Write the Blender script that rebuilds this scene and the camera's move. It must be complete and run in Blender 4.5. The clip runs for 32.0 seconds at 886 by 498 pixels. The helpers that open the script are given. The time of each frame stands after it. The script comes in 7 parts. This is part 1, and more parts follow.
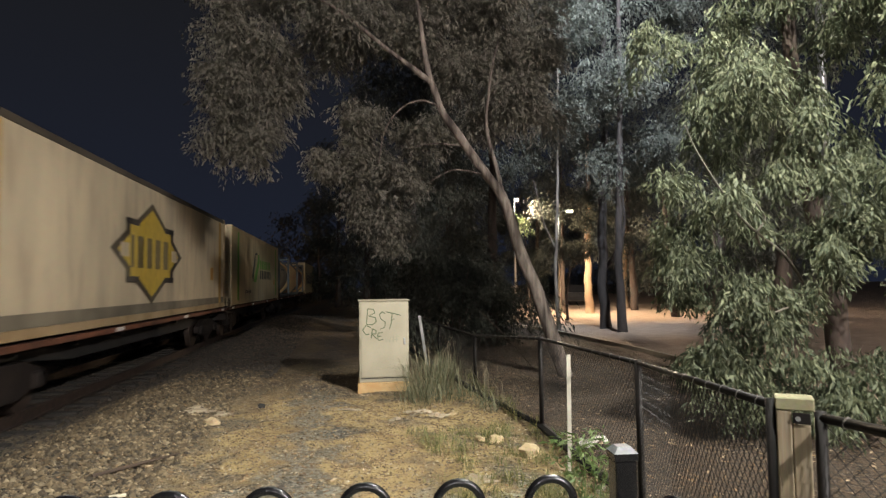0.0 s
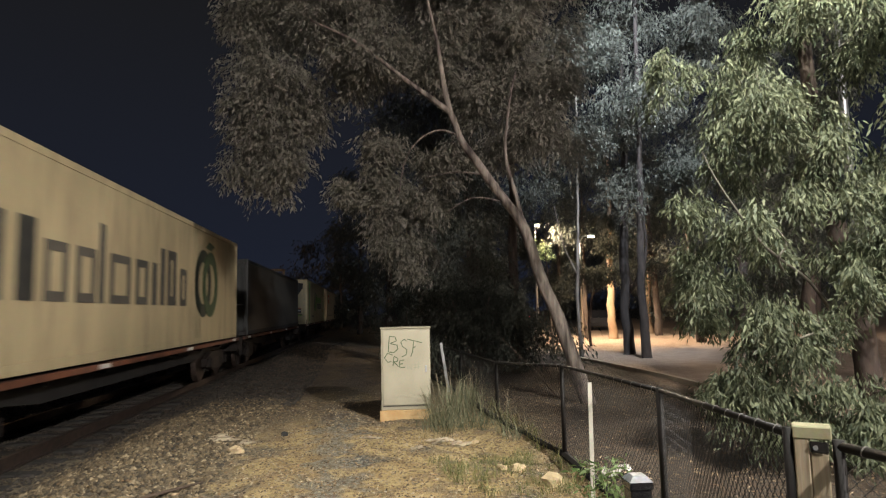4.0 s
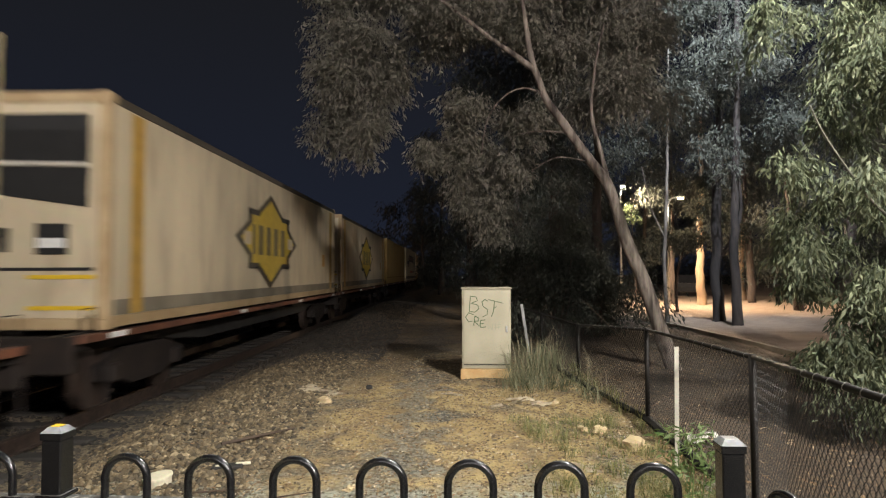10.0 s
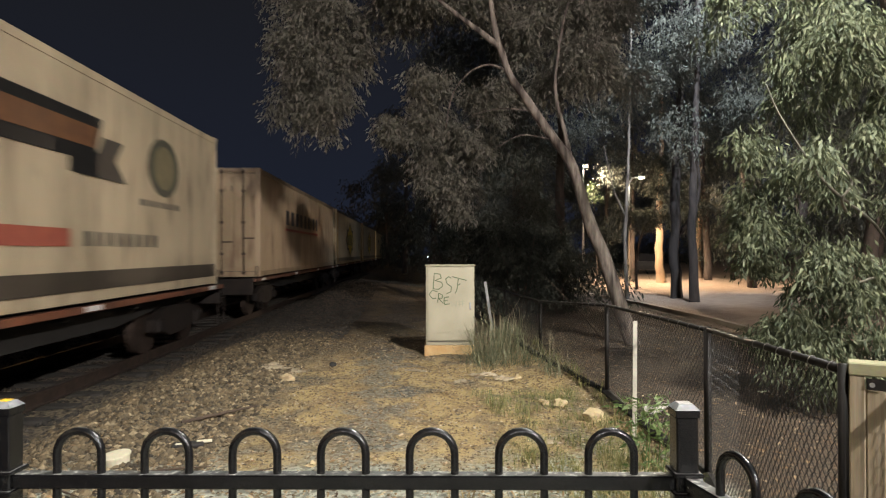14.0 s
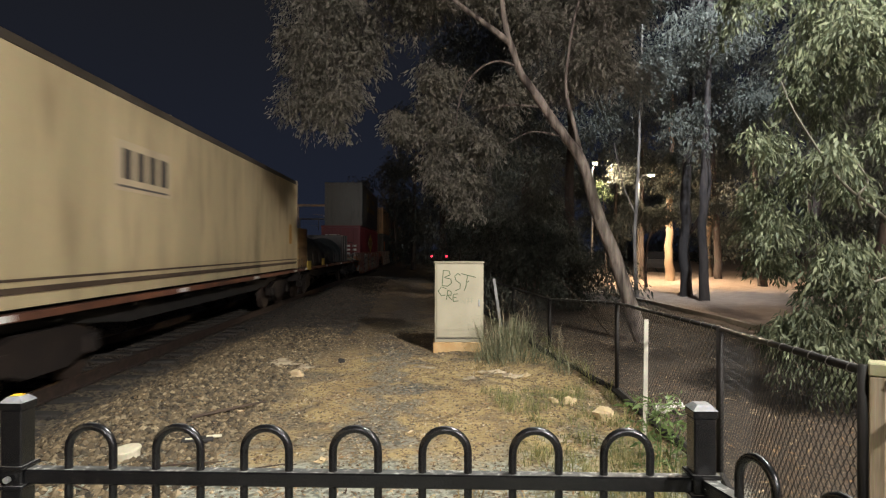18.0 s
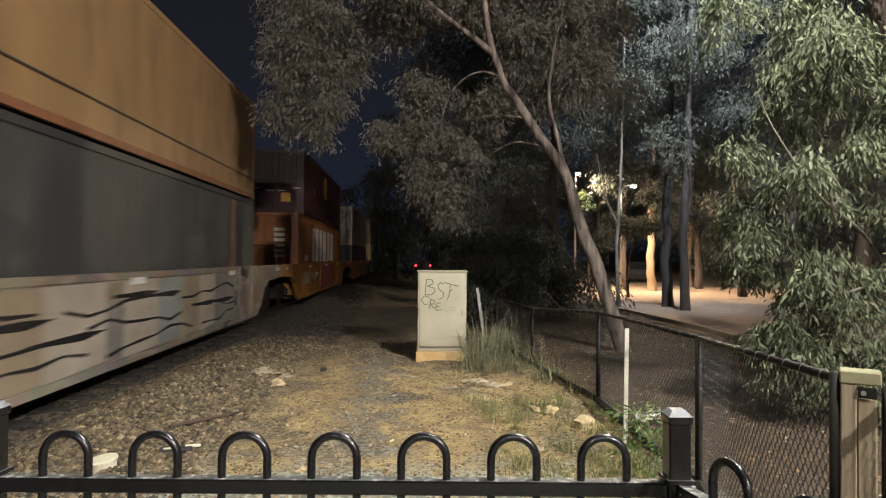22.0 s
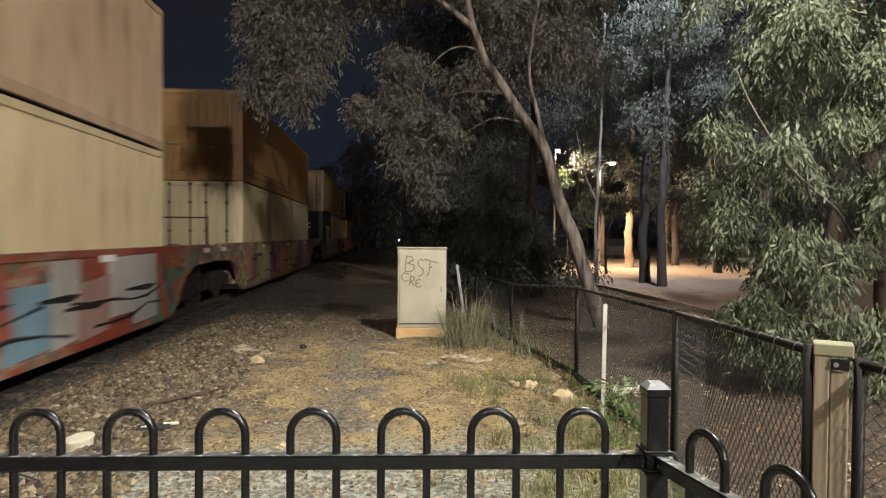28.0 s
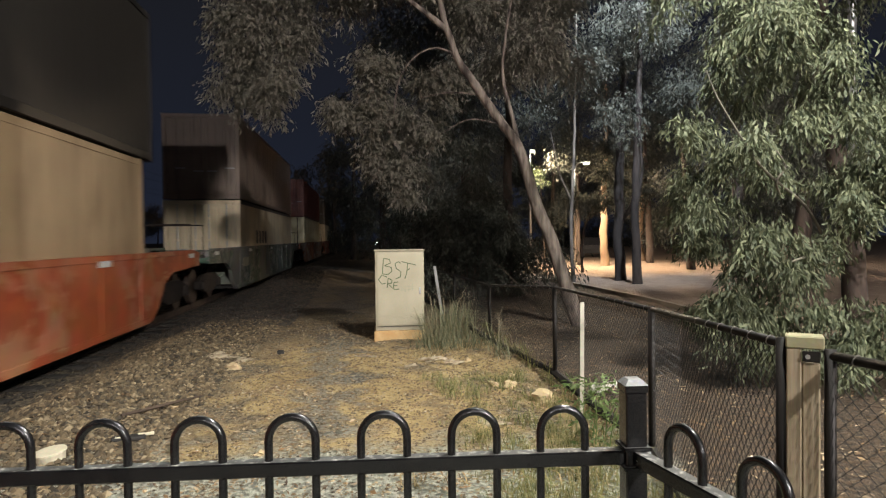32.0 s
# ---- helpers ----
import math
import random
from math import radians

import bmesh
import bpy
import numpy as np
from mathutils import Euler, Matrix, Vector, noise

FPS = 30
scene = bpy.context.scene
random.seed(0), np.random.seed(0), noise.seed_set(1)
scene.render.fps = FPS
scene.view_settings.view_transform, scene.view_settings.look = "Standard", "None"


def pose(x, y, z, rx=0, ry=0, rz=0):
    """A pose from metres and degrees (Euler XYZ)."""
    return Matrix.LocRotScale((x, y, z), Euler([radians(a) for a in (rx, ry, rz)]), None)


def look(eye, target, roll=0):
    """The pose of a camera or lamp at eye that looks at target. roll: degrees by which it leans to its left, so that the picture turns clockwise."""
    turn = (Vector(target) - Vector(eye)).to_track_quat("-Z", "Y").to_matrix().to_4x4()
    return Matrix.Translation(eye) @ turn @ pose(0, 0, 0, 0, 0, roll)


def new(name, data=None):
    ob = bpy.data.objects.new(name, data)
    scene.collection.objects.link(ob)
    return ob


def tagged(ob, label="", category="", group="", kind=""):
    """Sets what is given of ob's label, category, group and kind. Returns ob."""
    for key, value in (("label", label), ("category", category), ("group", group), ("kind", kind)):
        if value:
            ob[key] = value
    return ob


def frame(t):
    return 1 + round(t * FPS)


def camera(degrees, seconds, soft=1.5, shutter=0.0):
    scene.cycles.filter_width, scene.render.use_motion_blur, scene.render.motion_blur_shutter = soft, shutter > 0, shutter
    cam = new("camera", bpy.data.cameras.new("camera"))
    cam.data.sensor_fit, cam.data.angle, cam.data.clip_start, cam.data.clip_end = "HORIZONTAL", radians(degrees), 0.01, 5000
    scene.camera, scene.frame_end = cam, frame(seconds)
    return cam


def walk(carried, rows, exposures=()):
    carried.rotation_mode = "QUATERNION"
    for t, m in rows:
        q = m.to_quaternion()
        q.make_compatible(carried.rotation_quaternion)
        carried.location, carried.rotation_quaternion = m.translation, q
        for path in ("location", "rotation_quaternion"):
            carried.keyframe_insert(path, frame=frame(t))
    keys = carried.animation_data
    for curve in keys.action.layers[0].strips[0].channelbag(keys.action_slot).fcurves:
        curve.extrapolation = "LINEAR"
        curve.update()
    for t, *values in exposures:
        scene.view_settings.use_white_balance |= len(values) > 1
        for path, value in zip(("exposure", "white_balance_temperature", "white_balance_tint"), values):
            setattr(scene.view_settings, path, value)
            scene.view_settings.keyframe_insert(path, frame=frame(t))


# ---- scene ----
cam = camera(70.9, 32.0, soft=1.2, shutter=0.5)
PATH = [
    (0, (-0.088, 0.353, 1.644), (0.208, 2.328, 1.757), -0.8),
    (0.5, (-0.086, 0.369, 1.653), (0.153, 2.348, 1.819), -1.4),
    (1, (-0.079, 0.364, 1.659), (0.119, 2.344, 1.864), -1.6),
    (1.5, (-0.076, 0.317, 1.67), (0.097, 2.295, 1.913), -1.9),
    (2, (-0.081, 0.286, 1.655), (0.093, 2.263, 1.908), -1.4),
    (2.5, (-0.079, 0.289, 1.652), (0.121, 2.264, 1.893), -1.0),
    (3, (-0.079, 0.286, 1.652), (0.138, 2.261, 1.876), -0.9),
    (3.5, (-0.075, 0.296, 1.654), (0.158, 2.272, 1.864), -1.0),
    (4, (-0.087, 0.272, 1.663), (0.142, 2.249, 1.86), -1.2),
    (4.5, (-0.073, 0.301, 1.66), (0.018, 2.296, 1.768), -2.3),
    (6.5, (-0.088, 0.3, 1.645), (-0.123, 2.297, 1.745), -0.9),
    (7, (-0.095, 0.3, 1.641), (-0.144, 2.296, 1.761), -0.5),
    (7.5, (-0.099, 0.291, 1.646), (-0.161, 2.286, 1.773), -0.4),
    (8, (-0.096, 0.283, 1.647), (-0.163, 2.277, 1.777), -0.5),
    (8.5, (-0.1, 0.283, 1.647), (-0.158, 2.278, 1.766), -0.4),
    (9, (-0.103, 0.29, 1.641), (-0.147, 2.287, 1.742), -0.2),
    (9.5, (-0.102, 0.289, 1.642), (-0.135, 2.287, 1.727), -0.2),
    (10, (-0.101, 0.282, 1.643), (-0.131, 2.28, 1.721), -0.2),
    (10.5, (-0.101, 0.277, 1.642), (-0.124, 2.276, 1.715), -0.2),
    (11, (-0.102, 0.284, 1.638), (-0.116, 2.283, 1.703), -0.1),
    (11.5, (-0.098, 0.285, 1.634), (-0.101, 2.284, 1.702), -0.1),
    (12, (-0.1, 0.286, 1.63), (-0.09, 2.285, 1.69), -0.1),
    (12.5, (-0.099, 0.284, 1.625), (-0.077, 2.283, 1.678), -0.2),
    (13, (-0.093, 0.287, 1.618), (-0.056, 2.286, 1.657), -0.3),
    (13.5, (-0.093, 0.287, 1.617), (-0.033, 2.286, 1.64), -0.4),
    (14, (-0.094, 0.292, 1.617), (-0.01, 2.29, 1.627), -0.2),
    (14.5, (-0.097, 0.294, 1.614), (-0.001, 2.292, 1.62), 0.1),
    (16.5, (-0.109, 0.3, 1.607), (-0.018, 2.298, 1.612), -0.3),
    (17, (-0.108, 0.309, 1.605), (-0.024, 2.307, 1.602), -0.1),
    (17.5, (-0.107, 0.314, 1.61), (-0.038, 2.313, 1.603), -0.0),
    (18, (-0.11, 0.315, 1.616), (-0.052, 2.315, 1.616), 0.1),
    (18.5, (-0.11, 0.309, 1.613), (-0.061, 2.308, 1.621), 0.1),
    (19, (-0.105, 0.306, 1.613), (-0.061, 2.305, 1.626), 0.2),
    (19.5, (-0.105, 0.301, 1.611), (-0.051, 2.3, 1.629), 0.2),
    (20, (-0.103, 0.301, 1.619), (-0.036, 2.3, 1.636), 0.1),
    (20.5, (-0.107, 0.299, 1.621), (-0.028, 2.298, 1.644), 0.2),
    (21, (-0.106, 0.299, 1.618), (-0.019, 2.297, 1.651), 0.3),
    (21.5, (-0.097, 0.298, 1.617), (-0.002, 2.296, 1.652), 0.2),
    (22, (-0.099, 0.3, 1.61), (0.01, 2.296, 1.64), 0.4),
    (22.5, (-0.101, 0.299, 1.609), (0.024, 2.295, 1.634), 0.6),
    (23, (-0.1, 0.295, 1.614), (0.036, 2.29, 1.634), 0.7),
    (23.5, (-0.098, 0.287, 1.619), (0.043, 2.282, 1.642), 0.8),
    (24, (-0.098, 0.289, 1.614), (0.053, 2.284, 1.642), 0.9),
    (24.5, (-0.107, 0.289, 1.607), (0.062, 2.282, 1.628), 1.2),
    (25, (-0.11, 0.292, 1.605), (0.067, 2.284, 1.617), 1.5),
    (25.5, (-0.107, 0.298, 1.601), (0.069, 2.291, 1.602), 1.5),
    (26, (-0.105, 0.314, 1.601), (0.07, 2.306, 1.585), 1.2),
    (26.5, (-0.109, 0.324, 1.598), (0.06, 2.316, 1.568), 0.9),
    (28.5, (-0.094, 0.319, 1.602), (0.085, 2.311, 1.559), 0.2),
    (29, (-0.093, 0.315, 1.604), (0.103, 2.305, 1.57), 0.4),
    (29.5, (-0.093, 0.312, 1.608), (0.116, 2.3, 1.585), 0.4),
    (30, (-0.091, 0.323, 1.601), (0.128, 2.311, 1.587), 0.6),
    (30.5, (-0.09, 0.338, 1.596), (0.14, 2.325, 1.585), 0.7),
    (31, (-0.098, 0.323, 1.602), (0.141, 2.308, 1.589), 0.7),
    (31.5, (-0.105, 0.316, 1.598), (0.135, 2.301, 1.579), -0.1),
    (32, (-0.096, 0.326, 1.599), (0.151, 2.31, 1.562), -0.7),
]
walk(cam, [(t, look(e, g, r)) for t, e, g, r in PATH])

# ---- world and light ----
world = bpy.data.worlds.new("night_sky")
scene.world = world
world.use_nodes = True
wn, wl = world.node_tree.nodes, world.node_tree.links
wn["Background"].inputs["Strength"].default_value = 1.15
sky_co, sky_sep, sky_ramp = wn.new("ShaderNodeTexCoord"), wn.new("ShaderNodeSeparateXYZ"), wn.new("ShaderNodeValToRGB")
wl.new(sky_co.outputs["Generated"], sky_sep.inputs[0])
wl.new(sky_sep.outputs["Z"], sky_ramp.inputs[0])
sky_ramp.color_ramp.elements[0].position, sky_ramp.color_ramp.elements[1].position = 0.05, 0.45
sky_ramp.color_ramp.elements[0].color, sky_ramp.color_ramp.elements[1].color = (0.0100, 0.0127, 0.0225, 1), (0.0090, 0.0092, 0.0106, 1)
wl.new(sky_ramp.outputs[0], wn["Background"].inputs["Color"])
scene.view_settings.exposure = 0.0


def lamp(name, kind, place, target, watts, colour, size, cone=165, edge=0.4):
    data = bpy.data.lights.new(name, kind)
    data.energy, data.color = watts, colour
    if kind == "SPOT":
        data.shadow_soft_size, data.spot_size, data.spot_blend = size, radians(cone), edge
    else:
        data.shadow_soft_size = size
    ob = new(name, data)
    ob.matrix_world = look(place, target)
    return ob


LAMP = Vector((3.2, 3.6, 8.3))
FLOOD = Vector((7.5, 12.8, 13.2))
lamp("street_light_glow", "SPOT", LAMP - Vector((0, 0, 0.12)), (3.5, 5.0, 0), 5350, (0.97, 0.95, 0.87), 0.12, 98, 0.45)
# Unseen lamp added to lift the trees where lens haze pales them.
lamp("tree_fill_glow", "SPOT", FLOOD - Vector((0.12, 0.05, 0.12)), (8.6, 22.0, 7.0), 17000, (0.76, 0.86, 1.0), 0.15, 84, 1.0)
lamp("crossing_light_glow", "SPOT", (8.0, -9.0, 8.2), (-4.0, 14.0, 0), 16000, (1.0, 0.93, 0.88), 0.15)
# Unseen lamp far behind the view, added as front fill.
lamp("front_fill_glow", "SPOT", (-2.5, -29.0, 12.6), (-2.0, 12.0, 2.0), 14000, (1.0, 0.93, 0.91), 0.25)
lamp("park_light_glow", "SPOT", (10.75, 30.0, 5.02), (11.5, 28.0, 0), 4900, (1.0, 0.76, 0.52), 0.1)
lamp("park_light_glow_b", "SPOT", (9.1, 34.0, 6.15), (13.0, 38.0, 0), 4800, (1.0, 0.80, 0.57), 0.1)
lamp("yard_light_glow", "POINT", (-33.2, 57.0, 4.2), (0, 0, 0), 3600, (1.0, 0.50, 0.12), 0.1)

# ---- materials ----
MATS = {}


def mat(name, c1, c2=None, rough=0.7, metal=0.0, scale=6.0, bump=0.0, bscale=60.0, c3=None, stretch=(1, 1, 1), vary=0.0, space="Object", amount=0.55):
    """A surface with variation at two scales: large blotches from c1 to c2, a fine grain, and grime c3 in streaks."""
    if name in MATS:
        return MATS[name]
    m = bpy.data.materials.new(name)
    m.use_nodes = True
    n, l = m.node_tree.nodes, m.node_tree.links
    b = n["Principled BSDF"]
    b.inputs["Roughness"].default_value, b.inputs["Metallic"].default_value = rough, metal
    c2 = c2 or tuple(v * 0.75 for v in c1)
    co = n.new("ShaderNodeTexCoord")
    mp = n.new("ShaderNodeMapping")
    mp.inputs["Scale"].default_value = stretch
    l.new(co.outputs[space], mp.inputs["Vector"])
    big = n.new("ShaderNodeTexNoise")
    big.inputs["Scale"].default_value, big.inputs["Detail"].default_value = scale, 6
    l.new(mp.outputs[0], big.inputs["Vector"])
    ramp = n.new("ShaderNodeValToRGB")
    ramp.color_ramp.elements[0].position, ramp.color_ramp.elements[1].position = 0.35, 0.68
    ramp.color_ramp.elements[0].color, ramp.color_ramp.elements[1].color = (*c2, 1), (*c1, 1)
    l.new(big.outputs[0], ramp.inputs[0])
    fine = n.new("ShaderNodeTexNoise")
    fine.inputs["Scale"].default_value, fine.inputs["Detail"].default_value = bscale, 3
    l.new(mp.outputs[0], fine.inputs["Vector"])
    mix = n.new("ShaderNodeMix")
    mix.data_type, mix.blend_type = "RGBA", "MULTIPLY"
    mix.inputs[0].default_value = 0.35
    l.new(ramp.outputs[0], mix.inputs[6])
    l.new(fine.outputs["Color"], mix.inputs[7])
    hue = n.new("ShaderNodeHueSaturation")
    hue.inputs["Value"].default_value = 1.25
    l.new(mix.outputs[2], hue.inputs["Color"])
    out = hue.outputs[0]
    if c3:
        streak = n.new("ShaderNodeTexNoise")
        streak.inputs["Scale"].default_value, streak.inputs["Detail"].default_value = scale * 2.3, 5
        l.new(mp.outputs[0], streak.inputs["Vector"])
        r2 = n.new("ShaderNodeValToRGB")
        r2.color_ramp.elements[0].position, r2.color_ramp.elements[1].position = 0.52, 0.72
        r2.color_ramp.elements[1].color = (amount, amount, amount, 1)
        l.new(streak.outputs[0], r2.inputs[0])
        mx = n.new("ShaderNodeMix")
        mx.data_type = "RGBA"
        l.new(r2.outputs[0], mx.inputs[0])
        l.new(out, mx.inputs[6])
        mx.inputs[7].default_value = (*c3, 1)
        out = mx.outputs[2]
    if vary:
        info = n.new("ShaderNodeObjectInfo")
        mr = n.new("ShaderNodeMapRange")
        mr.inputs[3].default_value, mr.inputs[4].default_value = 1 - vary, 1 + vary
        l.new(info.outputs["Random"], mr.inputs[0])
        h2 = n.new("ShaderNodeHueSaturation")
        l.new(mr.outputs[0], h2.inputs["Value"])
        l.new(out, h2.inputs["Color"])
        out = h2.outputs[0]
    l.new(out, b.inputs["Base Color"])
    if bump:
        bp = n.new("ShaderNodeBump")
        bp.inputs["Strength"].default_value, bp.inputs["Distance"].default_value = bump, 0.01
        l.new(fine.outputs[0], bp.inputs["Height"])
        l.new(bp.outputs[0], b.inputs["Normal"])
    MATS[name] = m
    return m


def glow(name, colour, strength):
    if name in MATS:
        return MATS[name]
    m = bpy.data.materials.new(name)
    m.use_nodes = True
    b = m.node_tree.nodes["Principled BSDF"]
    b.inputs["Base Color"].default_value = (*colour, 1)
    b.inputs["Emission Color"].default_value = (*colour, 1)
    b.inputs["Emission Strength"].default_value = strength
    MATS[name] = m
    return m


def leaf_mat(name, c1, c2, rough=0.68):
    """Leaves that differ one by one and let some light through."""
    m = bpy.data.materials.new(name)
    m.use_nodes = True
    n, l = m.node_tree.nodes, m.node_tree.links
    b = n["Principled BSDF"]
    geo = n.new("ShaderNodeNewGeometry")
    ramp = n.new("ShaderNodeValToRGB")
    ramp.color_ramp.elements[0].color, ramp.color_ramp.elements[1].color = (*c1, 1), (*c2, 1)
    l.new(geo.outputs["Random Per Island"], ramp.inputs[0])
    l.new(ramp.outputs[0], b.inputs["Base Color"])
    b.inputs["Roughness"].default_value = rough
    tr = n.new("ShaderNodeBsdfTranslucent")
    l.new(ramp.outputs[0], tr.inputs["Color"])
    mx = n.new("ShaderNodeMixShader")
    mx.inputs[0].default_value = 0.25
    l.new(b.outputs[0], mx.inputs[1])
    l.new(tr.outputs[0], mx.inputs[2])
    l.new(mx.outputs[0], n["Material Output"].inputs["Surface"])
    MATS[name] = m
    return m


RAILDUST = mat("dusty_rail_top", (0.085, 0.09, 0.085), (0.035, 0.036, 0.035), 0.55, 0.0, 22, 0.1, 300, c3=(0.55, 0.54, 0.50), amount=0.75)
BLACK = mat("black_powder_coat", (0.006, 0.0063, 0.007), (0.0045, 0.0045, 0.005), 0.24, 0.0, 9, 0.1, 220, c3=(0.03, 0.028, 0.025), amount=0.15)


def dust_sheen(m, colour, amount):
    """A paler tone on faces that look up: settled dust, with lamp sheen put in."""
    n, l = m.node_tree.nodes, m.node_tree.links
    b = n["Principled BSDF"]
    old = b.inputs["Base Color"].links[0].from_socket
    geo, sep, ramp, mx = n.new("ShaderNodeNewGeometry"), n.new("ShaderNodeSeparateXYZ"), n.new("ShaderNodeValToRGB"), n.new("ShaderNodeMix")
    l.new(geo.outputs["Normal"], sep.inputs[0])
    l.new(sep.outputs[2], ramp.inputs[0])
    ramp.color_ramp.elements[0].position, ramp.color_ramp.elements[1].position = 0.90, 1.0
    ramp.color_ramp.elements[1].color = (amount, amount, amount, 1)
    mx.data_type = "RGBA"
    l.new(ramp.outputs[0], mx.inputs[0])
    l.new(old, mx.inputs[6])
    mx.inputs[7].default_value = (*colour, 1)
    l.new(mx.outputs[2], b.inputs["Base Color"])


dust_sheen(BLACK, (0.16, 0.16, 0.155), 0.6)
MESHM = mat("black_vinyl_wire", (0.010, 0.008, 0.007), (0.006, 0.005, 0.004), 0.55, 0.0, 9)
MESHM.node_tree.nodes["Principled BSDF"].inputs["Specular IOR Level"].default_value = 0.25
ZINC = mat("galvanised_steel", (0.42, 0.43, 0.42), (0.30, 0.31, 0.31), 0.4, 0.7, 14)
# Pale cap colour carries the lamp's gleam on the black caps.
CAPM = mat("gleam_cap_top", (0.24, 0.25, 0.26), (0.13, 0.135, 0.14), 0.35, 0.0, 30, 0.2, 90)
RUST = mat("rusty_dark_steel", (0.028, 0.019, 0.014), (0.013, 0.010, 0.009), 0.75, 0.2, 3, 0.3, 50)
GRIMEY = mat("grimy_brown_steel", (0.13, 0.09, 0.06), (0.06, 0.042, 0.03), 0.7, 0.1, 5)
SILL = mat("rust_brown_sill_paint", (0.22, 0.085, 0.045), (0.10, 0.045, 0.028), 0.6, 0.0, 2, 0.1, 40, c3=(0.05, 0.035, 0.03))
DARK = mat("dark_grime", (0.022, 0.020, 0.018), (0.012, 0.011, 0.010), 0.8, 0.1, 4, 0.2, 40)
RAILM = mat("worn_rail_steel", (0.075, 0.052, 0.04), (0.035, 0.025, 0.02), 0.6, 0.3, 8)
WHITE_TAPE = mat("white_reflective_tape", (0.85, 0.85, 0.82), (0.7, 0.7, 0.68), 0.3, 0.0, 20)
YELLOW_TAPE = mat("yellow_reflective_tape", (0.8, 0.55, 0.04), (0.65, 0.42, 0.03), 0.4, 0.0, 20)


# ---- mesh helpers ----
class Mesh:
    """Gathers corners and faces for one mesh."""

    def __init__(self):
        self.v, self.f = [], []

    def add(self, verts, faces):
        o = len(self.v)
        self.v.extend(verts)
        self.f.extend(tuple(i + o for i in q) for q in faces)
        return self

    def box(self, x0, x1, y0, y1, z0, z1, c=0.0):
        """A box, with its edges cut by c where c is given."""
        if c <= 0:
            vs = [(x, y, z) for z in (z0, z1) for y in (y0, y1) for x in (x0, x1)]
            return self.add(vs, [(0, 2, 3, 1), (4, 5, 7, 6), (0, 1, 5, 4), (2, 6, 7, 3), (0, 4, 6, 2), (1, 3, 7, 5)])
        a = [(x0 + c, y0), (x1 - c, y0), (x1, y0 + c), (x1, y1 - c), (x1 - c, y1), (x0 + c, y1), (x0, y1 - c), (x0, y0 + c)]
        b = [(x0 + c, y0 + c), (x1 - c, y0 + c), (x1 - c, y0 + c), (x1 - c, y1 - c), (x1 - c, y1 - c), (x0 + c, y1 - c), (x0 + c, y1 - c), (x0 + c, y0 + c)]
        vs = [(*p, z0) for p in b] + [(*p, z0 + c) for p in a] + [(*p, z1 - c) for p in a] + [(*p, z1) for p in b]
        fs = [tuple(range(7, -1, -1)), tuple(range(24, 32))]
        for k in range(3):
            fs += [(k * 8 + i, k * 8 + (i + 1) % 8, k * 8 + 8 + (i + 1) % 8, k * 8 + 8 + i) for i in range(8)]
        return self.add(vs, fs)

    def tube(self, pts, radii, sides=8, caps=True):
        """A round bar along points."""
        pts = [Vector(p) for p in pts]
        if isinstance(radii, (int, float)):
            radii = [radii] * len(pts)
        o, vs, fs = 0, [], []
        side = None
        for i, p in enumerate(pts):
            d = (pts[min(i + 1, len(pts) - 1)] - pts[max(i - 1, 0)]).normalized()
            if side is None:
                side = d.orthogonal().normalized()
            side = (side - d * side.dot(d)).normalized()
            up = d.cross(side)
            for k in range(sides):
                a = 2 * math.pi * k / sides
                vs.append(tuple(p + (side * math.cos(a) + up * math.sin(a)) * radii[i]))
        for i in range(len(pts) - 1):
            for k in range(sides):
                a, b = i * sides + k, i * sides + (k + 1) % sides
                fs.append((a, b, b + sides, a + sides))
        if caps:
            fs.append(tuple(range(sides - 1, -1, -1)))
            fs.append(tuple(len(vs) - sides + k for k in range(sides)))
        return self.add(vs, fs)

    def prism(self, outline, axis, a, b):
        """An outline pushed along an axis from a to b."""
        def at(p, q):
            return {"x": (q, p[0], p[1]), "y": (p[0], q, p[1]), "z": (p[0], p[1], q)}[axis]
        n = len(outline)
        vs = [at(p, a) for p in outline] + [at(p, b) for p in outline]
        fs = [tuple(range(n - 1, -1, -1)), tuple(range(n, 2 * n))]
        fs += [(i, (i + 1) % n, n + (i + 1) % n, n + i) for i in range(n)]
        return self.add(vs, fs)

    def data(self, name, material, smooth=False):
        me = bpy.data.meshes.new(name)
        me.from_pydata([tuple(v) for v in self.v], [], self.f)
        me.materials.append(material)
        bm = bmesh.new()
        bm.from_mesh(me)
        bmesh.ops.recalc_face_normals(bm, faces=bm.faces)
        bm.to_mesh(me)
        bm.free()
        if smooth:
            me.polygons.foreach_set("use_smooth", [True] * len(me.polygons))
        return me


def part(name, mesh, material, parent, label="", smooth=False):
    ob = new(name, mesh.data(name, material, smooth) if isinstance(mesh, Mesh) else mesh)
    if parent:
        ob.parent = parent
    if label:
        ob["label"] = label
    return ob


def thing(name, label, category, m=None, group="", kind=""):
    ob = tagged(new(name), label, category, group, kind)
    ob.empty_display_size = 0.2
    if m is not None:
        ob.matrix_world = m
    return ob


def solid(name, mesh, material, label, category="", group="", kind="", smooth=False):
    return tagged(part(name, mesh, material, None, "", smooth), label, category, group, kind)


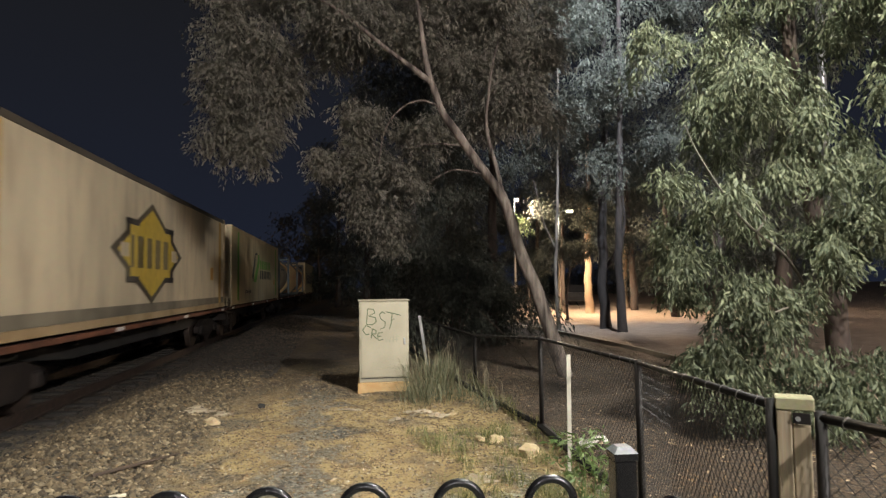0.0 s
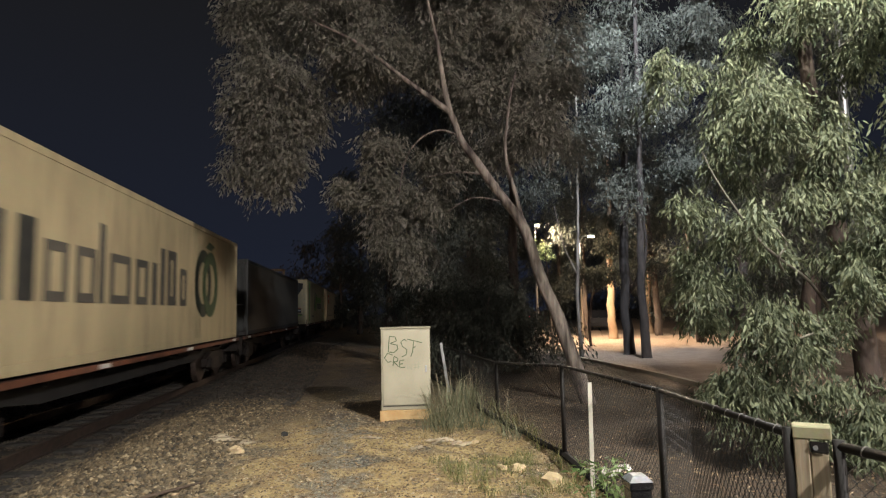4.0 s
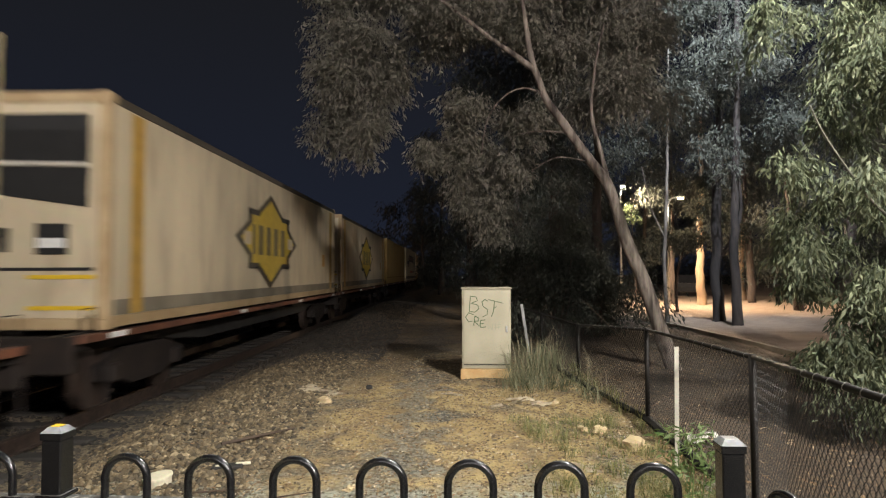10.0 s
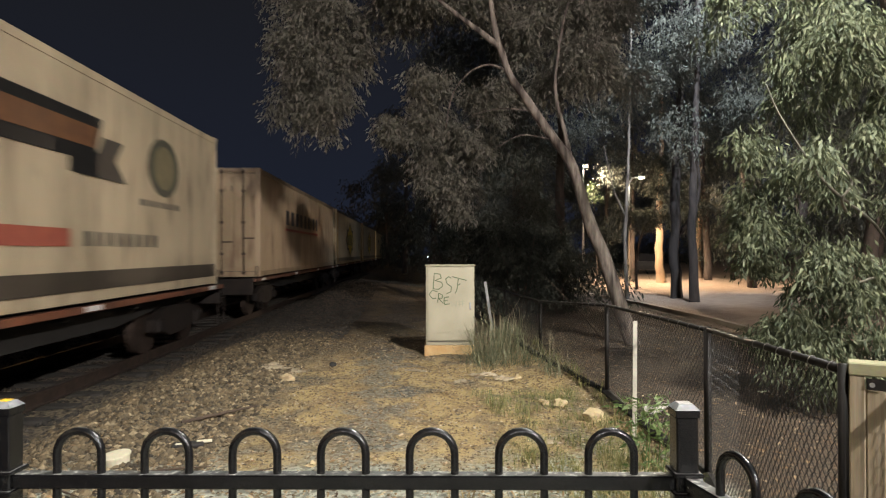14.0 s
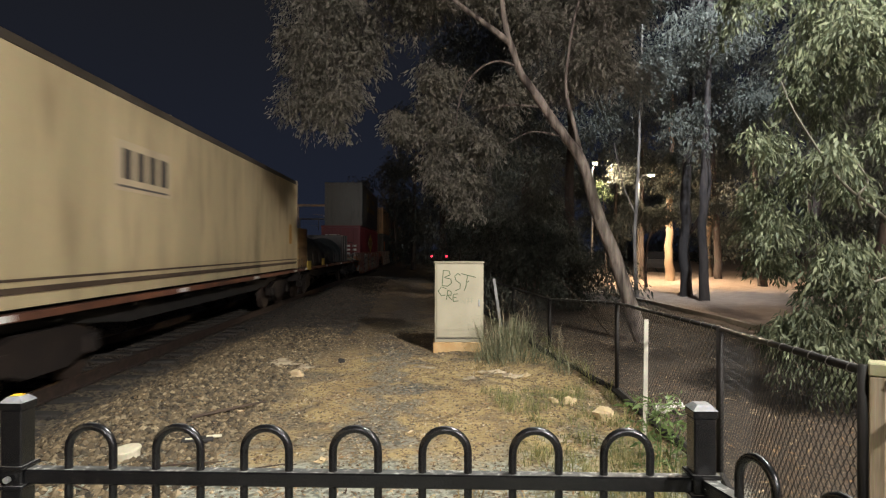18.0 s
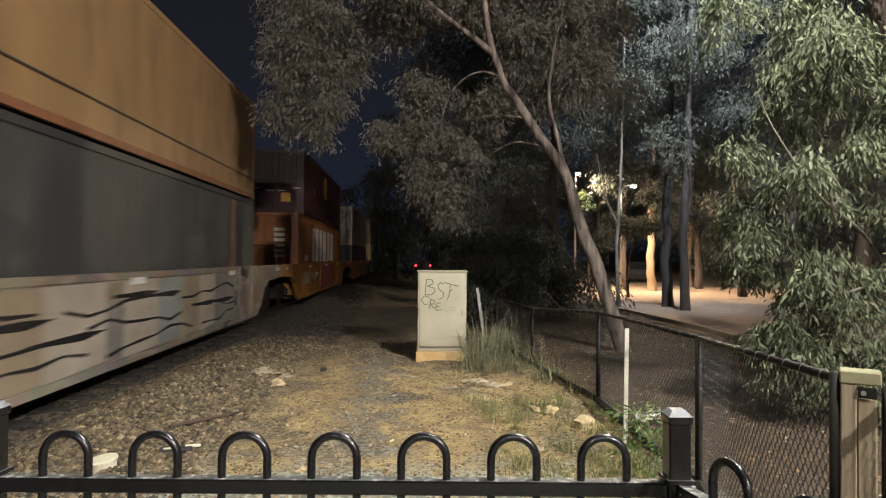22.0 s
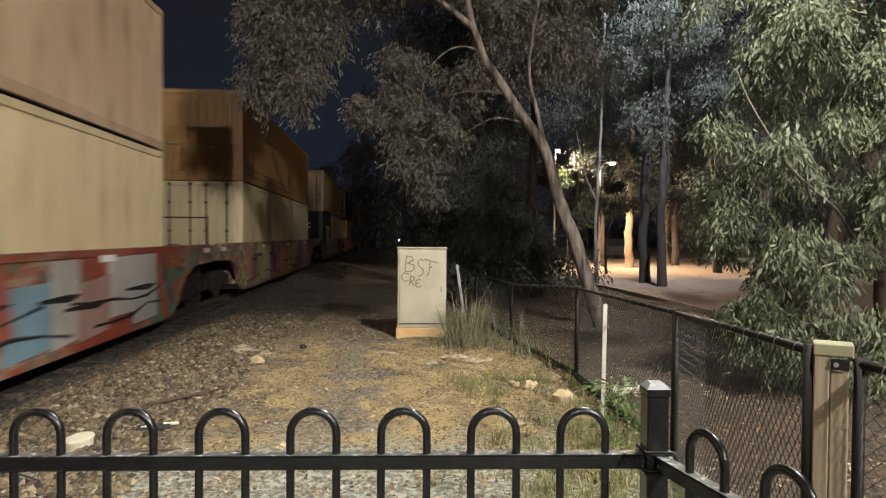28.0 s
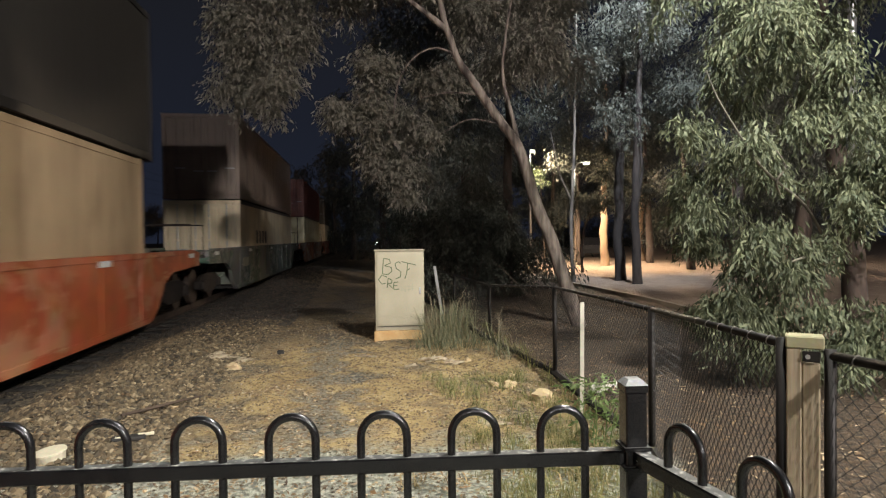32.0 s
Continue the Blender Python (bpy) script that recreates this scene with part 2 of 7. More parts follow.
def quads(name, material, verts, n):
    """A mesh of loose four-cornered faces from an array of corners."""
    me = bpy.data.meshes.new(name)
    k = len(verts) // n
    me.vertices.add(len(verts))
    me.vertices.foreach_set("co", np.asarray(verts, dtype=np.float32).ravel())
    me.loops.add(len(verts))
    me.loops.foreach_set("vertex_index", np.arange(len(verts), dtype=np.int32))
    me.polygons.add(k)
    me.polygons.foreach_set("loop_start", np.arange(0, len(verts), n, dtype=np.int32))
    me.polygons.foreach_set("loop_total", np.full(k, n, dtype=np.int32))
    me.update()
    me.materials.append(material)
    return me


# ---- ground ----
def ground_height(x, y):
    """The trodden verge is level; it falls to the track bed and rises in a low heap further on."""
    k = np.clip((-x - 3.0) / 1.1, 0, 1)
    z = -0.30 * k * k * (3 - 2 * k)
    k2 = np.clip((-x - 7.4) / 1.2, 0, 1)
    z = z + 0.25 * k2
    z = z + 0.55 * np.exp(-((x + 2.3) / 1.5) ** 2 - ((y - 24) / 5.0) ** 2)
    z = z + 0.012 * np.sin(x * 3.1 + y * 1.7) + 0.010 * np.sin(x * 7.3 - y * 5.1) + 0.006 * np.sin(y * 11 + x * 13)
    return z


def ground_material():
    m = bpy.data.materials.new("sandy_gravel_ground")
    m.use_nodes = True
    n, l = m.node_tree.nodes, m.node_tree.links
    b = n["Principled BSDF"]
    b.inputs["Roughness"].default_value = 0.9
    co = n.new("ShaderNodeTexCoord")
    sx = n.new("ShaderNodeSeparateXYZ")
    l.new(co.outputs["Object"], sx.inputs[0])

    def noise_tex(scale, detail=5):
        t = n.new("ShaderNodeTexNoise")
        t.inputs["Scale"].default_value, t.inputs["Detail"].default_value = scale, detail
        l.new(co.outputs["Object"], t.inputs["Vector"])
        return t

    def maths(op, a, c):
        q = n.new("ShaderNodeMath")
        q.operation = op
        for i, v in enumerate((a, c)):
            if isinstance(v, (int, float)):
                q.inputs[i].default_value = v
            else:
                l.new(v, q.inputs[i])
        return q.outputs[0]

    def mixed(fac, a, c):
        q = n.new("ShaderNodeMix")
        q.data_type = "RGBA"
        l.new(fac, q.inputs[0])
        for i, v in ((6, a), (7, c)):
            if isinstance(v, tuple):
                q.inputs[i].default_value = (*v, 1)
            else:
                l.new(v, q.inputs[i])
        return q.outputs[2]

    def step(v, lo, hi):
        q = n.new("ShaderNodeMapRange")
        q.interpolation_type = "SMOOTHSTEP"
        q.inputs[1].default_value, q.inputs[2].default_value = lo, hi
        l.new(v, q.inputs[0])
        return q.outputs[0]

    crumb = noise_tex(7.5, 8)
    big, mid, fine, grit = noise_tex(0.55), noise_tex(2.6), noise_tex(22), noise_tex(110, 2)
    wob = maths("ADD", sx.outputs[0], maths("MULTIPLY", maths("SUBTRACT", mid.outputs[0], 0.5), 1.6))
    sand = mixed(step(mid.outputs[0], 0.35, 0.65), (0.34, 0.235, 0.098), (0.47, 0.35, 0.155))
    sand = mixed(step(fine.outputs[0], 0.55, 0.66), sand, (0.17, 0.115, 0.06))
    sand = mixed(maths("MULTIPLY", step(crumb.outputs[0], 0.56, 0.64), 0.5), sand, (0.14, 0.09, 0.045))
    gravel = mixed(step(fine.outputs[0], 0.42, 0.58), (0.075, 0.060, 0.042), (0.23, 0.185, 0.115))
    # Brown leaf litter behind the fence, held darker for the tree's shade.
    litter = mixed(step(fine.outputs[0], 0.4, 0.6), (0.036, 0.024, 0.014), (0.085, 0.054, 0.030))
    pinkish = mixed(step(mid.outputs[0], 0.3, 0.7), (0.42, 0.30, 0.22), (0.50, 0.37, 0.27))
    stonegrey = mixed(step(fine.outputs[0], 0.40, 0.60), (0.17, 0.18, 0.145), (0.44, 0.45, 0.37))
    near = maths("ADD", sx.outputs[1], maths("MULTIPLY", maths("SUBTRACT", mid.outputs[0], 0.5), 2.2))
    rut = maths("ABSOLUTE", maths("ADD", wob, 0.55), 0.0)
    patchy = maths("MULTIPLY", step(wob, -2.0, -1.0), step(maths("ADD", big.outputs[0], maths("MULTIPLY", mid.outputs[0], 0.5)), 0.60, 0.74))
    c = mixed(patchy, gravel, sand)
    rutgrey = mixed(step(fine.outputs[0], 0.42, 0.6), (0.085, 0.083, 0.07), (0.25, 0.245, 0.205))
    c = mixed(maths("MULTIPLY", maths("SUBTRACT", 1.0, step(rut, 0.08, 0.40)), 0.8), c, rutgrey)
    c = mixed(maths("SUBTRACT", 1.0, step(near, 4.6, 5.6)), c, stonegrey)
    # Brown soil from about y 9 on, darkened further for the verge's shade.
    shade_soil = mixed(step(fine.outputs[0], 0.42, 0.6), (0.04, 0.028, 0.019), (0.10, 0.069, 0.043))
    c = mixed(maths("MULTIPLY", step(near, 9.2, 11.0), 0.8), c, shade_soil)
    c = mixed(step(wob, 1.5, 2.2), c, litter)
    c = mixed(step(maths("SUBTRACT", sx.outputs[0], maths("MULTIPLY", sx.outputs[1], 0.12)), 4.2, 5.0), c, pinkish)
    speck = step(grit.outputs[0], 0.60, 0.70)
    c = mixed(maths("MULTIPLY", speck, 0.55), c, (0.50, 0.44, 0.33))
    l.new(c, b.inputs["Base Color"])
    bp = n.new("ShaderNodeBump")
    bp.inputs["Strength"].default_value, bp.inputs["Distance"].default_value = 1.0, 0.075
    l.new(maths("ADD", fine.outputs[0], maths("MULTIPLY", grit.outputs[0], 0.5)), bp.inputs["Height"])
    l.new(bp.outputs[0], b.inputs["Normal"])
    return m


def build_ground():
    xs = np.concatenate([np.linspace(-260, -14, 14), np.arange(-12, 14, 0.16), np.linspace(16, 260, 14)])
    ys = np.concatenate([np.linspace(-120, -6, 8), np.arange(-4, 34, 0.18), np.linspace(36, 420, 26)])
    gx, gy = np.meshgrid(xs, ys)
    gz = ground_height(gx, gy)
    v = np.stack([gx, gy, gz], -1).reshape(-1, 3)
    w = len(xs)
    f = [(j * w + i, j * w + i + 1, (j + 1) * w + i + 1, (j + 1) * w + i) for j in range(len(ys) - 1) for i in range(w - 1)]
    me = bpy.data.meshes.new("ground")
    me.from_pydata(v.tolist(), [], f)
    me.polygons.foreach_set("use_smooth", [True] * len(me.polygons))
    me.materials.append(ground_material())
    tagged(new("ground", me), "sandy gravel verge with leaf litter beside the railway", "ground", kind="structure")


build_ground()


def pebbles(name, count, area, sizes, material, label, seed, flat=0.6):
    """Loose stones lying on the ground, each a small uneven eight-sided lump."""
    rng = np.random.default_rng(seed)
    x = rng.uniform(area[0], area[1], count)
    y = area[2] + (area[3] - area[2]) * rng.random(count) ** 1.5
    z = ground_height(x, y)
    s = rng.uniform(*sizes, count)
    base = np.array([(1, 0, 0), (0, 1, 0), (-1, 0, 0), (0, -1, 0), (0, 0, 1), (0, 0, -0.6)], float)
    tri = np.array([(0, 1, 4), (1, 2, 4), (2, 3, 4), (3, 0, 4), (1, 0, 5), (2, 1, 5), (3, 2, 5), (0, 3, 5)])
    p = base[None] * rng.uniform(0.6, 1.25, (count, 6, 1)) * s[:, None, None]
    p[:, :, 2] *= flat
    a = rng.uniform(0, 6.28, count)
    q = p.copy()
    q[:, :, 0] = p[:, :, 0] * np.cos(a)[:, None] - p[:, :, 1] * np.sin(a)[:, None]
    q[:, :, 1] = p[:, :, 0] * np.sin(a)[:, None] + p[:, :, 1] * np.cos(a)[:, None]
    q += np.stack([x, y, z + s * 0.18], -1)[:, None, :]
    me = bpy.data.meshes.new(name)
    faces = (tri[None] + (np.arange(count) * 6)[:, None, None]).reshape(-1, 3)
    me.from_pydata(q.reshape(-1, 3).tolist(), [], faces.tolist())
    me.materials.append(material)
    return tagged(new(name, me), label, "gravel", kind="stuff")


def island_mat(name, stops, rough=0.85):
    m = bpy.data.materials.new(name)
    m.use_nodes = True
    n, l = m.node_tree.nodes, m.node_tree.links
    geo = n.new("ShaderNodeNewGeometry")
    ramp = n.new("ShaderNodeValToRGB")
    ramp.color_ramp.interpolation = "LINEAR"
    for i, c in enumerate(stops):
        e = ramp.color_ramp.elements[i] if i < 2 else ramp.color_ramp.elements.new(0.5)
        e.position = i / (len(stops) - 1) if i < 2 else e.position
    for i, c in enumerate(stops):
        ramp.color_ramp.elements[i].position = i / (len(stops) - 1)
        ramp.color_ramp.elements[i].color = (*c, 1)
    l.new(geo.outputs["Random Per Island"], ramp.inputs[0])
    b = n["Principled BSDF"]
    l.new(ramp.outputs[0], b.inputs["Base Color"])
    b.inputs["Roughness"].default_value = rough
    return m


STONE = island_mat("ballast_stone", [(0.012, 0.010, 0.006), (0.058, 0.041, 0.021), (0.115, 0.084, 0.044), (0.028, 0.021, 0.012), (0.165, 0.125, 0.07), (0.032, 0.024, 0.014), (0.27, 0.215, 0.13)])
GRIT = island_mat("brown_grit", [(0.028, 0.02, 0.011), (0.14, 0.098, 0.05), (0.275, 0.195, 0.10), (0.055, 0.04, 0.022), (0.44, 0.36, 0.22), (0.042, 0.032, 0.02)])
PALE = island_mat("pale_pebble", [(0.30, 0.24, 0.15), (0.44, 0.37, 0.25), (0.54, 0.48, 0.37), (0.22, 0.18, 0.12)])
# Dark stone: shade by the track and far verge is in its colour.
SHADESTONE = island_mat("shade_dark_stone", [(0.010, 0.009, 0.008), (0.032, 0.027, 0.021), (0.055, 0.045, 0.033), (0.02, 0.017, 0.013)])
pebbles("track_ballast", 27000, (-8.4, -3.75, -6.0, 40), (0.016, 0.050), SHADESTONE, "dark crushed stone ballast under the track, toned for shade", 3)
pebbles("verge_ballast", 34000, (-4.05, -1.7, -3.0, 13), (0.012, 0.046), STONE, "grey brown crushed stone along the verge", 5)
# Far verge stones take the dark tone in place of cast shade.
pebbles("shade_ballast", 11000, (-4.05, -1.5, 12.0, 36), (0.014, 0.046), SHADESTONE, "crushed stone further along the verge, darkened for shade", 8)
pebbles("loose_pebbles", 3600, (-3.0, 1.9, 2.2, 14), (0.004, 0.015), PALE, "small pale pebbles scattered on sandy ground", 4)
pebbles("loose_grit", 19000, (-2.3, 1.9, 2.2, 13), (0.005, 0.019), GRIT, "brown grit and crumbled stone on sandy ground", 6)


# ---- the track ----
TX = -5.55  # middle of the track


def build_track():
    track = thing("railway_track", "steel rails on concrete sleepers bedded in dark ballast", "railway track", kind="structure")
    for sx in (-1, 1):
        x = TX + sx * 0.75
        r = Mesh()
        for a, b, z0, z1 in ((0.07, 0.07, -0.27, -0.255), (0.009, 0.009, -0.255, -0.14), (0.036, 0.036, -0.14, -0.10)):
            r.box(x - a, x + b, -60, 330, z0, z1)
        part("rail", r, RAILM, track)
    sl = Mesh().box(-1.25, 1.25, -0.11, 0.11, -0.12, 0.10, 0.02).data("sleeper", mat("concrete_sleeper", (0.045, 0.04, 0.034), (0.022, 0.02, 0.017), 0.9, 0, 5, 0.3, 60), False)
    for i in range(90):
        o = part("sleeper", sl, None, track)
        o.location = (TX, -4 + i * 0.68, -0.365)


build_track()


# ---- bow-top fence ----
def bow_panel(fence, a, b, hoops, first, pitch):
    """One panel between two posts: two rails and bars bent over in pairs."""
    a, b = Vector(a), Vector(b)
    d = (b - a).normalized()
    nrm = Vector((-d.y, d.x, 0))
    ln = (b - a).length
    turn = Matrix(((d.x, nrm.x, 0, a.x), (d.y, nrm.y, 0, a.y), (0, 0, 1, 0), (0, 0, 0, 1)))
    for z in (0.979, 0.14):
        o = part("rail", Mesh().box(0.0, ln, -0.02, 0.02, z - 0.02, z + 0.02, 0.004), BLACK, fence)
        if z > 0.6:
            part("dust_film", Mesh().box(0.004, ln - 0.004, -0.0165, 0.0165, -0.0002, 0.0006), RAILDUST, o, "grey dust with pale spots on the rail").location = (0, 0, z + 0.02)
        o.matrix_local = turn
    k, spring = 0.063, 1.054
    pts = [(-k, 0, 0.08), (-k, 0, spring)] + [(-k * math.cos(a), 0, spring + k * math.sin(a)) for a in [math.pi * q / 12 for q in range(1, 12)]] + [(k, 0, spring), (k, 0, 0.08)]
    hoop = Mesh().tube(pts, 0.0115, 10).data("hoop", BLACK, True)
    for i in range(hoops):
        o = part("hoop", hoop, None, fence)
        o.matrix_local = turn @ Matrix.Translation((first + i * pitch, 0, 0))


def fence_post(fence, x, y, top, w=0.03, turn=-3.4):
    post = part("post", Mesh().box(-w, w, -w, w, -0.05, top - 0.035, 0.004), BLACK, fence)
    post.matrix_local = pose(x, y, 0, 0, 0, turn)
    cap, k = Mesh(), w + 0.003
    lo, hi = top - 0.0155, top
    cap.add([(a * k, b * k, lo) for a, b in ((-1, -1), (1, -1), (1, 1), (-1, 1))] + [(a * k * 0.55, b * k * 0.55, hi) for a, b in ((-1, -1), (1, -1), (1, 1), (-1, 1))],
            [(3, 2, 1, 0), (0, 1, 5, 4), (1, 2, 6, 5), (2, 3, 7, 6), (3, 0, 4, 7), (4, 5, 6, 7)])
    part("cap", Mesh().box(-k, k, -k, k, top - 0.036, top - 0.016, 0.002), BLACK, post)
    part("cap_top", cap, CAPM, post, "pale chamfered top, lamp gleam put in as colour")
    for z in (0.946, 1.000):
        part("bracket", Mesh().box(-w - 0.010, w + 0.010, -w - 0.010, w + 0.010, z, z + 0.012, 0.003), BLACK, post)
    for sx, sy in ((-1, 0), (1, 0), (0, -1), (0, 1)):
        a = (sx * (w + 0.008), sy * (w + 0.008), 0.979)
        part("bolt", Mesh().tube([a, (a[0] + sx * 0.012, a[1] + sy * 0.012, 0.979)], 0.009, 6), ZINC, post)
    return post


def build_bow_fence():
    fence = thing("bow_top_fence", "black powder-coated steel bow-top fence along the crossing", "fence")
    d, e = Vector((0.99827, -0.0588, 0)), Vector((0.19, -0.98178, 0))
    corner, left = Vector((0.644, 1.990, 0)), Vector((-1.2546, 2.102, 0))
    far, back = left - d * 1.9, corner + e * 1.906
    bow_panel(fence, left + d * 0.03, corner - d * 0.03, 7, 0.179, 0.2486)
    bow_panel(fence, far + d * 0.03, left - d * 0.03, 7, 0.179, 0.2486)
    bow_panel(fence, corner + e * 0.03, back - e * 0.03, 7, 0.184, 0.2486)
    lp = fence_post(fence, left.x, left.y, 1.202)
    part("sticker", Mesh().box(-0.013, 0.013, -0.013, 0.013, 1.2025, 1.2045), YELLOW_TAPE, lp, "worn yellow sticker on the cap")
    fence_post(fence, corner.x, corner.y, 1.198)
    fence_post(fence, far.x, far.y, 1.202)
    fence_post(fence, back.x, back.y, 1.2, turn=11)


build_bow_fence()


# ---- chain-link fence ----
def chain_mesh(a, b, ha, hb, pitch=0.028, r=0.0018):
    """Woven diamond wire between two posts."""
    a, b = Vector(a), Vector(b)
    ln = (b - a).length
    d = (b - a) / ln
    nrm = Vector((-d.y, d.x, 0))
    m = Mesh()
    n = int(ln / pitch)
    for i in range(n):
        pts = []
        rows = int(min(ha, hb) / pitch)
        for k in range(rows + 1):
            u = (i + (1.02 if (k + i) % 2 else -0.02)) * pitch
            u = min(u, ln)
            z = 0.02 + (ha + (hb - ha) * u / ln - 0.02) * k / rows
            pts.append(a + d * u + nrm * (0.003 if (k + i) % 2 else -0.003) + Vector((0, 0, z)))
        m.tube(pts, r, 3, False)
    return m


def build_chain_fence():
    fence = thing("chain_link_fence", "black chain-link mesh fence with thin steel posts", "fence")
    P = [(1.345, 2.336, 1.215), (1.96, 4.62, 1.06), (2.05, 7.25, 1.01), (1.78, 9.7, 0.86), (1.62, 12.4, 0.86), (1.45, 15.0, 0.86), (1.30, 18.0, 0.86)]
    tie = Mesh().tube([(0.019 * math.cos(a), 0.004 * math.sin(a * 2), 0.019 * math.sin(a)) for a in [k * 0.7 for k in range(9)]], 0.0022, 5).data("tie_wire", mat("dull_tie_wire", (0.20, 0.19, 0.18), (0.12, 0.11, 0.10), 0.5, 0.4))
    for i, (x, y, h) in enumerate(P):
        part("post", Mesh().tube([(x, y, -0.05), (x, y, h + 0.02)], 0.026 if i else 0.019, 12), MESHM, fence, smooth=True)
        if i + 1 < len(P):
            x2, y2, h2 = P[i + 1]
            part("top_rail", Mesh().tube([(x, y, h), (x2, y2, h2)], 0.016, 10), MESHM, fence, smooth=True)
            for k in range(int(math.hypot(x2 - x, y2 - y) / 0.2) if i < 3 else 0):
                q = (k + 0.5) * 0.2 / math.hypot(x2 - x, y2 - y)
                part("tie_wire", tie, None, fence, "twisted dull wire tie").location = (x + (x2 - x) * q, y + (y2 - y) * q, h + (h2 - h) * q)
            # Dark bar put in for the shadow band along the fence foot.
            part("bottom_board", Mesh().tube([(x, y, 0.02), (x2, y2, 0.02)], 0.045, 6), DARK, fence, "dark bar in place of the shadow at the fence foot")
            if i < 4:
                part("mesh", chain_mesh((x, y, 0), (x2, y2, 0), h, h2), MESHM, fence, "black woven diamond wire")
    side = thing("chain_link_fence", "black chain-link mesh fence running from the timber post", "fence")
    Q = [(1.472, 2.262, 1.18), (1.72, 0.80, 1.18), (2.08, -1.3, 1.18)]
    for i, (x, y, h) in enumerate(Q):
        part("post", Mesh().tube([(x, y, -0.05), (x, y, h + 0.02)], 0.019, 12), MESHM, side, smooth=True)
        if i + 1 < len(Q):
            x2, y2, h2 = Q[i + 1]
            part("top_rail", Mesh().tube([(x, y, h), (x2, y2, h2)], 0.017, 10), MESHM, side, smooth=True)
            for k in range(7):
                q = (k + 0.5) * 0.2 / math.hypot(x2 - x, y2 - y)
                part("tie_wire", tie, None, side, "twisted dull wire tie").location = (x + (x2 - x) * q, y + (y2 - y) * q, h + (h2 - h) * q)
            part("mesh", chain_mesh((x, y, 0), (x2, y2, 0), h, h2), MESHM, side, "black woven diamond wire")


build_chain_fence()

TIMBER = mat("weathered_pine", (0.24, 0.195, 0.125), (0.115, 0.088, 0.052), 0.8, 0, 4, 0.12, 40, stretch=(9, 9, 0.5), c3=(0.26, 0.23, 0.17), vary=0.12)


def build_posts():
    t = thing("timber_post", "pale treated pine post with a lower board beside it", "post", pose(1.403, 2.305, 0, 0, 0, -35))
    part("shaft", Mesh().box(-0.052, -0.006, -0.045, 0.03, -0.05, 1.205, 0.004), TIMBER, t)
    part("board", Mesh().box(-0.004, 0.050, -0.036, 0.03, -0.05, 1.155, 0.004), TIMBER, t, "second shorter pine board")
    part("cap_block", Mesh().box(-0.054, 0.062, -0.050, 0.036, 1.206, 1.248, 0.004), mat("green_tinged_pine", (0.27, 0.255, 0.15), (0.19, 0.18, 0.10), 0.8, 0, 6, 0.2, 50), t)
    part("bolt", Mesh().tube([(0.012, -0.056, 1.180), (0.012, -0.03, 1.180)], 0.008, 8), ZINC, t, "bright bolt head")
    part("strap", Mesh().box(-0.004, 0.05, -0.050, -0.038, 1.162, 1.198, 0.003), MESHM, t, "black steel strap")
    s = thing("marker_stake", "thin pale metal stake beside the mesh fence", "stake", pose(1.76, 5.55, 0, 0, 0.8, 20))
    part("blade", Mesh().box(-0.022, 0.022, -0.003, 0.003, -0.1, 1.02, 0.001), mat("pale_stake", (0.52, 0.50, 0.42), (0.36, 0.34, 0.28), 0.6, 0.2, 6), s)
    s = thing("short_stake", "short leaning white marker stake in the shade", "stake", pose(1.45, 13.0, 0, -4, -8, 0))
    part("blade", Mesh().box(-0.028, 0.028, -0.01, 0.01, -0.1, 1.02, 0.002), mat("white_stake", (0.34, 0.34, 0.33), (0.24, 0.24, 0.23), 0.6, 0, 6), s)


build_posts()


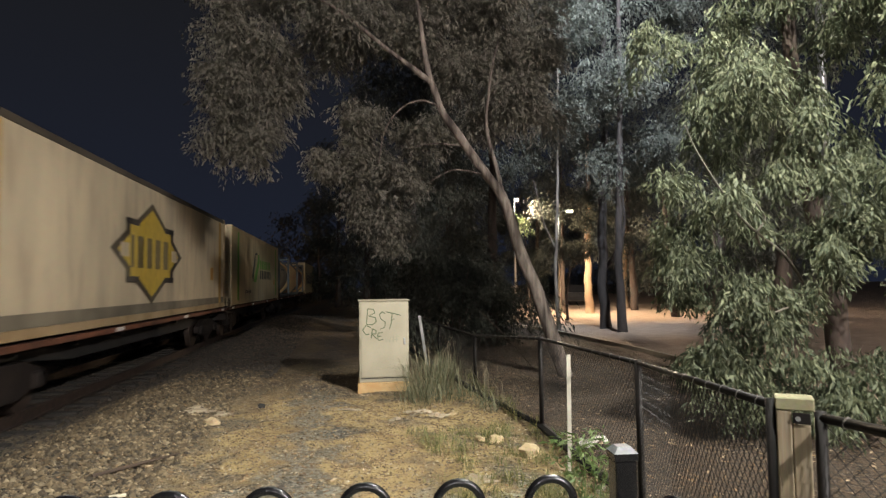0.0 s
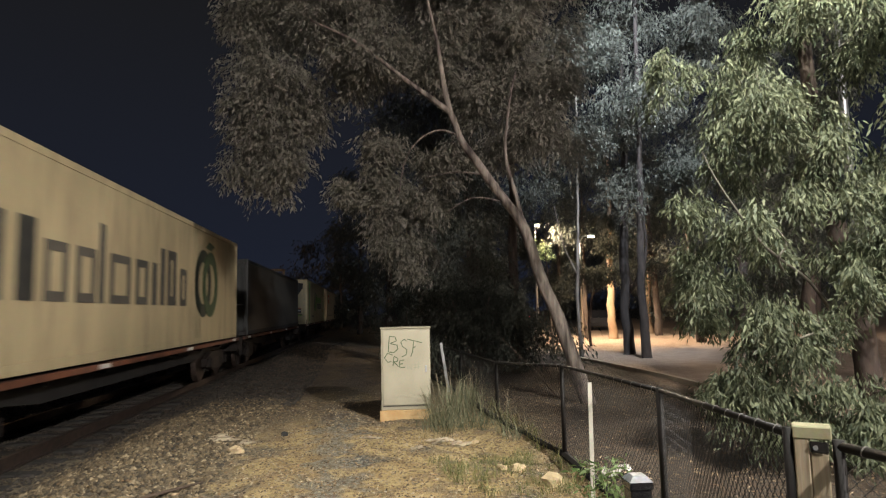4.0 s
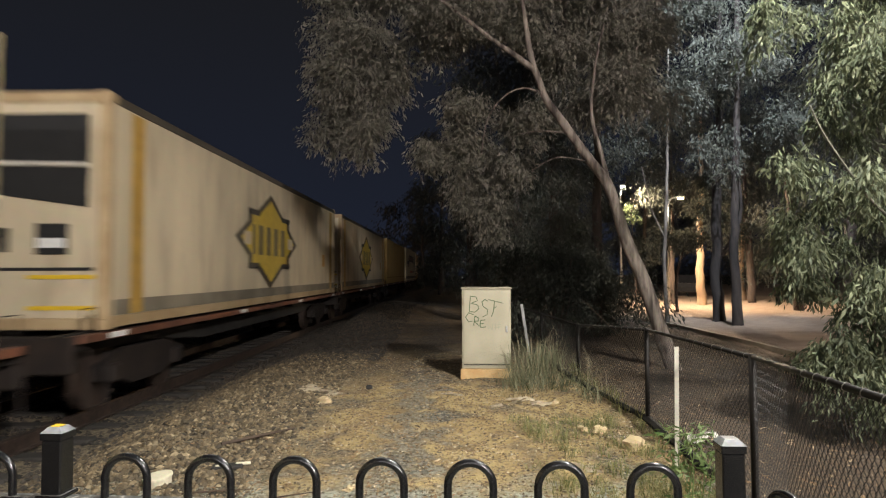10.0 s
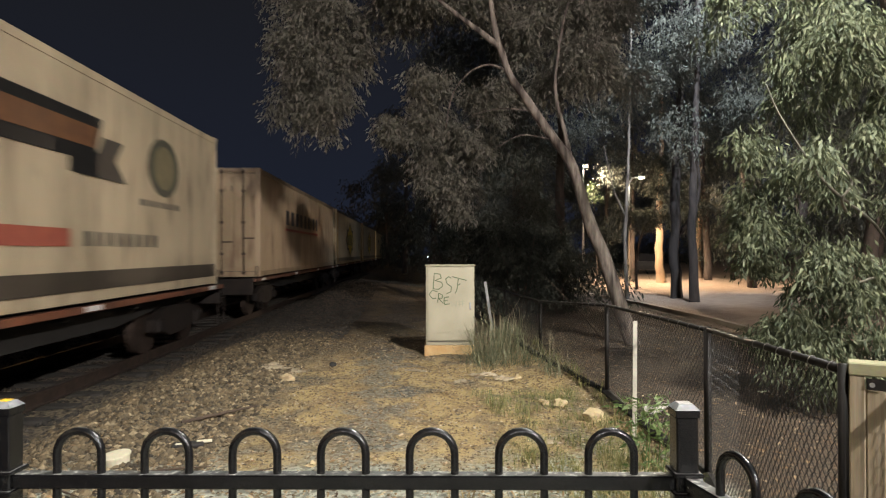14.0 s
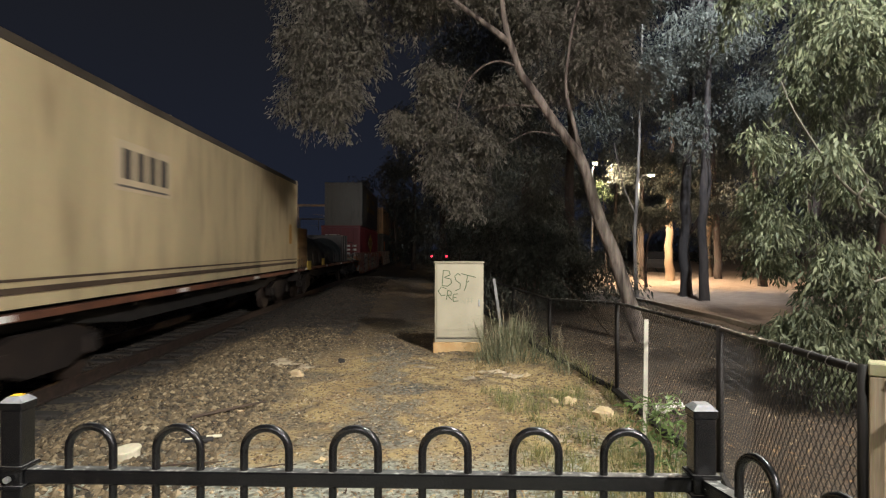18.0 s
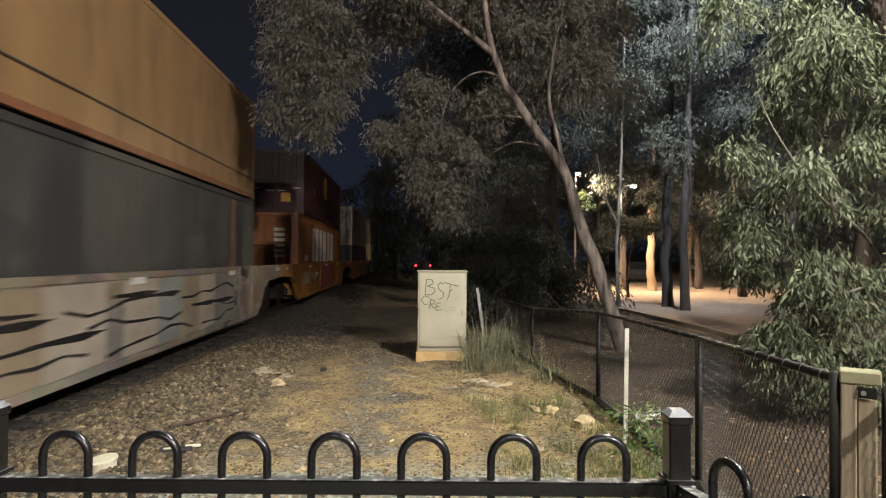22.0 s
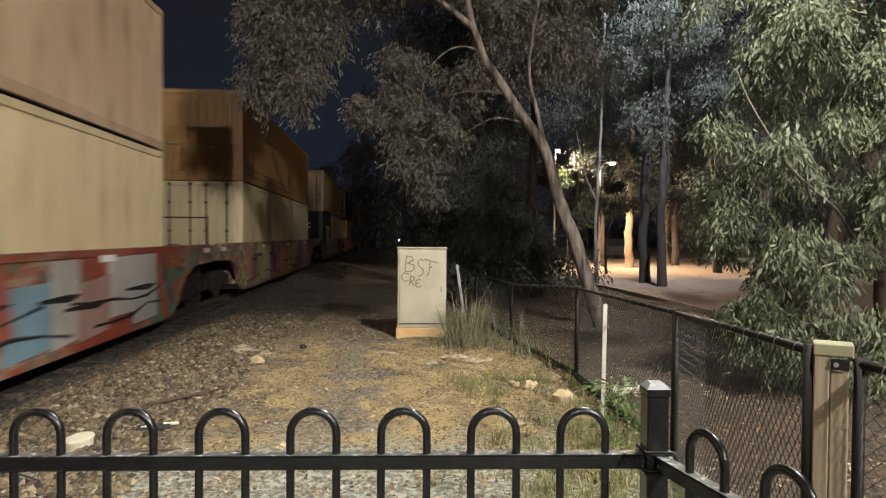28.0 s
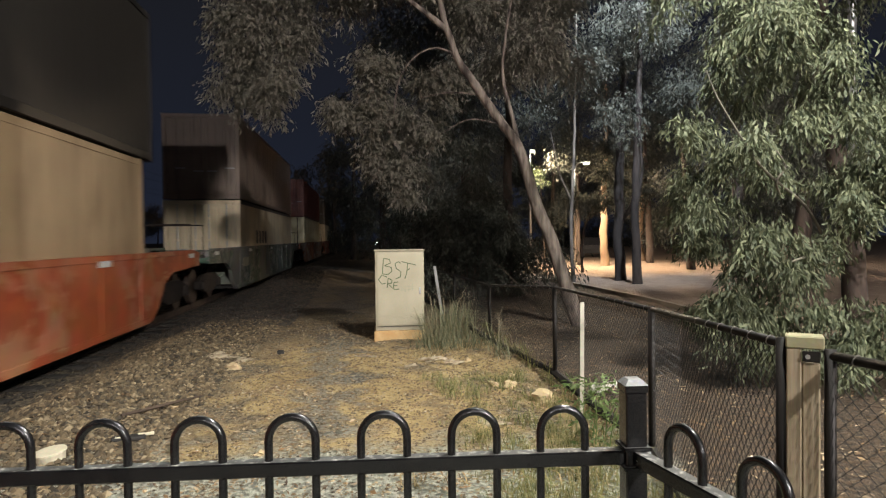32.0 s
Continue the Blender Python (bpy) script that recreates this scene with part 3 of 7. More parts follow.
# ---- signal cabinet ----
def build_cabinet():
    CAB = mat("grey_cream_cabinet_paint", (0.325, 0.298, 0.215), (0.25, 0.227, 0.162), 0.5, 0.0, 1.6, 0.06, 90, c3=(0.33, 0.29, 0.22), amount=0.6)
    BASE = mat("pale_concrete_plinth", (0.50, 0.38, 0.20), (0.36, 0.21, 0.085), 0.9, 0, 4, 0.3, 80)
    INK = mat("dark_green_marker", (0.055, 0.085, 0.033), (0.04, 0.065, 0.028), 0.5)
    FADED = mat("faded_green_marker", (0.25, 0.25, 0.18), (0.20, 0.20, 0.14), 0.5)
    c = thing("signal_cabinet", "grey-cream metal signal cabinet with green graffiti on a concrete plinth", "cabinet", pose(0.43, 10.12, 0.02, 0, 0, -1.5))
    part("plinth", Mesh().box(-0.41, 0.39, -0.02, 0.60, -0.12, 0.125, 0.01), BASE, c, "stained concrete plinth")
    part("body", Mesh().box(-0.385, 0.385, 0.0, 0.56, 0.125, 1.375, 0.008), CAB, c)
    part("roof", Mesh().box(-0.40, 0.40, -0.02, 0.58, 1.375, 1.395, 0.006), CAB, c, "flat lid with a drip edge")
    door = part("door", Mesh().box(-0.355, 0.365, -0.018, 0.0, 0.20, 1.35, 0.005), CAB, c)
    part("handle", Mesh().box(0.30, 0.33, -0.035, -0.018, 0.70, 0.80, 0.004), ZINC, door, "small metal lock handle")
    for z in (0.35, 0.78, 1.20):
        part("hinge", Mesh().tube([(-0.37, -0.012, z - 0.05), (-0.37, -0.012, z + 0.05)], 0.010, 8), CAB, door)
    part("seam_strip", Mesh().box(-0.355, 0.365, -0.0195, -0.018, 0.185, 0.195), mat("dark_gap", (0.02, 0.02, 0.02)), c)
    marks = [
        [(-.25, 1.26), (-.27, 1.02)], [(-.25, 1.26), (-.16, 1.25), (-.14, 1.19), (-.24, 1.15), (-.13, 1.12), (-.12, 1.06), (-.18, 1.01), (-.27, 1.02)],
        [(.02, 1.18), (-.02, 1.21), (-.07, 1.17), (-.05, 1.10), (.02, 1.05), (.01, .97), (-.06, .94)],
        [(.03, 1.21), (.26, 1.15)], [(.13, 1.19), (.11, 1.02), (.08, .94)],
        [(-.20, .97), (-.28, 1.00), (-.33, .93), (-.28, .86), (-.22, .87)],
        [(-.18, .95), (-.20, .80)], [(-.18, .95), (-.12, .92), (-.13, .87), (-.19, .87), (-.11, .79)],
        [(-.02, .89), (-.09, .88), (-.10, .83), (-.04, .83)], [(-.10, .83), (-.09, .77), (-.01, .78)], [(.12, 1.07), (.16, 1.10)],
        [(.02, .83), (.03, .74), (.06, .79), (.09, .73), (.10, .82)], [(.15, .84), (.14, .74)], [(.20, .85), (.19, .74)], [(.12, .81), (.23, .82)], [(.12, .77), (.22, .78)],
    ]
    for i, ln in enumerate(marks):
        m = Mesh()
        sm = []
        for k in range(len(ln) - 1):
            for s in range(4):
                sm.append((ln[k][0] + (ln[k + 1][0] - ln[k][0]) * s / 4, ln[k][1] + (ln[k + 1][1] - ln[k][1]) * s / 4))
        sm.append(ln[-1])
        m.tube([(x, -0.0188, z) for x, z in sm], 0.0072 if i < 11 else 0.005, 5)
        for j, v in enumerate(m.v):
            m.v[j] = (v[0], -0.0188 + (v[1] + 0.0188) * 0.12 - 0.0012, v[2])
        part("graffiti_stroke", m, INK if i < 11 else FADED, door, "dark green marker stroke" if i < 11 else "faded marker stroke")


build_cabinet()

# ---- the street lamp overhead ----
def build_street_lamp():
    s = thing("street_lamp", "tall galvanised street lamp reaching over the verge", "street lamp")
    part("pole", Mesh().tube([(6.2, 1.2, 0), (6.2, 1.2, 7.6), (6.1, 1.3, 8.2), (5.7, 1.65, 8.55)], [0.09, 0.06, 0.055, 0.05], 12), ZINC, s, smooth=True)
    part("arm", Mesh().tube([(5.7, 1.65, 8.55), (3.5, 3.4, 8.62)], 0.04, 10), ZINC, s, smooth=True)
    part("head", Mesh().box(2.85, 3.55, 3.45, 3.75, 8.48, 8.62, 0.04), ZINC, s)
    part("lens", Mesh().box(3.0, 3.4, 3.5, 3.7, 8.44, 8.478, 0.01), glow("warm_lamp_lens", (1.0, 0.85, 0.6), 6), s)


build_street_lamp()


def build_tree_fill_lamp():
    s = thing("tree_fill_lamp", "unseen cool white floodlight added above the trees", "street lamp")
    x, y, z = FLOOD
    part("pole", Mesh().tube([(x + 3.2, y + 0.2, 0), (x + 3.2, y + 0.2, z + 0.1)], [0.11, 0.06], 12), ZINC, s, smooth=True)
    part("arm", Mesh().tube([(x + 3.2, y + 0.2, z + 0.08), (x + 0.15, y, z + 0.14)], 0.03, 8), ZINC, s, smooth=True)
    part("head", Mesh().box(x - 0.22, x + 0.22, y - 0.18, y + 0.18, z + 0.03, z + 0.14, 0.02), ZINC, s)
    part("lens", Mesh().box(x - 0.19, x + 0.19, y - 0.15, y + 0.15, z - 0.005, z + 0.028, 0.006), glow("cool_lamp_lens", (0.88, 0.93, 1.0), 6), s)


build_tree_fill_lamp()


def build_crossing_lamps():
    s = thing("street_lamp", "unseen street lamp behind the view, added as front fill", "street lamp", group="crossing lamps")
    part("pole", Mesh().tube([(-2.5, -32.2, 0), (-2.5, -32.2, 12.0), (-2.5, -32.0, 12.6), (-2.5, -31.6, 12.85)], [0.10, 0.07, 0.06, 0.05], 12), ZINC, s, smooth=True)
    part("arm", Mesh().tube([(-2.5, -31.6, 12.85), (-2.5, -29.3, 12.92)], 0.045, 10), ZINC, s, smooth=True)
    part("head", Mesh().box(-2.7, -2.3, -29.4, -28.7, 12.78, 12.92, 0.04), ZINC, s)
    part("lens", Mesh().box(-2.65, -2.35, -29.3, -28.8, 12.74, 12.778, 0.01), glow("warm_lamp_lens", (1.0, 0.85, 0.6), 6), s)
    s = thing("street_lamp", "tall galvanised street lamp at the crossing road", "street lamp", group="crossing lamps")
    part("pole", Mesh().tube([(10.1, -10.7, 0), (10.1, -10.7, 7.6), (9.9, -10.5, 8.2), (9.5, -10.2, 8.45)], [0.10, 0.07, 0.06, 0.05], 12), ZINC, s, smooth=True)
    part("arm", Mesh().tube([(9.5, -10.2, 8.45), (8.3, -9.3, 8.52)], 0.045, 10), ZINC, s, smooth=True)
    part("head", Mesh().box(7.65, 8.35, -9.25, -8.75, 8.38, 8.52, 0.04), ZINC, s)
    part("lens", Mesh().box(7.8, 8.2, -9.15, -8.85, 8.34, 8.378, 0.01), glow("warm_lamp_lens", (1.0, 0.85, 0.6), 6), s)


build_crossing_lamps()


def build_park_lamp(x, y, z, px, name_label, strength):
    s = thing("street_lamp", name_label, "street lamp", group="park lamps")
    part("pole", Mesh().tube([(px, y, 0), (px, y, z - 0.3), (px + (x - px) * 0.3, y, z + 0.02), (x - 0.1 if x > px else x + 0.1, y, z + 0.1)], [0.075, 0.05, 0.04, 0.035], 8), ZINC, s, smooth=True)
    part("head", Mesh().box(x - 0.12, x + 0.22, y - 0.12, y + 0.12, z + 0.06, z + 0.15, 0.03), ZINC, s)
    part("lens", Mesh().box(x - 0.08, x + 0.16, y - 0.1, y + 0.1, z - 0.02, z + 0.058, 0.02), glow("park_lamp_lens", (1.0, 0.9, 0.68), strength), s)


build_park_lamp(10.75, 30.0, 5.15, 10.15, "park street lamp glowing warm white among the trees", 30)
build_park_lamp(9.1, 34.0, 6.28, 9.0, "distant park street lamp shining through the leaves", 30)


# ---- trees ----
TWIG = mat("grey_green_twig", (0.14, 0.13, 0.10), (0.075, 0.07, 0.052), 0.8, 0, 6)
BARK = mat("pale_eucalypt_bark", (0.26, 0.215, 0.18), (0.032, 0.023, 0.019), 0.85, 0, 2.6, 0.9, 22, stretch=(3.4, 3.4, 0.5), c3=(0.06, 0.04, 0.032), amount=0.85)
DBARK = mat("dark_bark", (0.09, 0.065, 0.05), (0.045, 0.033, 0.027), 0.9, 0, 4, 0.5, 30, stretch=(3, 3, 0.7))
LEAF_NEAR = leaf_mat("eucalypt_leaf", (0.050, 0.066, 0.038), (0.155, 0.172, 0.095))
# Narrow pale range: haze over this crown is put into the leaf tone.
LEAF_PALE = leaf_mat("haze_pale_leaf", (0.135, 0.125, 0.10), (0.185, 0.17, 0.135))
# LEAF_FAR and LEAF_DARK hold shade in their colour, LEAF_LIT lamplight.
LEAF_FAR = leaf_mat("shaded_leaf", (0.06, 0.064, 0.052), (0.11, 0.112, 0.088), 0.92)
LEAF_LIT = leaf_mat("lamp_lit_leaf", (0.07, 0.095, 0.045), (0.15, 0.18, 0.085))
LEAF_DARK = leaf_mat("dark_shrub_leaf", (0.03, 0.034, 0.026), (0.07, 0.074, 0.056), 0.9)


def leaves(name, blobs, per, size, material, parent, seed, droop=0.75, strands=0.45, label="", spread=(0.26, 0.52), slim=1.0, wild=0.55):
    """Hanging narrow leaves in sprays: each spray is a short drooping twig whose leaves fan out from it."""
    rng = np.random.default_rng(seed)
    cs, rs = np.array([b[:3] for b in blobs], float), np.array([b[3:6] for b in blobs], float)
    vol = rs.prod(1) ** (2 / 3)
    n = int(per)
    pick = rng.choice(len(blobs), n // 7 + 1, p=vol / vol.sum())
    d = rng.normal(size=(len(pick), 3))
    d /= np.linalg.norm(d, axis=1)[:, None]
    rad = rng.random(len(pick)) ** 0.45
    lump = 0.78 + 0.30 * np.sin(d[:, 0] * 5 + pick) * np.sin(d[:, 1] * 4 + pick * 2) + 0.15 * np.sin(d[:, 2] * 9 + pick * 3)
    subs = rng.normal(size=(len(blobs), 14, 3))
    subs /= np.linalg.norm(subs, axis=2)[:, :, None]
    subs *= rng.uniform(0.35, 0.95, (len(blobs), 14, 1))
    home = subs[pick, rng.integers(0, 14, len(pick))]
    twig = cs[pick] + (home + d * (rad * lump)[:, None] * rng.uniform(*spread, (len(pick), 1)) * [1, 1, 1.35]) * rs[pick]
    out = d * np.array([1, 1, 0.3])
    out[:, 2] -= droop
    out /= np.linalg.norm(out, axis=1)[:, None]
    t = np.repeat(twig, 7, 0)
    o = np.repeat(out, 7, 0)
    k = np.tile(np.arange(7), len(pick))[:, None]
    p = t + o * k * size * strands + rng.normal(0, size * 0.28, t.shape)
    ax = o + rng.normal(0, wild, t.shape)
    ax[:, 2] -= droop * 0.6
    ax /= np.linalg.norm(ax, axis=1)[:, None]
    wd = np.cross(ax, rng.normal(size=t.shape))
    wd /= np.linalg.norm(wd, axis=1)[:, None] + 1e-9
    ln = size * rng.uniform(0.6, 1.25, len(t))[:, None]
    w = ln * slim * rng.uniform(0.10, 0.17, len(t))[:, None]
    bend = np.cross(ax, wd) * ln * 0.10
    v = np.stack([p, p + ax * ln * 0.42 + wd * w + bend, p + ax * ln, p + ax * ln * 0.42 - wd * w + bend], 1).reshape(-1, 3)
    ob = part(name, quads(name, material, v, 4), None, parent, label)
    return ob


def limb(parent, pts, r0, r1, material, name="branch", sides=10):
    """A limb through points, smoothed and tapering."""
    P = [Vector(p) for p in pts]
    fine = []
    for i in range(len(P) - 1):
        a, b, c, d = P[max(i - 1, 0)], P[i], P[i + 1], P[min(i + 2, len(P) - 1)]
        for s in range(6):
            t = s / 6
            fine.append(0.5 * ((2 * b) + (c - a) * t + (2 * a - 5 * b + 4 * c - d) * t * t + (3 * b - a - 3 * c + d) * t ** 3))
    fine.append(P[-1])
    k = len(fine) - 1
    fine = [p + Vector((noise.noise(p * 1.7), noise.noise(p * 1.7 + Vector((9, 0, 0))), 0)) * r0 * 0.35 for p in fine]
    rr = [(r0 + (r1 - r0) * i / k) * (1 + 0.09 * noise.noise(fine[i] * 3.0)) for i in range(k + 1)]
    return part(name, Mesh().tube(fine, rr, sides), material, parent, smooth=True)


def build_leaning_tree():
    t = thing("eucalypt_tree", "tall leaning eucalypt with a pale trunk and drooping grey-green crown", "tree")
    limb(t, [(3.72, 11.05, -0.15), (3.46, 11, 0.65), (3.19, 11, 1.43), (2.86, 11, 2.31), (2.57, 11, 3.2), (2.13, 11, 3.79), (1.65, 11, 4.48), (1.31, 11, 5.22)], 0.14, 0.055, BARK, "trunk", 16)
    for pts, a, b in (
        ([(1.33, 11, 5.18), (1.22, 11.05, 5.8), (1.14, 11.1, 6.5), (0.95, 11.2, 7.6)], 0.060, 0.02),
        ([(1.33, 11, 5.18), (0.97, 11.0, 5.46), (0.48, 11.1, 5.86), (-0.3, 11.4, 6.6), (-1.2, 11.8, 7.2)], 0.055, 0.018),
        ([(2.60, 11, 3.15), (2.52, 11.05, 3.6), (2.36, 11.15, 4.4), (2.42, 11.2, 5.2), (2.7, 11.6, 6.2)], 0.048, 0.014),
        ([(1.50, 11, 4.75), (1.15, 10.95, 4.84), (0.80, 10.9, 4.68), (0.52, 10.9, 4.3), (0.40, 10.9, 3.7)], 0.022, 0.006),
        ([(1.95, 11, 4.05), (1.4, 11.0, 4.10), (0.9, 11.1, 4.02)], 0.014, 0.005),
        ([(2.30, 11, 3.55), (1.7, 10.9, 3.62), (1.2, 10.9, 3.35)], 0.014, 0.005),
    ):
        limb(t, pts, a, b, BARK)
    blobs = [(-2.35, 13.2, 6.6, 0.85, 0.9, 1.3), (-1.7, 13.1, 6.0, 0.8, 0.9, 1.1), (-2.45, 13.3, 5.0, 0.65, 0.7, 0.75), (-1.85, 13.2, 4.75, 0.55, 0.6, 0.7), (-1.9, 13.0, 7.9, 1.4, 1.2, 0.9), (-0.6, 12.6, 7.6, 1.1, 1.2, 0.9),
             (0.15, 12.6, 4.15, 0.62, 0.7, 0.50), (0.95, 12.5, 3.85, 0.55, 0.6, 0.45), (0.25, 12.7, 3.35, 0.45, 0.5, 0.45), (0.72, 12.7, 2.95, 0.42, 0.5, 0.40), (0.75, 12.8, 2.55, 0.26, 0.3, 0.25), (-0.55, 12.6, 4.05, 0.38, 0.5, 0.32), (1.35, 12.3, 4.6, 0.5, 0.7, 0.5),
             (0.1, 12.2, 4.9, 0.5, 0.6, 0.3), (-0.3, 12.2, 6.5, 0.8, 1.0, 0.5), (0.9, 12.1, 6.7, 0.8, 1.0, 0.6), (2.0, 12.2, 7.4, 1.2, 1.3, 1.0), (3.3, 12.4, 6.9, 1.2, 1.3, 1.3), (3.3, 12.8, 5.2, 1.0, 1.0, 1.0), (2.3, 12.6, 8.7, 2.2, 1.8, 1.0), (-0.4, 12.6, 9.1, 2.2, 1.8, 0.9), (2.2, 12.6, 5.9, 0.7, 0.8, 0.7)]
    leaves("crown", blobs, 150000, 0.115, LEAF_PALE, t, 21, label="drooping grey-green leaves, evened out for haze")


def build_near_tree():
    t = thing("eucalypt_tree", "leafy young eucalypt hanging over the mesh fence", "tree")
    limb(t, [(6.2, 7.6, -0.1), (6.0, 7.5, 1.6), (5.6, 7.4, 3.4), (5.3, 7.2, 5.2), (5.2, 7.1, 7.5)], 0.16, 0.05, DBARK, "trunk", 14)
    for pts, a, b in (
        ([(5.5, 7.3, 1.5), (4.6, 6.5, 1.9), (3.74, 5.9, 2.2), (3.47, 5.9, 2.54), (3.28, 5.95, 2.9), (3.19, 6.0, 3.18)], 0.018, 0.005),
        ([(5.5, 7.4, 3.2), (4.9, 7.0, 3.9), (4.3, 6.75, 4.3)], 0.035, 0.012),
        ([(6.0, 7.5, 1.2), (5.0, 6.6, 1.4), (4.2, 6.2, 1.3)], 0.03, 0.010),
        ([(5.4, 7.3, 4.4), (5.9, 6.4, 5.2), (6.3, 5.6, 5.8)], 0.035, 0.012),
        ([(4.1, 6.2, 2.0), (3.85, 5.9, 2.1), (3.93, 5.88, 2.24), (3.85, 5.9, 2.4)], 0.014, 0.006),
    ):
        limb(t, pts, a, b, TWIG)
    blobs = [(4.05, 6.6, 3.8, 0.60, 0.8, 0.8), (4.5, 5.9, 0.42, 0.55, 0.5, 0.24), (5.2, 5.9, 0.45, 0.6, 0.5, 0.26), (3.95, 6.1, 0.5, 0.4, 0.4, 0.26), (3.5, 6.5, 2.5, 0.65, 0.8, 0.8), (3.7, 6.5, 1.5, 0.75, 0.8, 0.65), (4.5, 6.5, 3.2, 1.0, 0.9, 1.2), (4.6, 6.4, 1.8, 0.9, 0.8, 0.9),
             (5.25, 6.7, 5.0, 1.1, 1.1, 1.0), (5.8, 6.6, 4.2, 1.1, 1.1, 1.6), (5.6, 6.4, 2.3, 1.0, 0.9, 0.9), (6.7, 6.6, 3.0, 1.0, 1.0, 1.6), (6.2, 6.8, 6.4, 1.6, 1.6, 1.1), (4.0, 6.7, 0.85, 0.7, 0.6, 0.3), (4.7, 6.5, 0.65, 0.9, 0.7, 0.42), (5.6, 6.2, 0.85, 0.8, 0.7, 0.6), (3.7, 6.4, 0.75, 0.5, 0.6, 0.32), (3.3, 6.8, 4.3, 0.35, 0.5, 0.35)]
    leaves("crown", blobs, 80000, 0.092, LEAF_NEAR, t, 22, droop=1.15, strands=0.36, spread=(0.11, 0.28), slim=0.9, wild=0.6, label="hanging narrow green leaves")


build_leaning_tree()
build_near_tree()


def build_back_trees():
    rng = random.Random(5)
    base = None
    spots = [(3.6, 16.5, 8), (2.2, 22, 9), (4.5, 27, 11), (0.8, 33, 12), (-1.0, 48, 12), (3.0, 40, 12), (14.6, 27, 11), (16, 34, 12), (8.6, 46, 13), (15, 50, 13), (21, 45, 13), (10.5, 14.5, 9), (13, 19, 10), (-3.5, 72, 11), (5, 70, 12), (6, 62, 13), (28, 40, 12), (18, 24, 10), (3.0, 18.6, 11.5), (13.4, 21.5, 14)]
    for i, (x, y, h) in enumerate(spots):
        t = thing("eucalypt_tree", "dark eucalypt with a loose crown in the park" if x > 6 else "shaded eucalypt standing beyond the verge", "tree", group="trees behind the fence")
        lean = rng.uniform(-0.6, 0.6)
        limb(t, [(x, y, -0.1), (x + lean * 0.3, y, h * 0.3), (x + lean * 0.7, y, h * 0.6), (x + lean, y, h * 0.85)], 0.10 + h * 0.010, 0.04, DBARK, "trunk", 10)
        blobs = []
        low = 4.4 if h > 11.2 and y < 22 else (3.0 if 20 < y < 36 else 1.2) if x < 6 else 2.4
        for k in range(9):
            f = k / 8
            blobs.append((x + lean * f + rng.uniform(-1.5, 1.5), y + rng.uniform(-1.3, 1.3), low + (h - low) * f, rng.uniform(0.9, 1.7), rng.uniform(0.9, 1.5), rng.uniform(0.8, 1.3)))
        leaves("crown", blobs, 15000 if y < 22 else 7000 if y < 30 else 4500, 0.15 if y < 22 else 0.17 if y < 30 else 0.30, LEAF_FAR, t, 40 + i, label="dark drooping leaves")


build_back_trees()


def build_fence_bushes():
    rng = random.Random(15)
    for i, (x, y, h) in enumerate(((2.3, 14.6, 2.3), (3.2, 16.4, 2.8), (1.7, 18.2, 2.6), (3.9, 19.6, 3.0), (2.8, 22.0, 3.2), (4.9, 23.6, 3.2), (1.2, 24.5, 2.6))):
        t = thing("shrub", "dark dense shrub growing behind the mesh fence", "shrub", group="shrubs behind the fence")
        for k in range(4):
            a = k * 1.7 + i
            limb(t, [(x, y, -0.05), (x + 0.25 * math.cos(a), y + 0.25 * math.sin(a), h * 0.4), (x + 0.6 * math.cos(a), y + 0.6 * math.sin(a), h * 0.85)], 0.035, 0.010, DBARK, "stem", 7)
        blobs = [(x + rng.uniform(-0.7, 0.7), y + rng.uniform(-0.7, 0.7), rng.uniform(0.35, h), rng.uniform(0.4, 0.75), rng.uniform(0.4, 0.75), rng.uniform(0.35, 0.6)) for k in range(9)]
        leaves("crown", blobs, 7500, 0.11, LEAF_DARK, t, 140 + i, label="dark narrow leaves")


build_fence_bushes()


def build_far_woods():
    rng = np.random.default_rng(77)
    blobs = [(rng.uniform(-9, 70), rng.uniform(70, 95), rng.uniform(0.5, 14.0), rng.uniform(2, 4), rng.uniform(1.5, 3), rng.uniform(1.4, 2.6)) for k in range(170)]
    blobs += [(rng.uniform(-70, -34), rng.uniform(70, 130), rng.uniform(0.5, 7.0), rng.uniform(2, 4), rng.uniform(1.5, 3), rng.uniform(1.2, 2.2)) for k in range(60)]
    w = leaves("far_woods", blobs, 110000, 0.55, LEAF_FAR, None, 78)
    tagged(w, "dark belt of trees beyond the park", "trees", kind="stuff")


build_far_woods()

# ---- far side of the line ----
GALV = mat("weathered_galvanised_mast", (0.40, 0.37, 0.32), (0.28, 0.26, 0.23), 0.6, 0.1, 3)


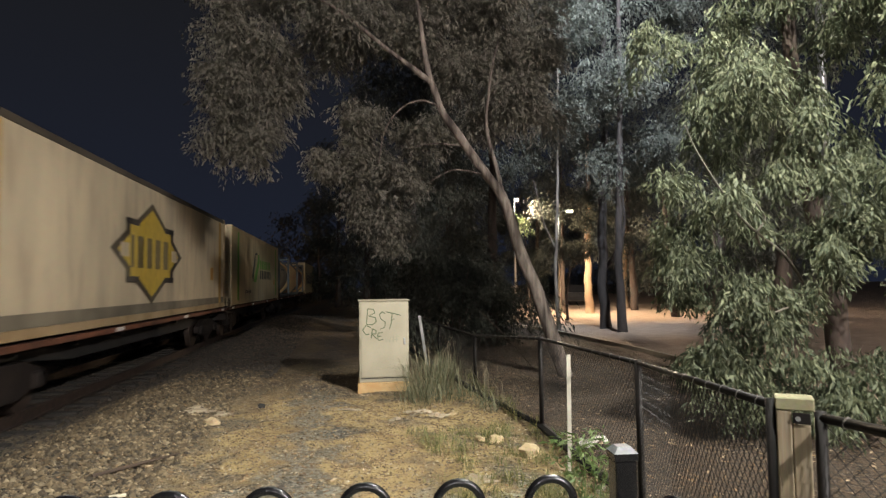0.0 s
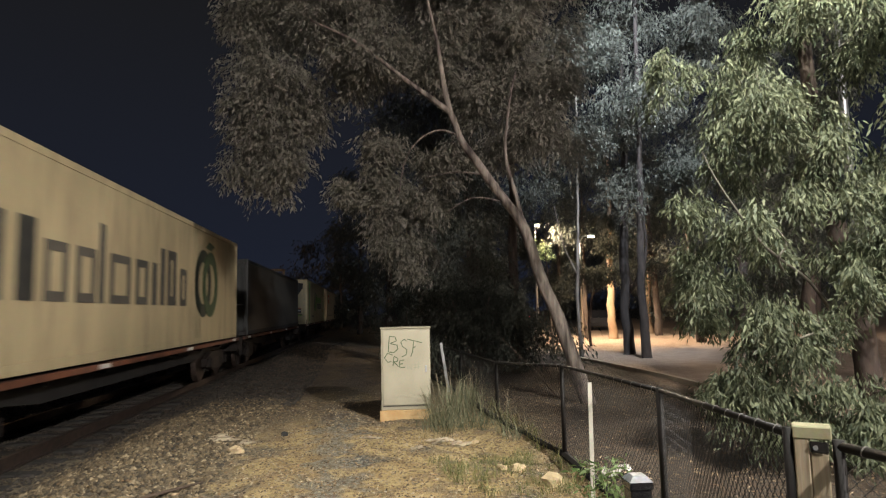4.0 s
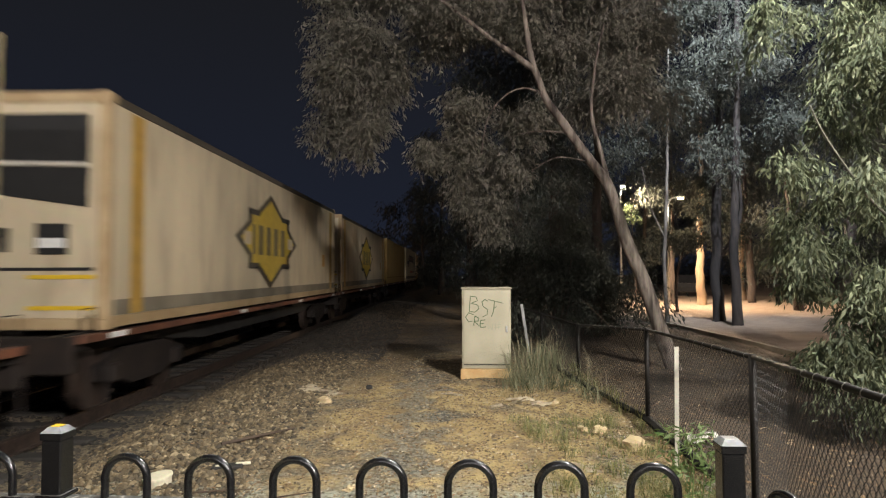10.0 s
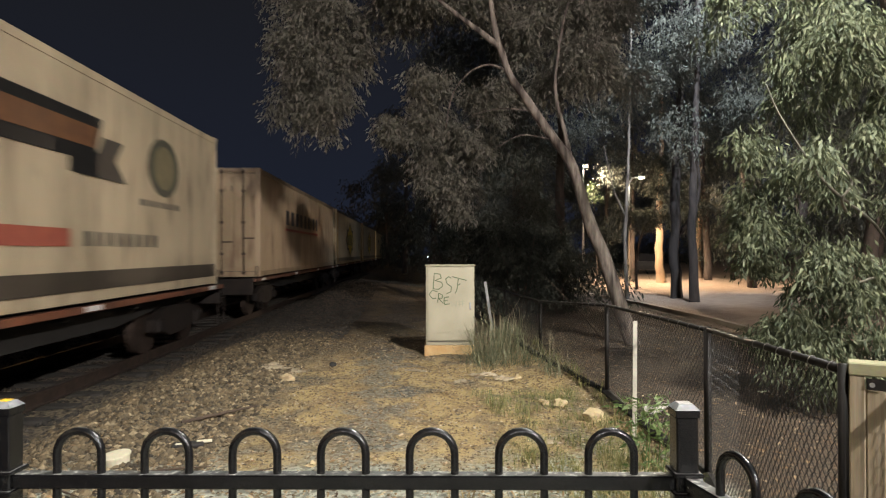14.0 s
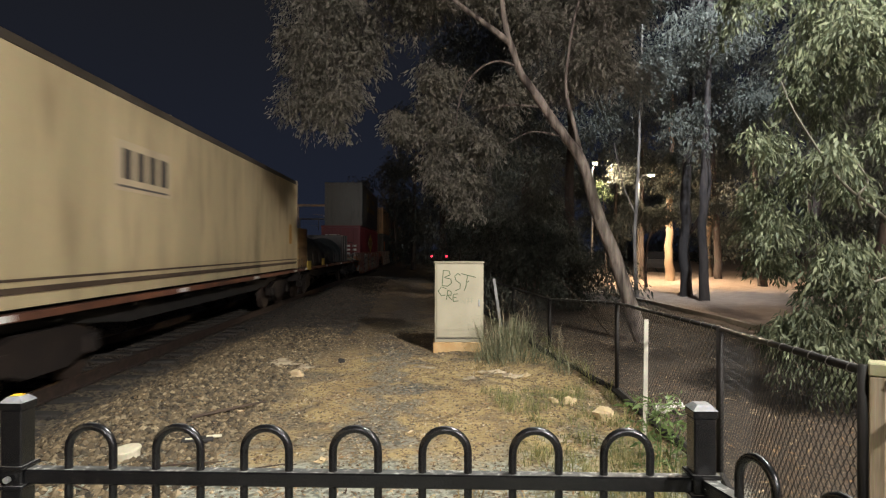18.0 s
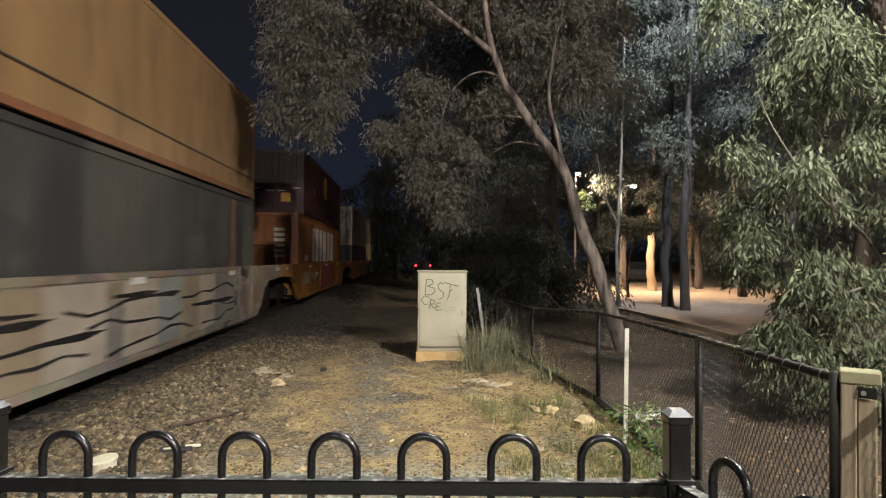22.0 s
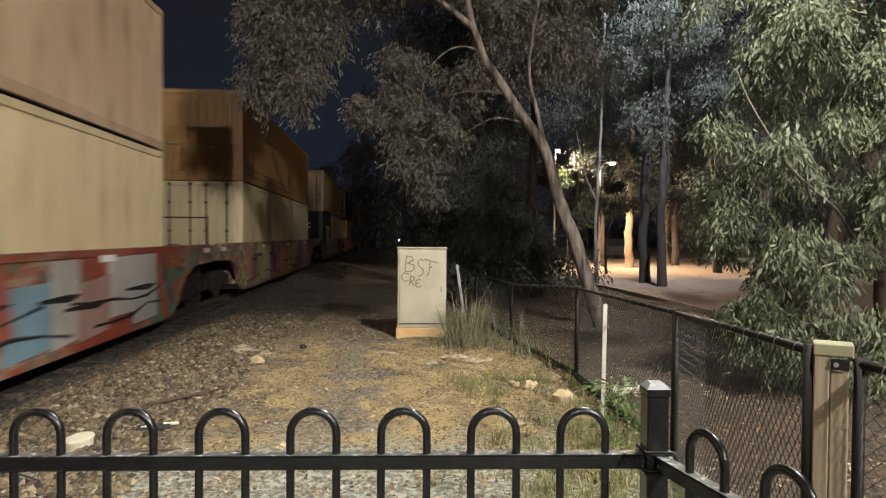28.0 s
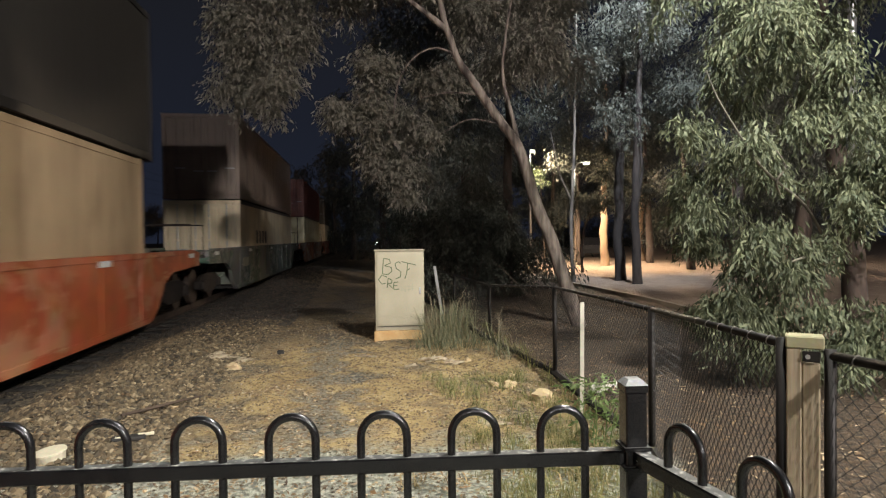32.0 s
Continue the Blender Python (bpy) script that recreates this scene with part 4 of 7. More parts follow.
def build_portal(y, x1=-10.6, x0=-22.5, top=7.05):
    p = thing("overhead_line_portal", "galvanised steel portal frame of the electric railway", "gantry", group="overhead line portals")
    for x in (x1, x0):
        part("mast", Mesh().box(x - 0.13, x + 0.13, y - 0.13, y + 0.13, -0.2, top, 0.01), GALV, p)
        part("base_plate", Mesh().box(x - 0.3, x + 0.3, y - 0.3, y + 0.3, -0.2, 0.12, 0.02), mat("portal_footing", (0.3, 0.29, 0.27)), p)
    part("beam", Mesh().box(x0 - 0.14, x1 + 0.14, y - 0.11, y + 0.11, top - 0.26, top + 0.003, 0.01), GALV, p)
    part("splice_plate", Mesh().box(x1 - 0.95, x1 - 0.87, y - 0.125, y + 0.125, top - 0.31, top + 0.05, 0.004), GALV, p)
    for x in (x1 - 1.6, x1 - 5.0, x1 - 5.7, x0 + 3.4):
        d = part("dropper", Mesh().box(x - 0.05, x + 0.05, y - 0.05, y + 0.05, top - 2.1, top - 0.26, 0.005), GALV, p)
        part("registration_arm", Mesh().tube([(x, y, top - 1.5), (x - 1.5, y + 0.05, top - 1.15), (x - 1.7, y + 0.05, top - 1.3)], 0.022, 6), GALV, d)
        part("insulator", Mesh().tube([(x - 0.1, y, top - 1.46), (x - 0.4, y, top - 1.4)], 0.055, 8), mat("insulator_white", (0.75, 0.74, 0.7), None, 0.3), d)


for yy in (26.0, 77.0, 112.0):
    build_portal(yy)


def build_catenary():
    for x in (-13.4, -17.2):
        w = thing("contact_wire", "thin overhead contact wire of the electric line", "wire")
        part("contact", Mesh().tube([(x, -40, 5.45), (x, 26, 5.45), (x, 77, 5.45), (x, 112, 5.45)], 0.008, 5), DARK, w)
        pts = []
        for a, b in ((-25, 26), (26, 77), (77, 112)):
            pts += [(x, a + (b - a) * k / 8, 6.35 - 0.55 * math.sin(math.pi * k / 8)) for k in range(8)]
        part("catenary", Mesh().tube(pts, 0.007, 5), DARK, w)


build_catenary()


def build_yard_house():
    WALL = mat("pale_render_wall", (0.55, 0.45, 0.32), (0.45, 0.36, 0.25), 0.9, 0, 2, 0.1, 40)
    h = thing("house", "small rendered house lit by an orange lamp across the line", "house", pose(-31.5, 62, 0, 0, 0, 8))
    part("wall", Mesh().box(-3.4, 1.0, 0, 6, 0, 2.7), WALL, h)
    part("wall", Mesh().box(2.6, 6.2, 1, 7, 0, 2.5), mat("red_brick_wall", (0.35, 0.13, 0.08), (0.25, 0.09, 0.06), 0.9, 0, 3), h)
    part("roof", Mesh().prism([(-3.9, 2.7), (1.5, 2.7), (-1.2, 4.3)], "y", -0.5, 6.5), mat("dark_roof", (0.05, 0.04, 0.04)), h)
    part("roof", Mesh().prism([(2.2, 2.5), (6.7, 2.5), (4.4, 3.9)], "y", 0.5, 7.5), MATS["dark_roof"], h)
    w = part("window", Mesh().box(-2.4, -1.2, -0.05, 0.05, 0.9, 2.1), mat("dark_window", (0.02, 0.02, 0.025), None, 0.1), h)
    part("window_frame", Mesh().box(-2.48, -1.12, -0.03, 0.04, 0.82, 0.9).box(-2.48, -1.12, -0.03, 0.04, 2.1, 2.18), WALL, w)
    lp = thing("street_lamp", "orange sodium street lamp across the line", "street lamp")
    part("pole", Mesh().tube([(-33.8, 57, 0), (-33.8, 57, 4.3), (-33.3, 57, 4.45)], 0.06, 8), ZINC, lp)
    part("lens", Mesh().box(-33.45, -32.95, 56.85, 57.15, 4.30, 4.40, 0.02), glow("sodium_lens", (1.0, 0.5, 0.12), 25), lp)
    f = thing("boundary_fence", "low dark railing across the electric line", "fence")
    for i in range(26):
        part("post", Mesh().box(-24.05, -23.95, 8 + i * 2.4 - 0.05, 8 + i * 2.4 + 0.05, -0.1, 1.5), DARK, f)
    for z in (0.3, 0.9, 1.45):
        part("rail", Mesh().box(-24.03, -23.97, 8, 68, z - 0.03, z + 0.03), DARK, f)


build_yard_house()


def build_far_bushes():
    rng = random.Random(9)
    for i in range(15):
        x, y = -18 - rng.random() * 12, 12 + i * 6.2
        if i == 8:
            continue
        x = x - 6
        h = rng.uniform(3.0, 5.5) + (2.5 if i > 8 else 0)
        t = thing("shrub", "dark bushy shrub across the electric line", "shrub", group="shrubs across the line")
        limb(t, [(x, y, -0.1), (x + 0.2, y, h * 0.4), (x + 0.1, y, h * 0.8)], 0.10, 0.03, DBARK, "trunk", 8)
        blobs = [(x + rng.uniform(-1.6, 1.6), y + rng.uniform(-2, 2), rng.uniform(0.8, h), rng.uniform(0.8, 1.5), rng.uniform(0.9, 1.6), rng.uniform(0.6, 1.1)) for k in range(8)]
        leaves("crown", blobs, 3500, 0.26, LEAF_FAR, t, 90 + i)


build_far_bushes()

# ---- the train ----
RAIL_Z = -0.10
DECK = 1.07   # deck over the rail
HALF = 1.25   # half width
L48, L20 = 14.63, 6.06
MOVERS = []


def paint(name, c, grime=(0.10, 0.08, 0.06), k=0.5, rough=0.5):
    """Weathered container paint with vertical dirt streaks."""
    return mat(name, c, tuple(v * 0.80 for v in c), rough, 0.0, 0.9, 0.05, 30, c3=grime, stretch=(1.6, 1.6, 0.35), amount=k)


CREAM = paint("cream_container_paint", (0.62, 0.52, 0.31), (0.30, 0.215, 0.13), 0.6)
WHITE = paint("white_container_paint", (0.66, 0.565, 0.39), (0.32, 0.24, 0.16), 0.55)
STREAKY = paint("streaked_white_container_paint", (0.60, 0.50, 0.34), (0.20, 0.135, 0.085), 0.8)
TAN = paint("tan_container_paint", (0.33, 0.245, 0.16), (0.12, 0.08, 0.055), 0.6)
YELLOW = paint("yellow_container_paint", (0.56, 0.36, 0.115), (0.30, 0.17, 0.075), 0.55)
OCHREC = paint("ochre_container_paint", (0.42, 0.235, 0.075), (0.22, 0.12, 0.055), 0.7)
RED = paint("dark_red_container_paint", (0.19, 0.026, 0.026), (0.14, 0.03, 0.03), 0.4)
MAROON = paint("maroon_container_paint", (0.04, 0.009, 0.012), (0.05, 0.015, 0.02), 0.4)
ORANGE = paint("orange_container_paint", (0.27, 0.098, 0.026), (0.15, 0.06, 0.025), 0.5)
CHAR = paint("charcoal_container_paint", (0.055, 0.058, 0.056), (0.025, 0.025, 0.022), 0.5)
GREYG = paint("grey_green_container_paint", (0.024, 0.022, 0.019), (0.014, 0.012, 0.011), 0.5)
DULL = paint("dull_grey_container_paint", (0.075, 0.062, 0.048), (0.045, 0.036, 0.028), 0.5)
BEIGE = paint("beige_tank_paint", (0.46, 0.345, 0.205), (0.25, 0.17, 0.10), 0.6)
RUSTT = paint("rust_pink_tank_paint", (0.34, 0.17, 0.105), (0.17, 0.09, 0.06), 0.6)
FRAMEG = paint("grey_green_frame_paint", (0.15, 0.165, 0.15), (0.07, 0.075, 0.068), 0.5)
INKB = mat("black_logo_paint", (0.02, 0.02, 0.02), None, 0.5)
INKG = mat("dark_grey_letter_paint", (0.075, 0.073, 0.066), (0.05, 0.05, 0.046), 0.5)
LOGOY = mat("yellow_logo_paint", (0.58, 0.42, 0.045), (0.46, 0.33, 0.04), 0.5)
LOGOG = mat("bright_green_logo_paint", (0.17, 0.42, 0.06), (0.13, 0.34, 0.05), 0.5)
LOGOD = mat("deep_green_logo_paint", (0.03, 0.04, 0.028), None, 0.5)
LOGOR = mat("red_logo_paint", (0.42, 0.07, 0.04), (0.30, 0.06, 0.04), 0.5)
LOGOO = mat("orange_logo_paint", (0.75, 0.22, 0.03), (0.65, 0.18, 0.03), 0.5)
LOGOW = mat("white_letter_paint", (0.75, 0.72, 0.64), (0.55, 0.52, 0.45), 0.6, 0, 2)
BROWNB = mat("brown_ribbon_paint", (0.20, 0.10, 0.05), (0.14, 0.07, 0.04), 0.5)


def graffiti(name, base, colours, seed):
    """Painted steel covered in part by sprayed patches of several colours."""
    m = bpy.data.materials.new(name)
    m.use_nodes = True
    n, l = m.node_tree.nodes, m.node_tree.links
    b = n["Principled BSDF"]
    b.inputs["Roughness"].default_value = 0.55
    co = n.new("ShaderNodeTexCoord")
    mp = n.new("ShaderNodeMapping")
    mp.inputs["Location"].default_value = (seed * 3.7, seed * 1.3, seed * 0.7)
    mp.inputs["Scale"].default_value = (1, 0.8, 0.9)
    l.new(co.outputs["Object"], mp.inputs[0])
    warp = n.new("ShaderNodeTexNoise")
    warp.inputs["Scale"].default_value, warp.inputs["Detail"].default_value, warp.inputs["Distortion"].default_value = 1.1, 3, 1.6
    l.new(mp.outputs[0], warp.inputs["Vector"])
    ramp = n.new("ShaderNodeValToRGB")
    ramp.color_ramp.interpolation = "CONSTANT"
    while len(ramp.color_ramp.elements) < len(colours):
        ramp.color_ramp.elements.new(0.5)
    for i, c in enumerate(colours):
        e = ramp.color_ramp.elements[i]
        e.position, e.color = 0.30 + 0.40 * i / len(colours), (*c, 1)
    l.new(warp.outputs[0], ramp.inputs[0])
    mask = n.new("ShaderNodeTexNoise")
    mask.inputs["Scale"].default_value, mask.inputs["Detail"].default_value = 0.35, 2
    l.new(mp.outputs[0], mask.inputs["Vector"])
    mr = n.new("ShaderNodeValToRGB")
    mr.color_ramp.elements[0].position, mr.color_ramp.elements[1].position = 0.42, 0.50
    l.new(mask.outputs[0], mr.inputs[0])
    grime = n.new("ShaderNodeTexNoise")
    grime.inputs["Scale"].default_value, grime.inputs["Detail"].default_value = 3.0, 7
    l.new(co.outputs["Object"], grime.inputs["Vector"])
    mx = n.new("ShaderNodeMix")
    mx.data_type = "RGBA"
    l.new(mr.outputs[0], mx.inputs[0])
    mx.inputs[6].default_value = (*base, 1)
    l.new(ramp.outputs[0], mx.inputs[7])
    mu = n.new("ShaderNodeMix")
    mu.data_type, mu.blend_type = "RGBA", "MULTIPLY"
    mu.inputs[0].default_value = 0.6
    l.new(mx.outputs[2], mu.inputs[6])
    l.new(grime.outputs["Color"], mu.inputs[7])
    l.new(mu.outputs[2], b.inputs["Base Color"])
    return m


ORW = graffiti("orange_well_side", (0.36, 0.13, 0.05), [(0.36, 0.13, 0.05), (0.40, 0.37, 0.32), (0.36, 0.14, 0.05), (0.52, 0.48, 0.42), (0.14, 0.12, 0.11)], 1)
YEW = graffiti("ochre_well_side", (0.60, 0.28, 0.05), [(0.60, 0.28, 0.05), (0.52, 0.22, 0.045), (0.58, 0.30, 0.07), (0.46, 0.19, 0.045)], 2)
OGW = graffiti("orange_green_well_side", (0.50, 0.19, 0.045), [(0.50, 0.19, 0.045), (0.44, 0.16, 0.045), (0.50, 0.22, 0.06), (0.40, 0.14, 0.04)], 6)
PUW = graffiti("purple_lime_well_side", (0.24, 0.10, 0.09), [(0.26, 0.11, 0.11), (0.20, 0.07, 0.12), (0.42, 0.40, 0.17), (0.15, 0.09, 0.10), (0.36, 0.20, 0.14)], 9)
PAW = graffiti("pale_sprayed_well_side", (0.44, 0.37, 0.28), [(0.46, 0.39, 0.30), (0.30, 0.29, 0.27), (0.40, 0.30, 0.21), (0.50, 0.45, 0.37), (0.09, 0.08, 0.07)], 7)
PRW = graffiti("plain_red_well_side", (0.56, 0.14, 0.05), [(0.56, 0.14, 0.05), (0.48, 0.12, 0.05), (0.60, 0.26, 0.14), (0.58, 0.17, 0.065)], 8)
PTAN = paint("pale_tan_container_paint", (0.475, 0.355, 0.225), (0.20, 0.12, 0.08), 0.7)
OTAN = paint("orange_tan_container_paint", (0.42, 0.26, 0.12), (0.17, 0.10, 0.055), 0.7)
TAN2 = paint("grimy_tan_container_paint", (0.40, 0.29, 0.17), (0.18, 0.12, 0.07), 0.8)
OCHRE = mat("orange_ochre_panel", (0.55, 0.29, 0.04), (0.42, 0.22, 0.04), 0.5)
GRW = graffiti("grey_tagged_well_side", (0.22, 0.22, 0.19), [(0.28, 0.28, 0.24), (0.06, 0.09, 0.06), (0.34, 0.33, 0.29), (0.08, 0.14, 0.095), (0.20, 0.17, 0.15)], 3)
REW = graffiti("red_tagged_well_side", (0.32, 0.07, 0.035), [(0.32, 0.07, 0.035), (0.42, 0.34, 0.25), (0.36, 0.09, 0.04), (0.12, 0.22, 0.16), (0.10, 0.08, 0.07)], 4)
BRW = graffiti("brown_tagged_well_side", (0.32, 0.16, 0.065), [(0.34, 0.17, 0.06), (0.48, 0.37, 0.22), (0.30, 0.12, 0.05), (0.48, 0.36, 0.13), (0.12, 0.07, 0.06)], 5)


def plate(parent, name, y0, y1, z0, z1, material, label="", x=HALF, t=0.006):
    return part(name, Mesh().box(x, x + t, y0, y1, z0, z1), material, parent, label)


def poly(parent, name, pts, material, label="", x=HALF, t=0.006):
    return part(name, Mesh().prism(pts, "x", x, x + t), material, parent, label)


def end_plate(parent, name, x0, x1, z0, z1, material, label="", y=0.0, t=0.006):
    return part(name, Mesh().box(x0, x1, y - t, y, z0, z1), material, parent, label)


def bars(parent, name, y0, z0, h, widths, gap, material, x=HALF, label="", t=0.006):
    """A line of plain bars and open frames where letters stand."""
    y = y0
    for w in widths:
        if h >= 0.8 and w > 0.55 * h:
            a, b, k = y + w * 0.08, y + w * 0.92, 0.17 * h
            m = Mesh().add([(q, p, r) for q in (x, x + t) for p, r in ((a, z0), (b, z0), (b, z0 + h), (a, z0 + h), (a + k, z0 + k), (b - k, z0 + k), (b - k, z0 + h - k), (a + k, z0 + h - k))],
                           [f for o in (0, 8) for f in ((o, o + 1, o + 5, o + 4), (o + 1, o + 2, o + 6, o + 5), (o + 2, o + 3, o + 7, o + 6), (o + 3, o, o + 4, o + 7))]
                           + [f for n in range(4) for f in ((n, (n + 1) % 4, 8 + (n + 1) % 4, 8 + n), (4 + n, 4 + (n + 1) % 4, 12 + (n + 1) % 4, 12 + n))])
        elif w > 0.25 * h:
            m = Mesh().box(x, x + t, y + w * 0.14, y + w * 0.86, z0, z0 + h)
        else:
            m = Mesh().box(x, x + t, y, y + w, z0, z0 + h)
        part(name, m, material, parent, label)
        y += w + gap


def corrugated(L, H, x, depth=0.036, pitch=0.28, y0=0.12, z0=0.16, z1=0.13):
    """One trapezoid-folded side wall."""
    m = Mesh()
    n = int((L - 2 * y0) / pitch)
    p = (L - 2 * y0) / n
    s = 1 if x > 0 else -1
    line = []
    for i in range(n):
        a = y0 + i * p
        line += [(a, 0), (a + p * 0.25, 0), (a + p * 0.5, 1), (a + p * 0.75, 1)]
    line.append((L - y0, 0))
    vs = []
    for z in (z0, H - z1):
        vs += [(x - s * (0.012 + depth * k), a, z) for a, k in line]
    c = len(line)
    m.add(vs, [(i, i + 1, c + i + 1, c + i) for i in range(c - 1)])
    return m


def container(y0, z0, material, L=L48, H=None, style="dry", label="", frame_mat=None, end="doors"):
    """A shipping container: floor at z0 over the rail, near end at y0."""
    c = thing("shipping_container", label, "container", group="containers on the train")
    H = H or (2.94 if z0 == DECK else 2.88)
    fm = frame_mat or material
    w = HALF
    pale = material in (PTAN, OTAN, TAN, CREAM, YELLOW)
    for sx in (-1, 1):
        for y in (0.0, L - 0.13):
            part("corner_post", Mesh().box(min(sx * w, sx * (w - 0.13)), max(sx * w, sx * (w - 0.13)), y, y + 0.13, 0.12, H - 0.12, 0.008), fm, c)
            for z in (0, H - 0.12):
                part("corner_casting", Mesh().box(min(sx * (w + .003), sx * (w - 0.16)), max(sx * (w + .003), sx * (w - 0.16)), y - 0.003 if y == 0 else y - 0.045, y + (0.175 if y == 0 else 0.133), z, z + 0.12, 0.006), fm, c)
        part("bottom_rail", Mesh().box(min(sx * w, sx * (w - 0.06)), max(sx * w, sx * (w - 0.06)), 0.175, L - 0.175, 0.02, 0.16, 0.005), fm, c)
        part("top_rail", Mesh().box(min(sx * w, sx * (w - 0.06)), max(sx * w, sx * (w - 0.06)), 0.175, L - 0.175, H - 0.13, H - 0.02, 0.005), DULL if style == "reefer" and (material is WHITE or H == 2.86) else fm, c)
        if style == "dry":
            part("side_wall", corrugated(L, H, sx * w), material, c, "folded steel side wall")
        else:
            n = 6
            for i in range(n):
                a, b = 0.13 + (L - 0.26) * i / n, 0.13 + (L - 0.26) * (i + 1) / n
                part("side_panel", Mesh().box(min(sx * (w - 0.012), sx * (w - 0.05)), max(sx * (w - 0.012), sx * (w - 0.05)), a + 0.002, b - 0.002, 0.16, H - 0.13, 0.003), material, c)
    part("roof", Mesh().box(-w + 0.06, w - 0.06, 0.1, L - 0.1, H - 0.06, H - 0.03), material, c)
    part("floor", Mesh().box(-w + 0.06, w - 0.06, 0.06, L - 0.06, 0.03, 0.12), DARK, c)
    for yy, s in ((0, -1), (L, 1)):
        part("header", Mesh().box(-w + 0.16, w - 0.16, yy if s < 0 else yy - 0.10, yy + 0.10 if s < 0 else yy, H - 0.14, H - 0.01, 0.006), fm, c)
        part("sill", Mesh().box(-w + 0.16, w - 0.16, yy if s < 0 else yy - 0.10, yy + 0.10 if s < 0 else yy, 0.0, 0.14, 0.006), fm, c)
    part("end_wall", Mesh().box(-w + 0.13, w - 0.13, L - 0.09, L - 0.04, 0.14, H - 0.14), material, c)
    if end == "doors":
        for sx in (-1, 1):
            d = part("door", Mesh().box(min(sx * 0.01, sx * (w - 0.14)), max(sx * 0.01, sx * (w - 0.14)), 0.03, 0.075, 0.15, H - 0.15, 0.004), material, c)
            for k in range(4):
                xa = 0.075 + k * (w - 0.29) / 4
                xb = xa + (w - 0.29) / 4 - 0.075
                part("door_rib", Mesh().box(min(sx * xa, sx * xb), max(sx * xa, sx * xb), 0.004, 0.03, 0.26, H - 0.26, 0.012), material, d)
            for bx in (0.22, 0.80):
                bar = part("locking_bar", Mesh().tube([(sx * bx, -0.008, 0.05), (sx * bx, -0.008, H - 0.05)], 0.022, 8), GRIMEY if pale else ZINC if material is WHITE else fm, d)
                for z in (0.10, 0.62, H * 0.5, H - 0.62, H - 0.10):
                    part("bar_bracket", Mesh().box(sx * bx - 0.05, sx * bx + 0.05, -0.034, 0.004, z - 0.035, z + 0.035, 0.008), GRIMEY if pale else fm, bar)
                part("handle", Mesh().box(sx * bx - 0.02, sx * bx + 0.30, -0.04, -0.022, 0.92 + 0.1 * (bx > 0.5), 0.96 + 0.1 * (bx > 0.5), 0.004), GRIMEY if pale else ZINC, d)
    elif end == "plain":
        part("front_wall", Mesh().box(-w + 0.13, w - 0.13, 0.03, 0.075, 0.14, H - 0.14, 0.004), material, c)
        for sx in (-0.55, 0.0, 0.55):
            part("front_seam", Mesh().box(sx - 0.02, sx + 0.02, 0.022, 0.03, 0.16, H - 0.16), material, c)
    elif end == "reefer":
        u = part("cooling_unit", Mesh().box(-w + 0.13, w - 0.13, 0.03, 0.14, 0.14, H - 0.14, 0.005), material, c, "cream refrigeration unit housing")
        part("grille_recess", Mesh().prism([(-0.98, 1.78), (0.98, 1.50), (0.98, H - 0.28), (-0.98, H - 0.28)], "y", 0.018, 0.030), mat("dark_grille", (0.02, 0.02, 0.02)), u)
        part("grille_bar", Mesh().tube([(-0.99, 0.0, 2.06), (0.99, 0.0, 2.02)], 0.032, 8), LOGOW, u, "pale cross bar")
        for k in range(2):
            part("warning_strip", Mesh().box(0.25, 1.08, 0.02, 0.029, 0.24 + k * 0.38, 0.29 + k * 0.38), YELLOW_TAPE, u, "yellow warning strip")
        part("louvre", Mesh().box(-0.75, 0.0, 0.015, 0.028, 0.95, 1.25), mat("dark_grille", (0, 0, 0)), u)
        part("panel_line", Mesh().box(-1.05, 1.05, 0.022, 0.03, 0.72, 0.76), mat("dark_grille", (0, 0, 0)), u)
        part("control_box", Mesh().box(0.35, 0.75, 0.0, 0.028, 0.92, 1.30, 0.01), mat("dark_grille", (0, 0, 0)), u)
        part("display", Mesh().box(0.38, 0.72, -0.006, -0.001, 1.0, 1.12), WHITE_TAPE, u)
        part("pipe", Mesh().tube([(-1.03, 0.0, 0.3), (-1.03, 0.0, 2.5)], 0.02, 6), ZINC, u)
    elif end == "grille":
        u = part("cooling_unit", Mesh().box(-w + 0.13, w - 0.13, 0.03, 0.14, 0.14, H - 0.14, 0.005), material, c, "cream refrigeration unit housing")
        GRL = mat("dark_grille", (0.02, 0.02, 0.02))
        part("grille_recess", Mesh().box(-0.98, 0.98, 0.018, 0.030, 1.68, H - 0.20), GRL, u)
        for k in range(6):
            part("grille_bar", Mesh().tube([(-0.99, 0.0, 1.76 + k * 0.19), (0.99, 0.0, 1.74 + k * 0.19)], 0.03, 8), LOGOW, u, "pale cross bar")
        part("control_box", Mesh().box(0.3, 0.95, 0.0, 0.028, 0.96, 1.16, 0.01), GRL, u)
        part("motor_slot", Mesh().box(-0.98, 0.98, 0.018, 0.030, 0.70, 0.86), GRL, u)
        part("low_recess", Mesh().box(-0.98, 0.98, 0.018, 0.030, 0.20, 0.60), GRL, u, "dark compressor recess")
        part("guard_rail", Mesh().tube([(-1.0, 0.0, 0.65), (1.0, 0.0, 0.65)], 0.03, 8), LOGOW, u)
        part("compressor", Mesh().box(0.55, 0.85, -0.01, 0.02, 0.22, 0.42, 0.03), ZINC, u)
    elif end == "panel":
        u = part("cooling_unit", Mesh().box(-w + 0.13, w - 0.13, 0.03, 0.14, 0.14, H - 0.14, 0.005), material, c, "cream cooling unit front")
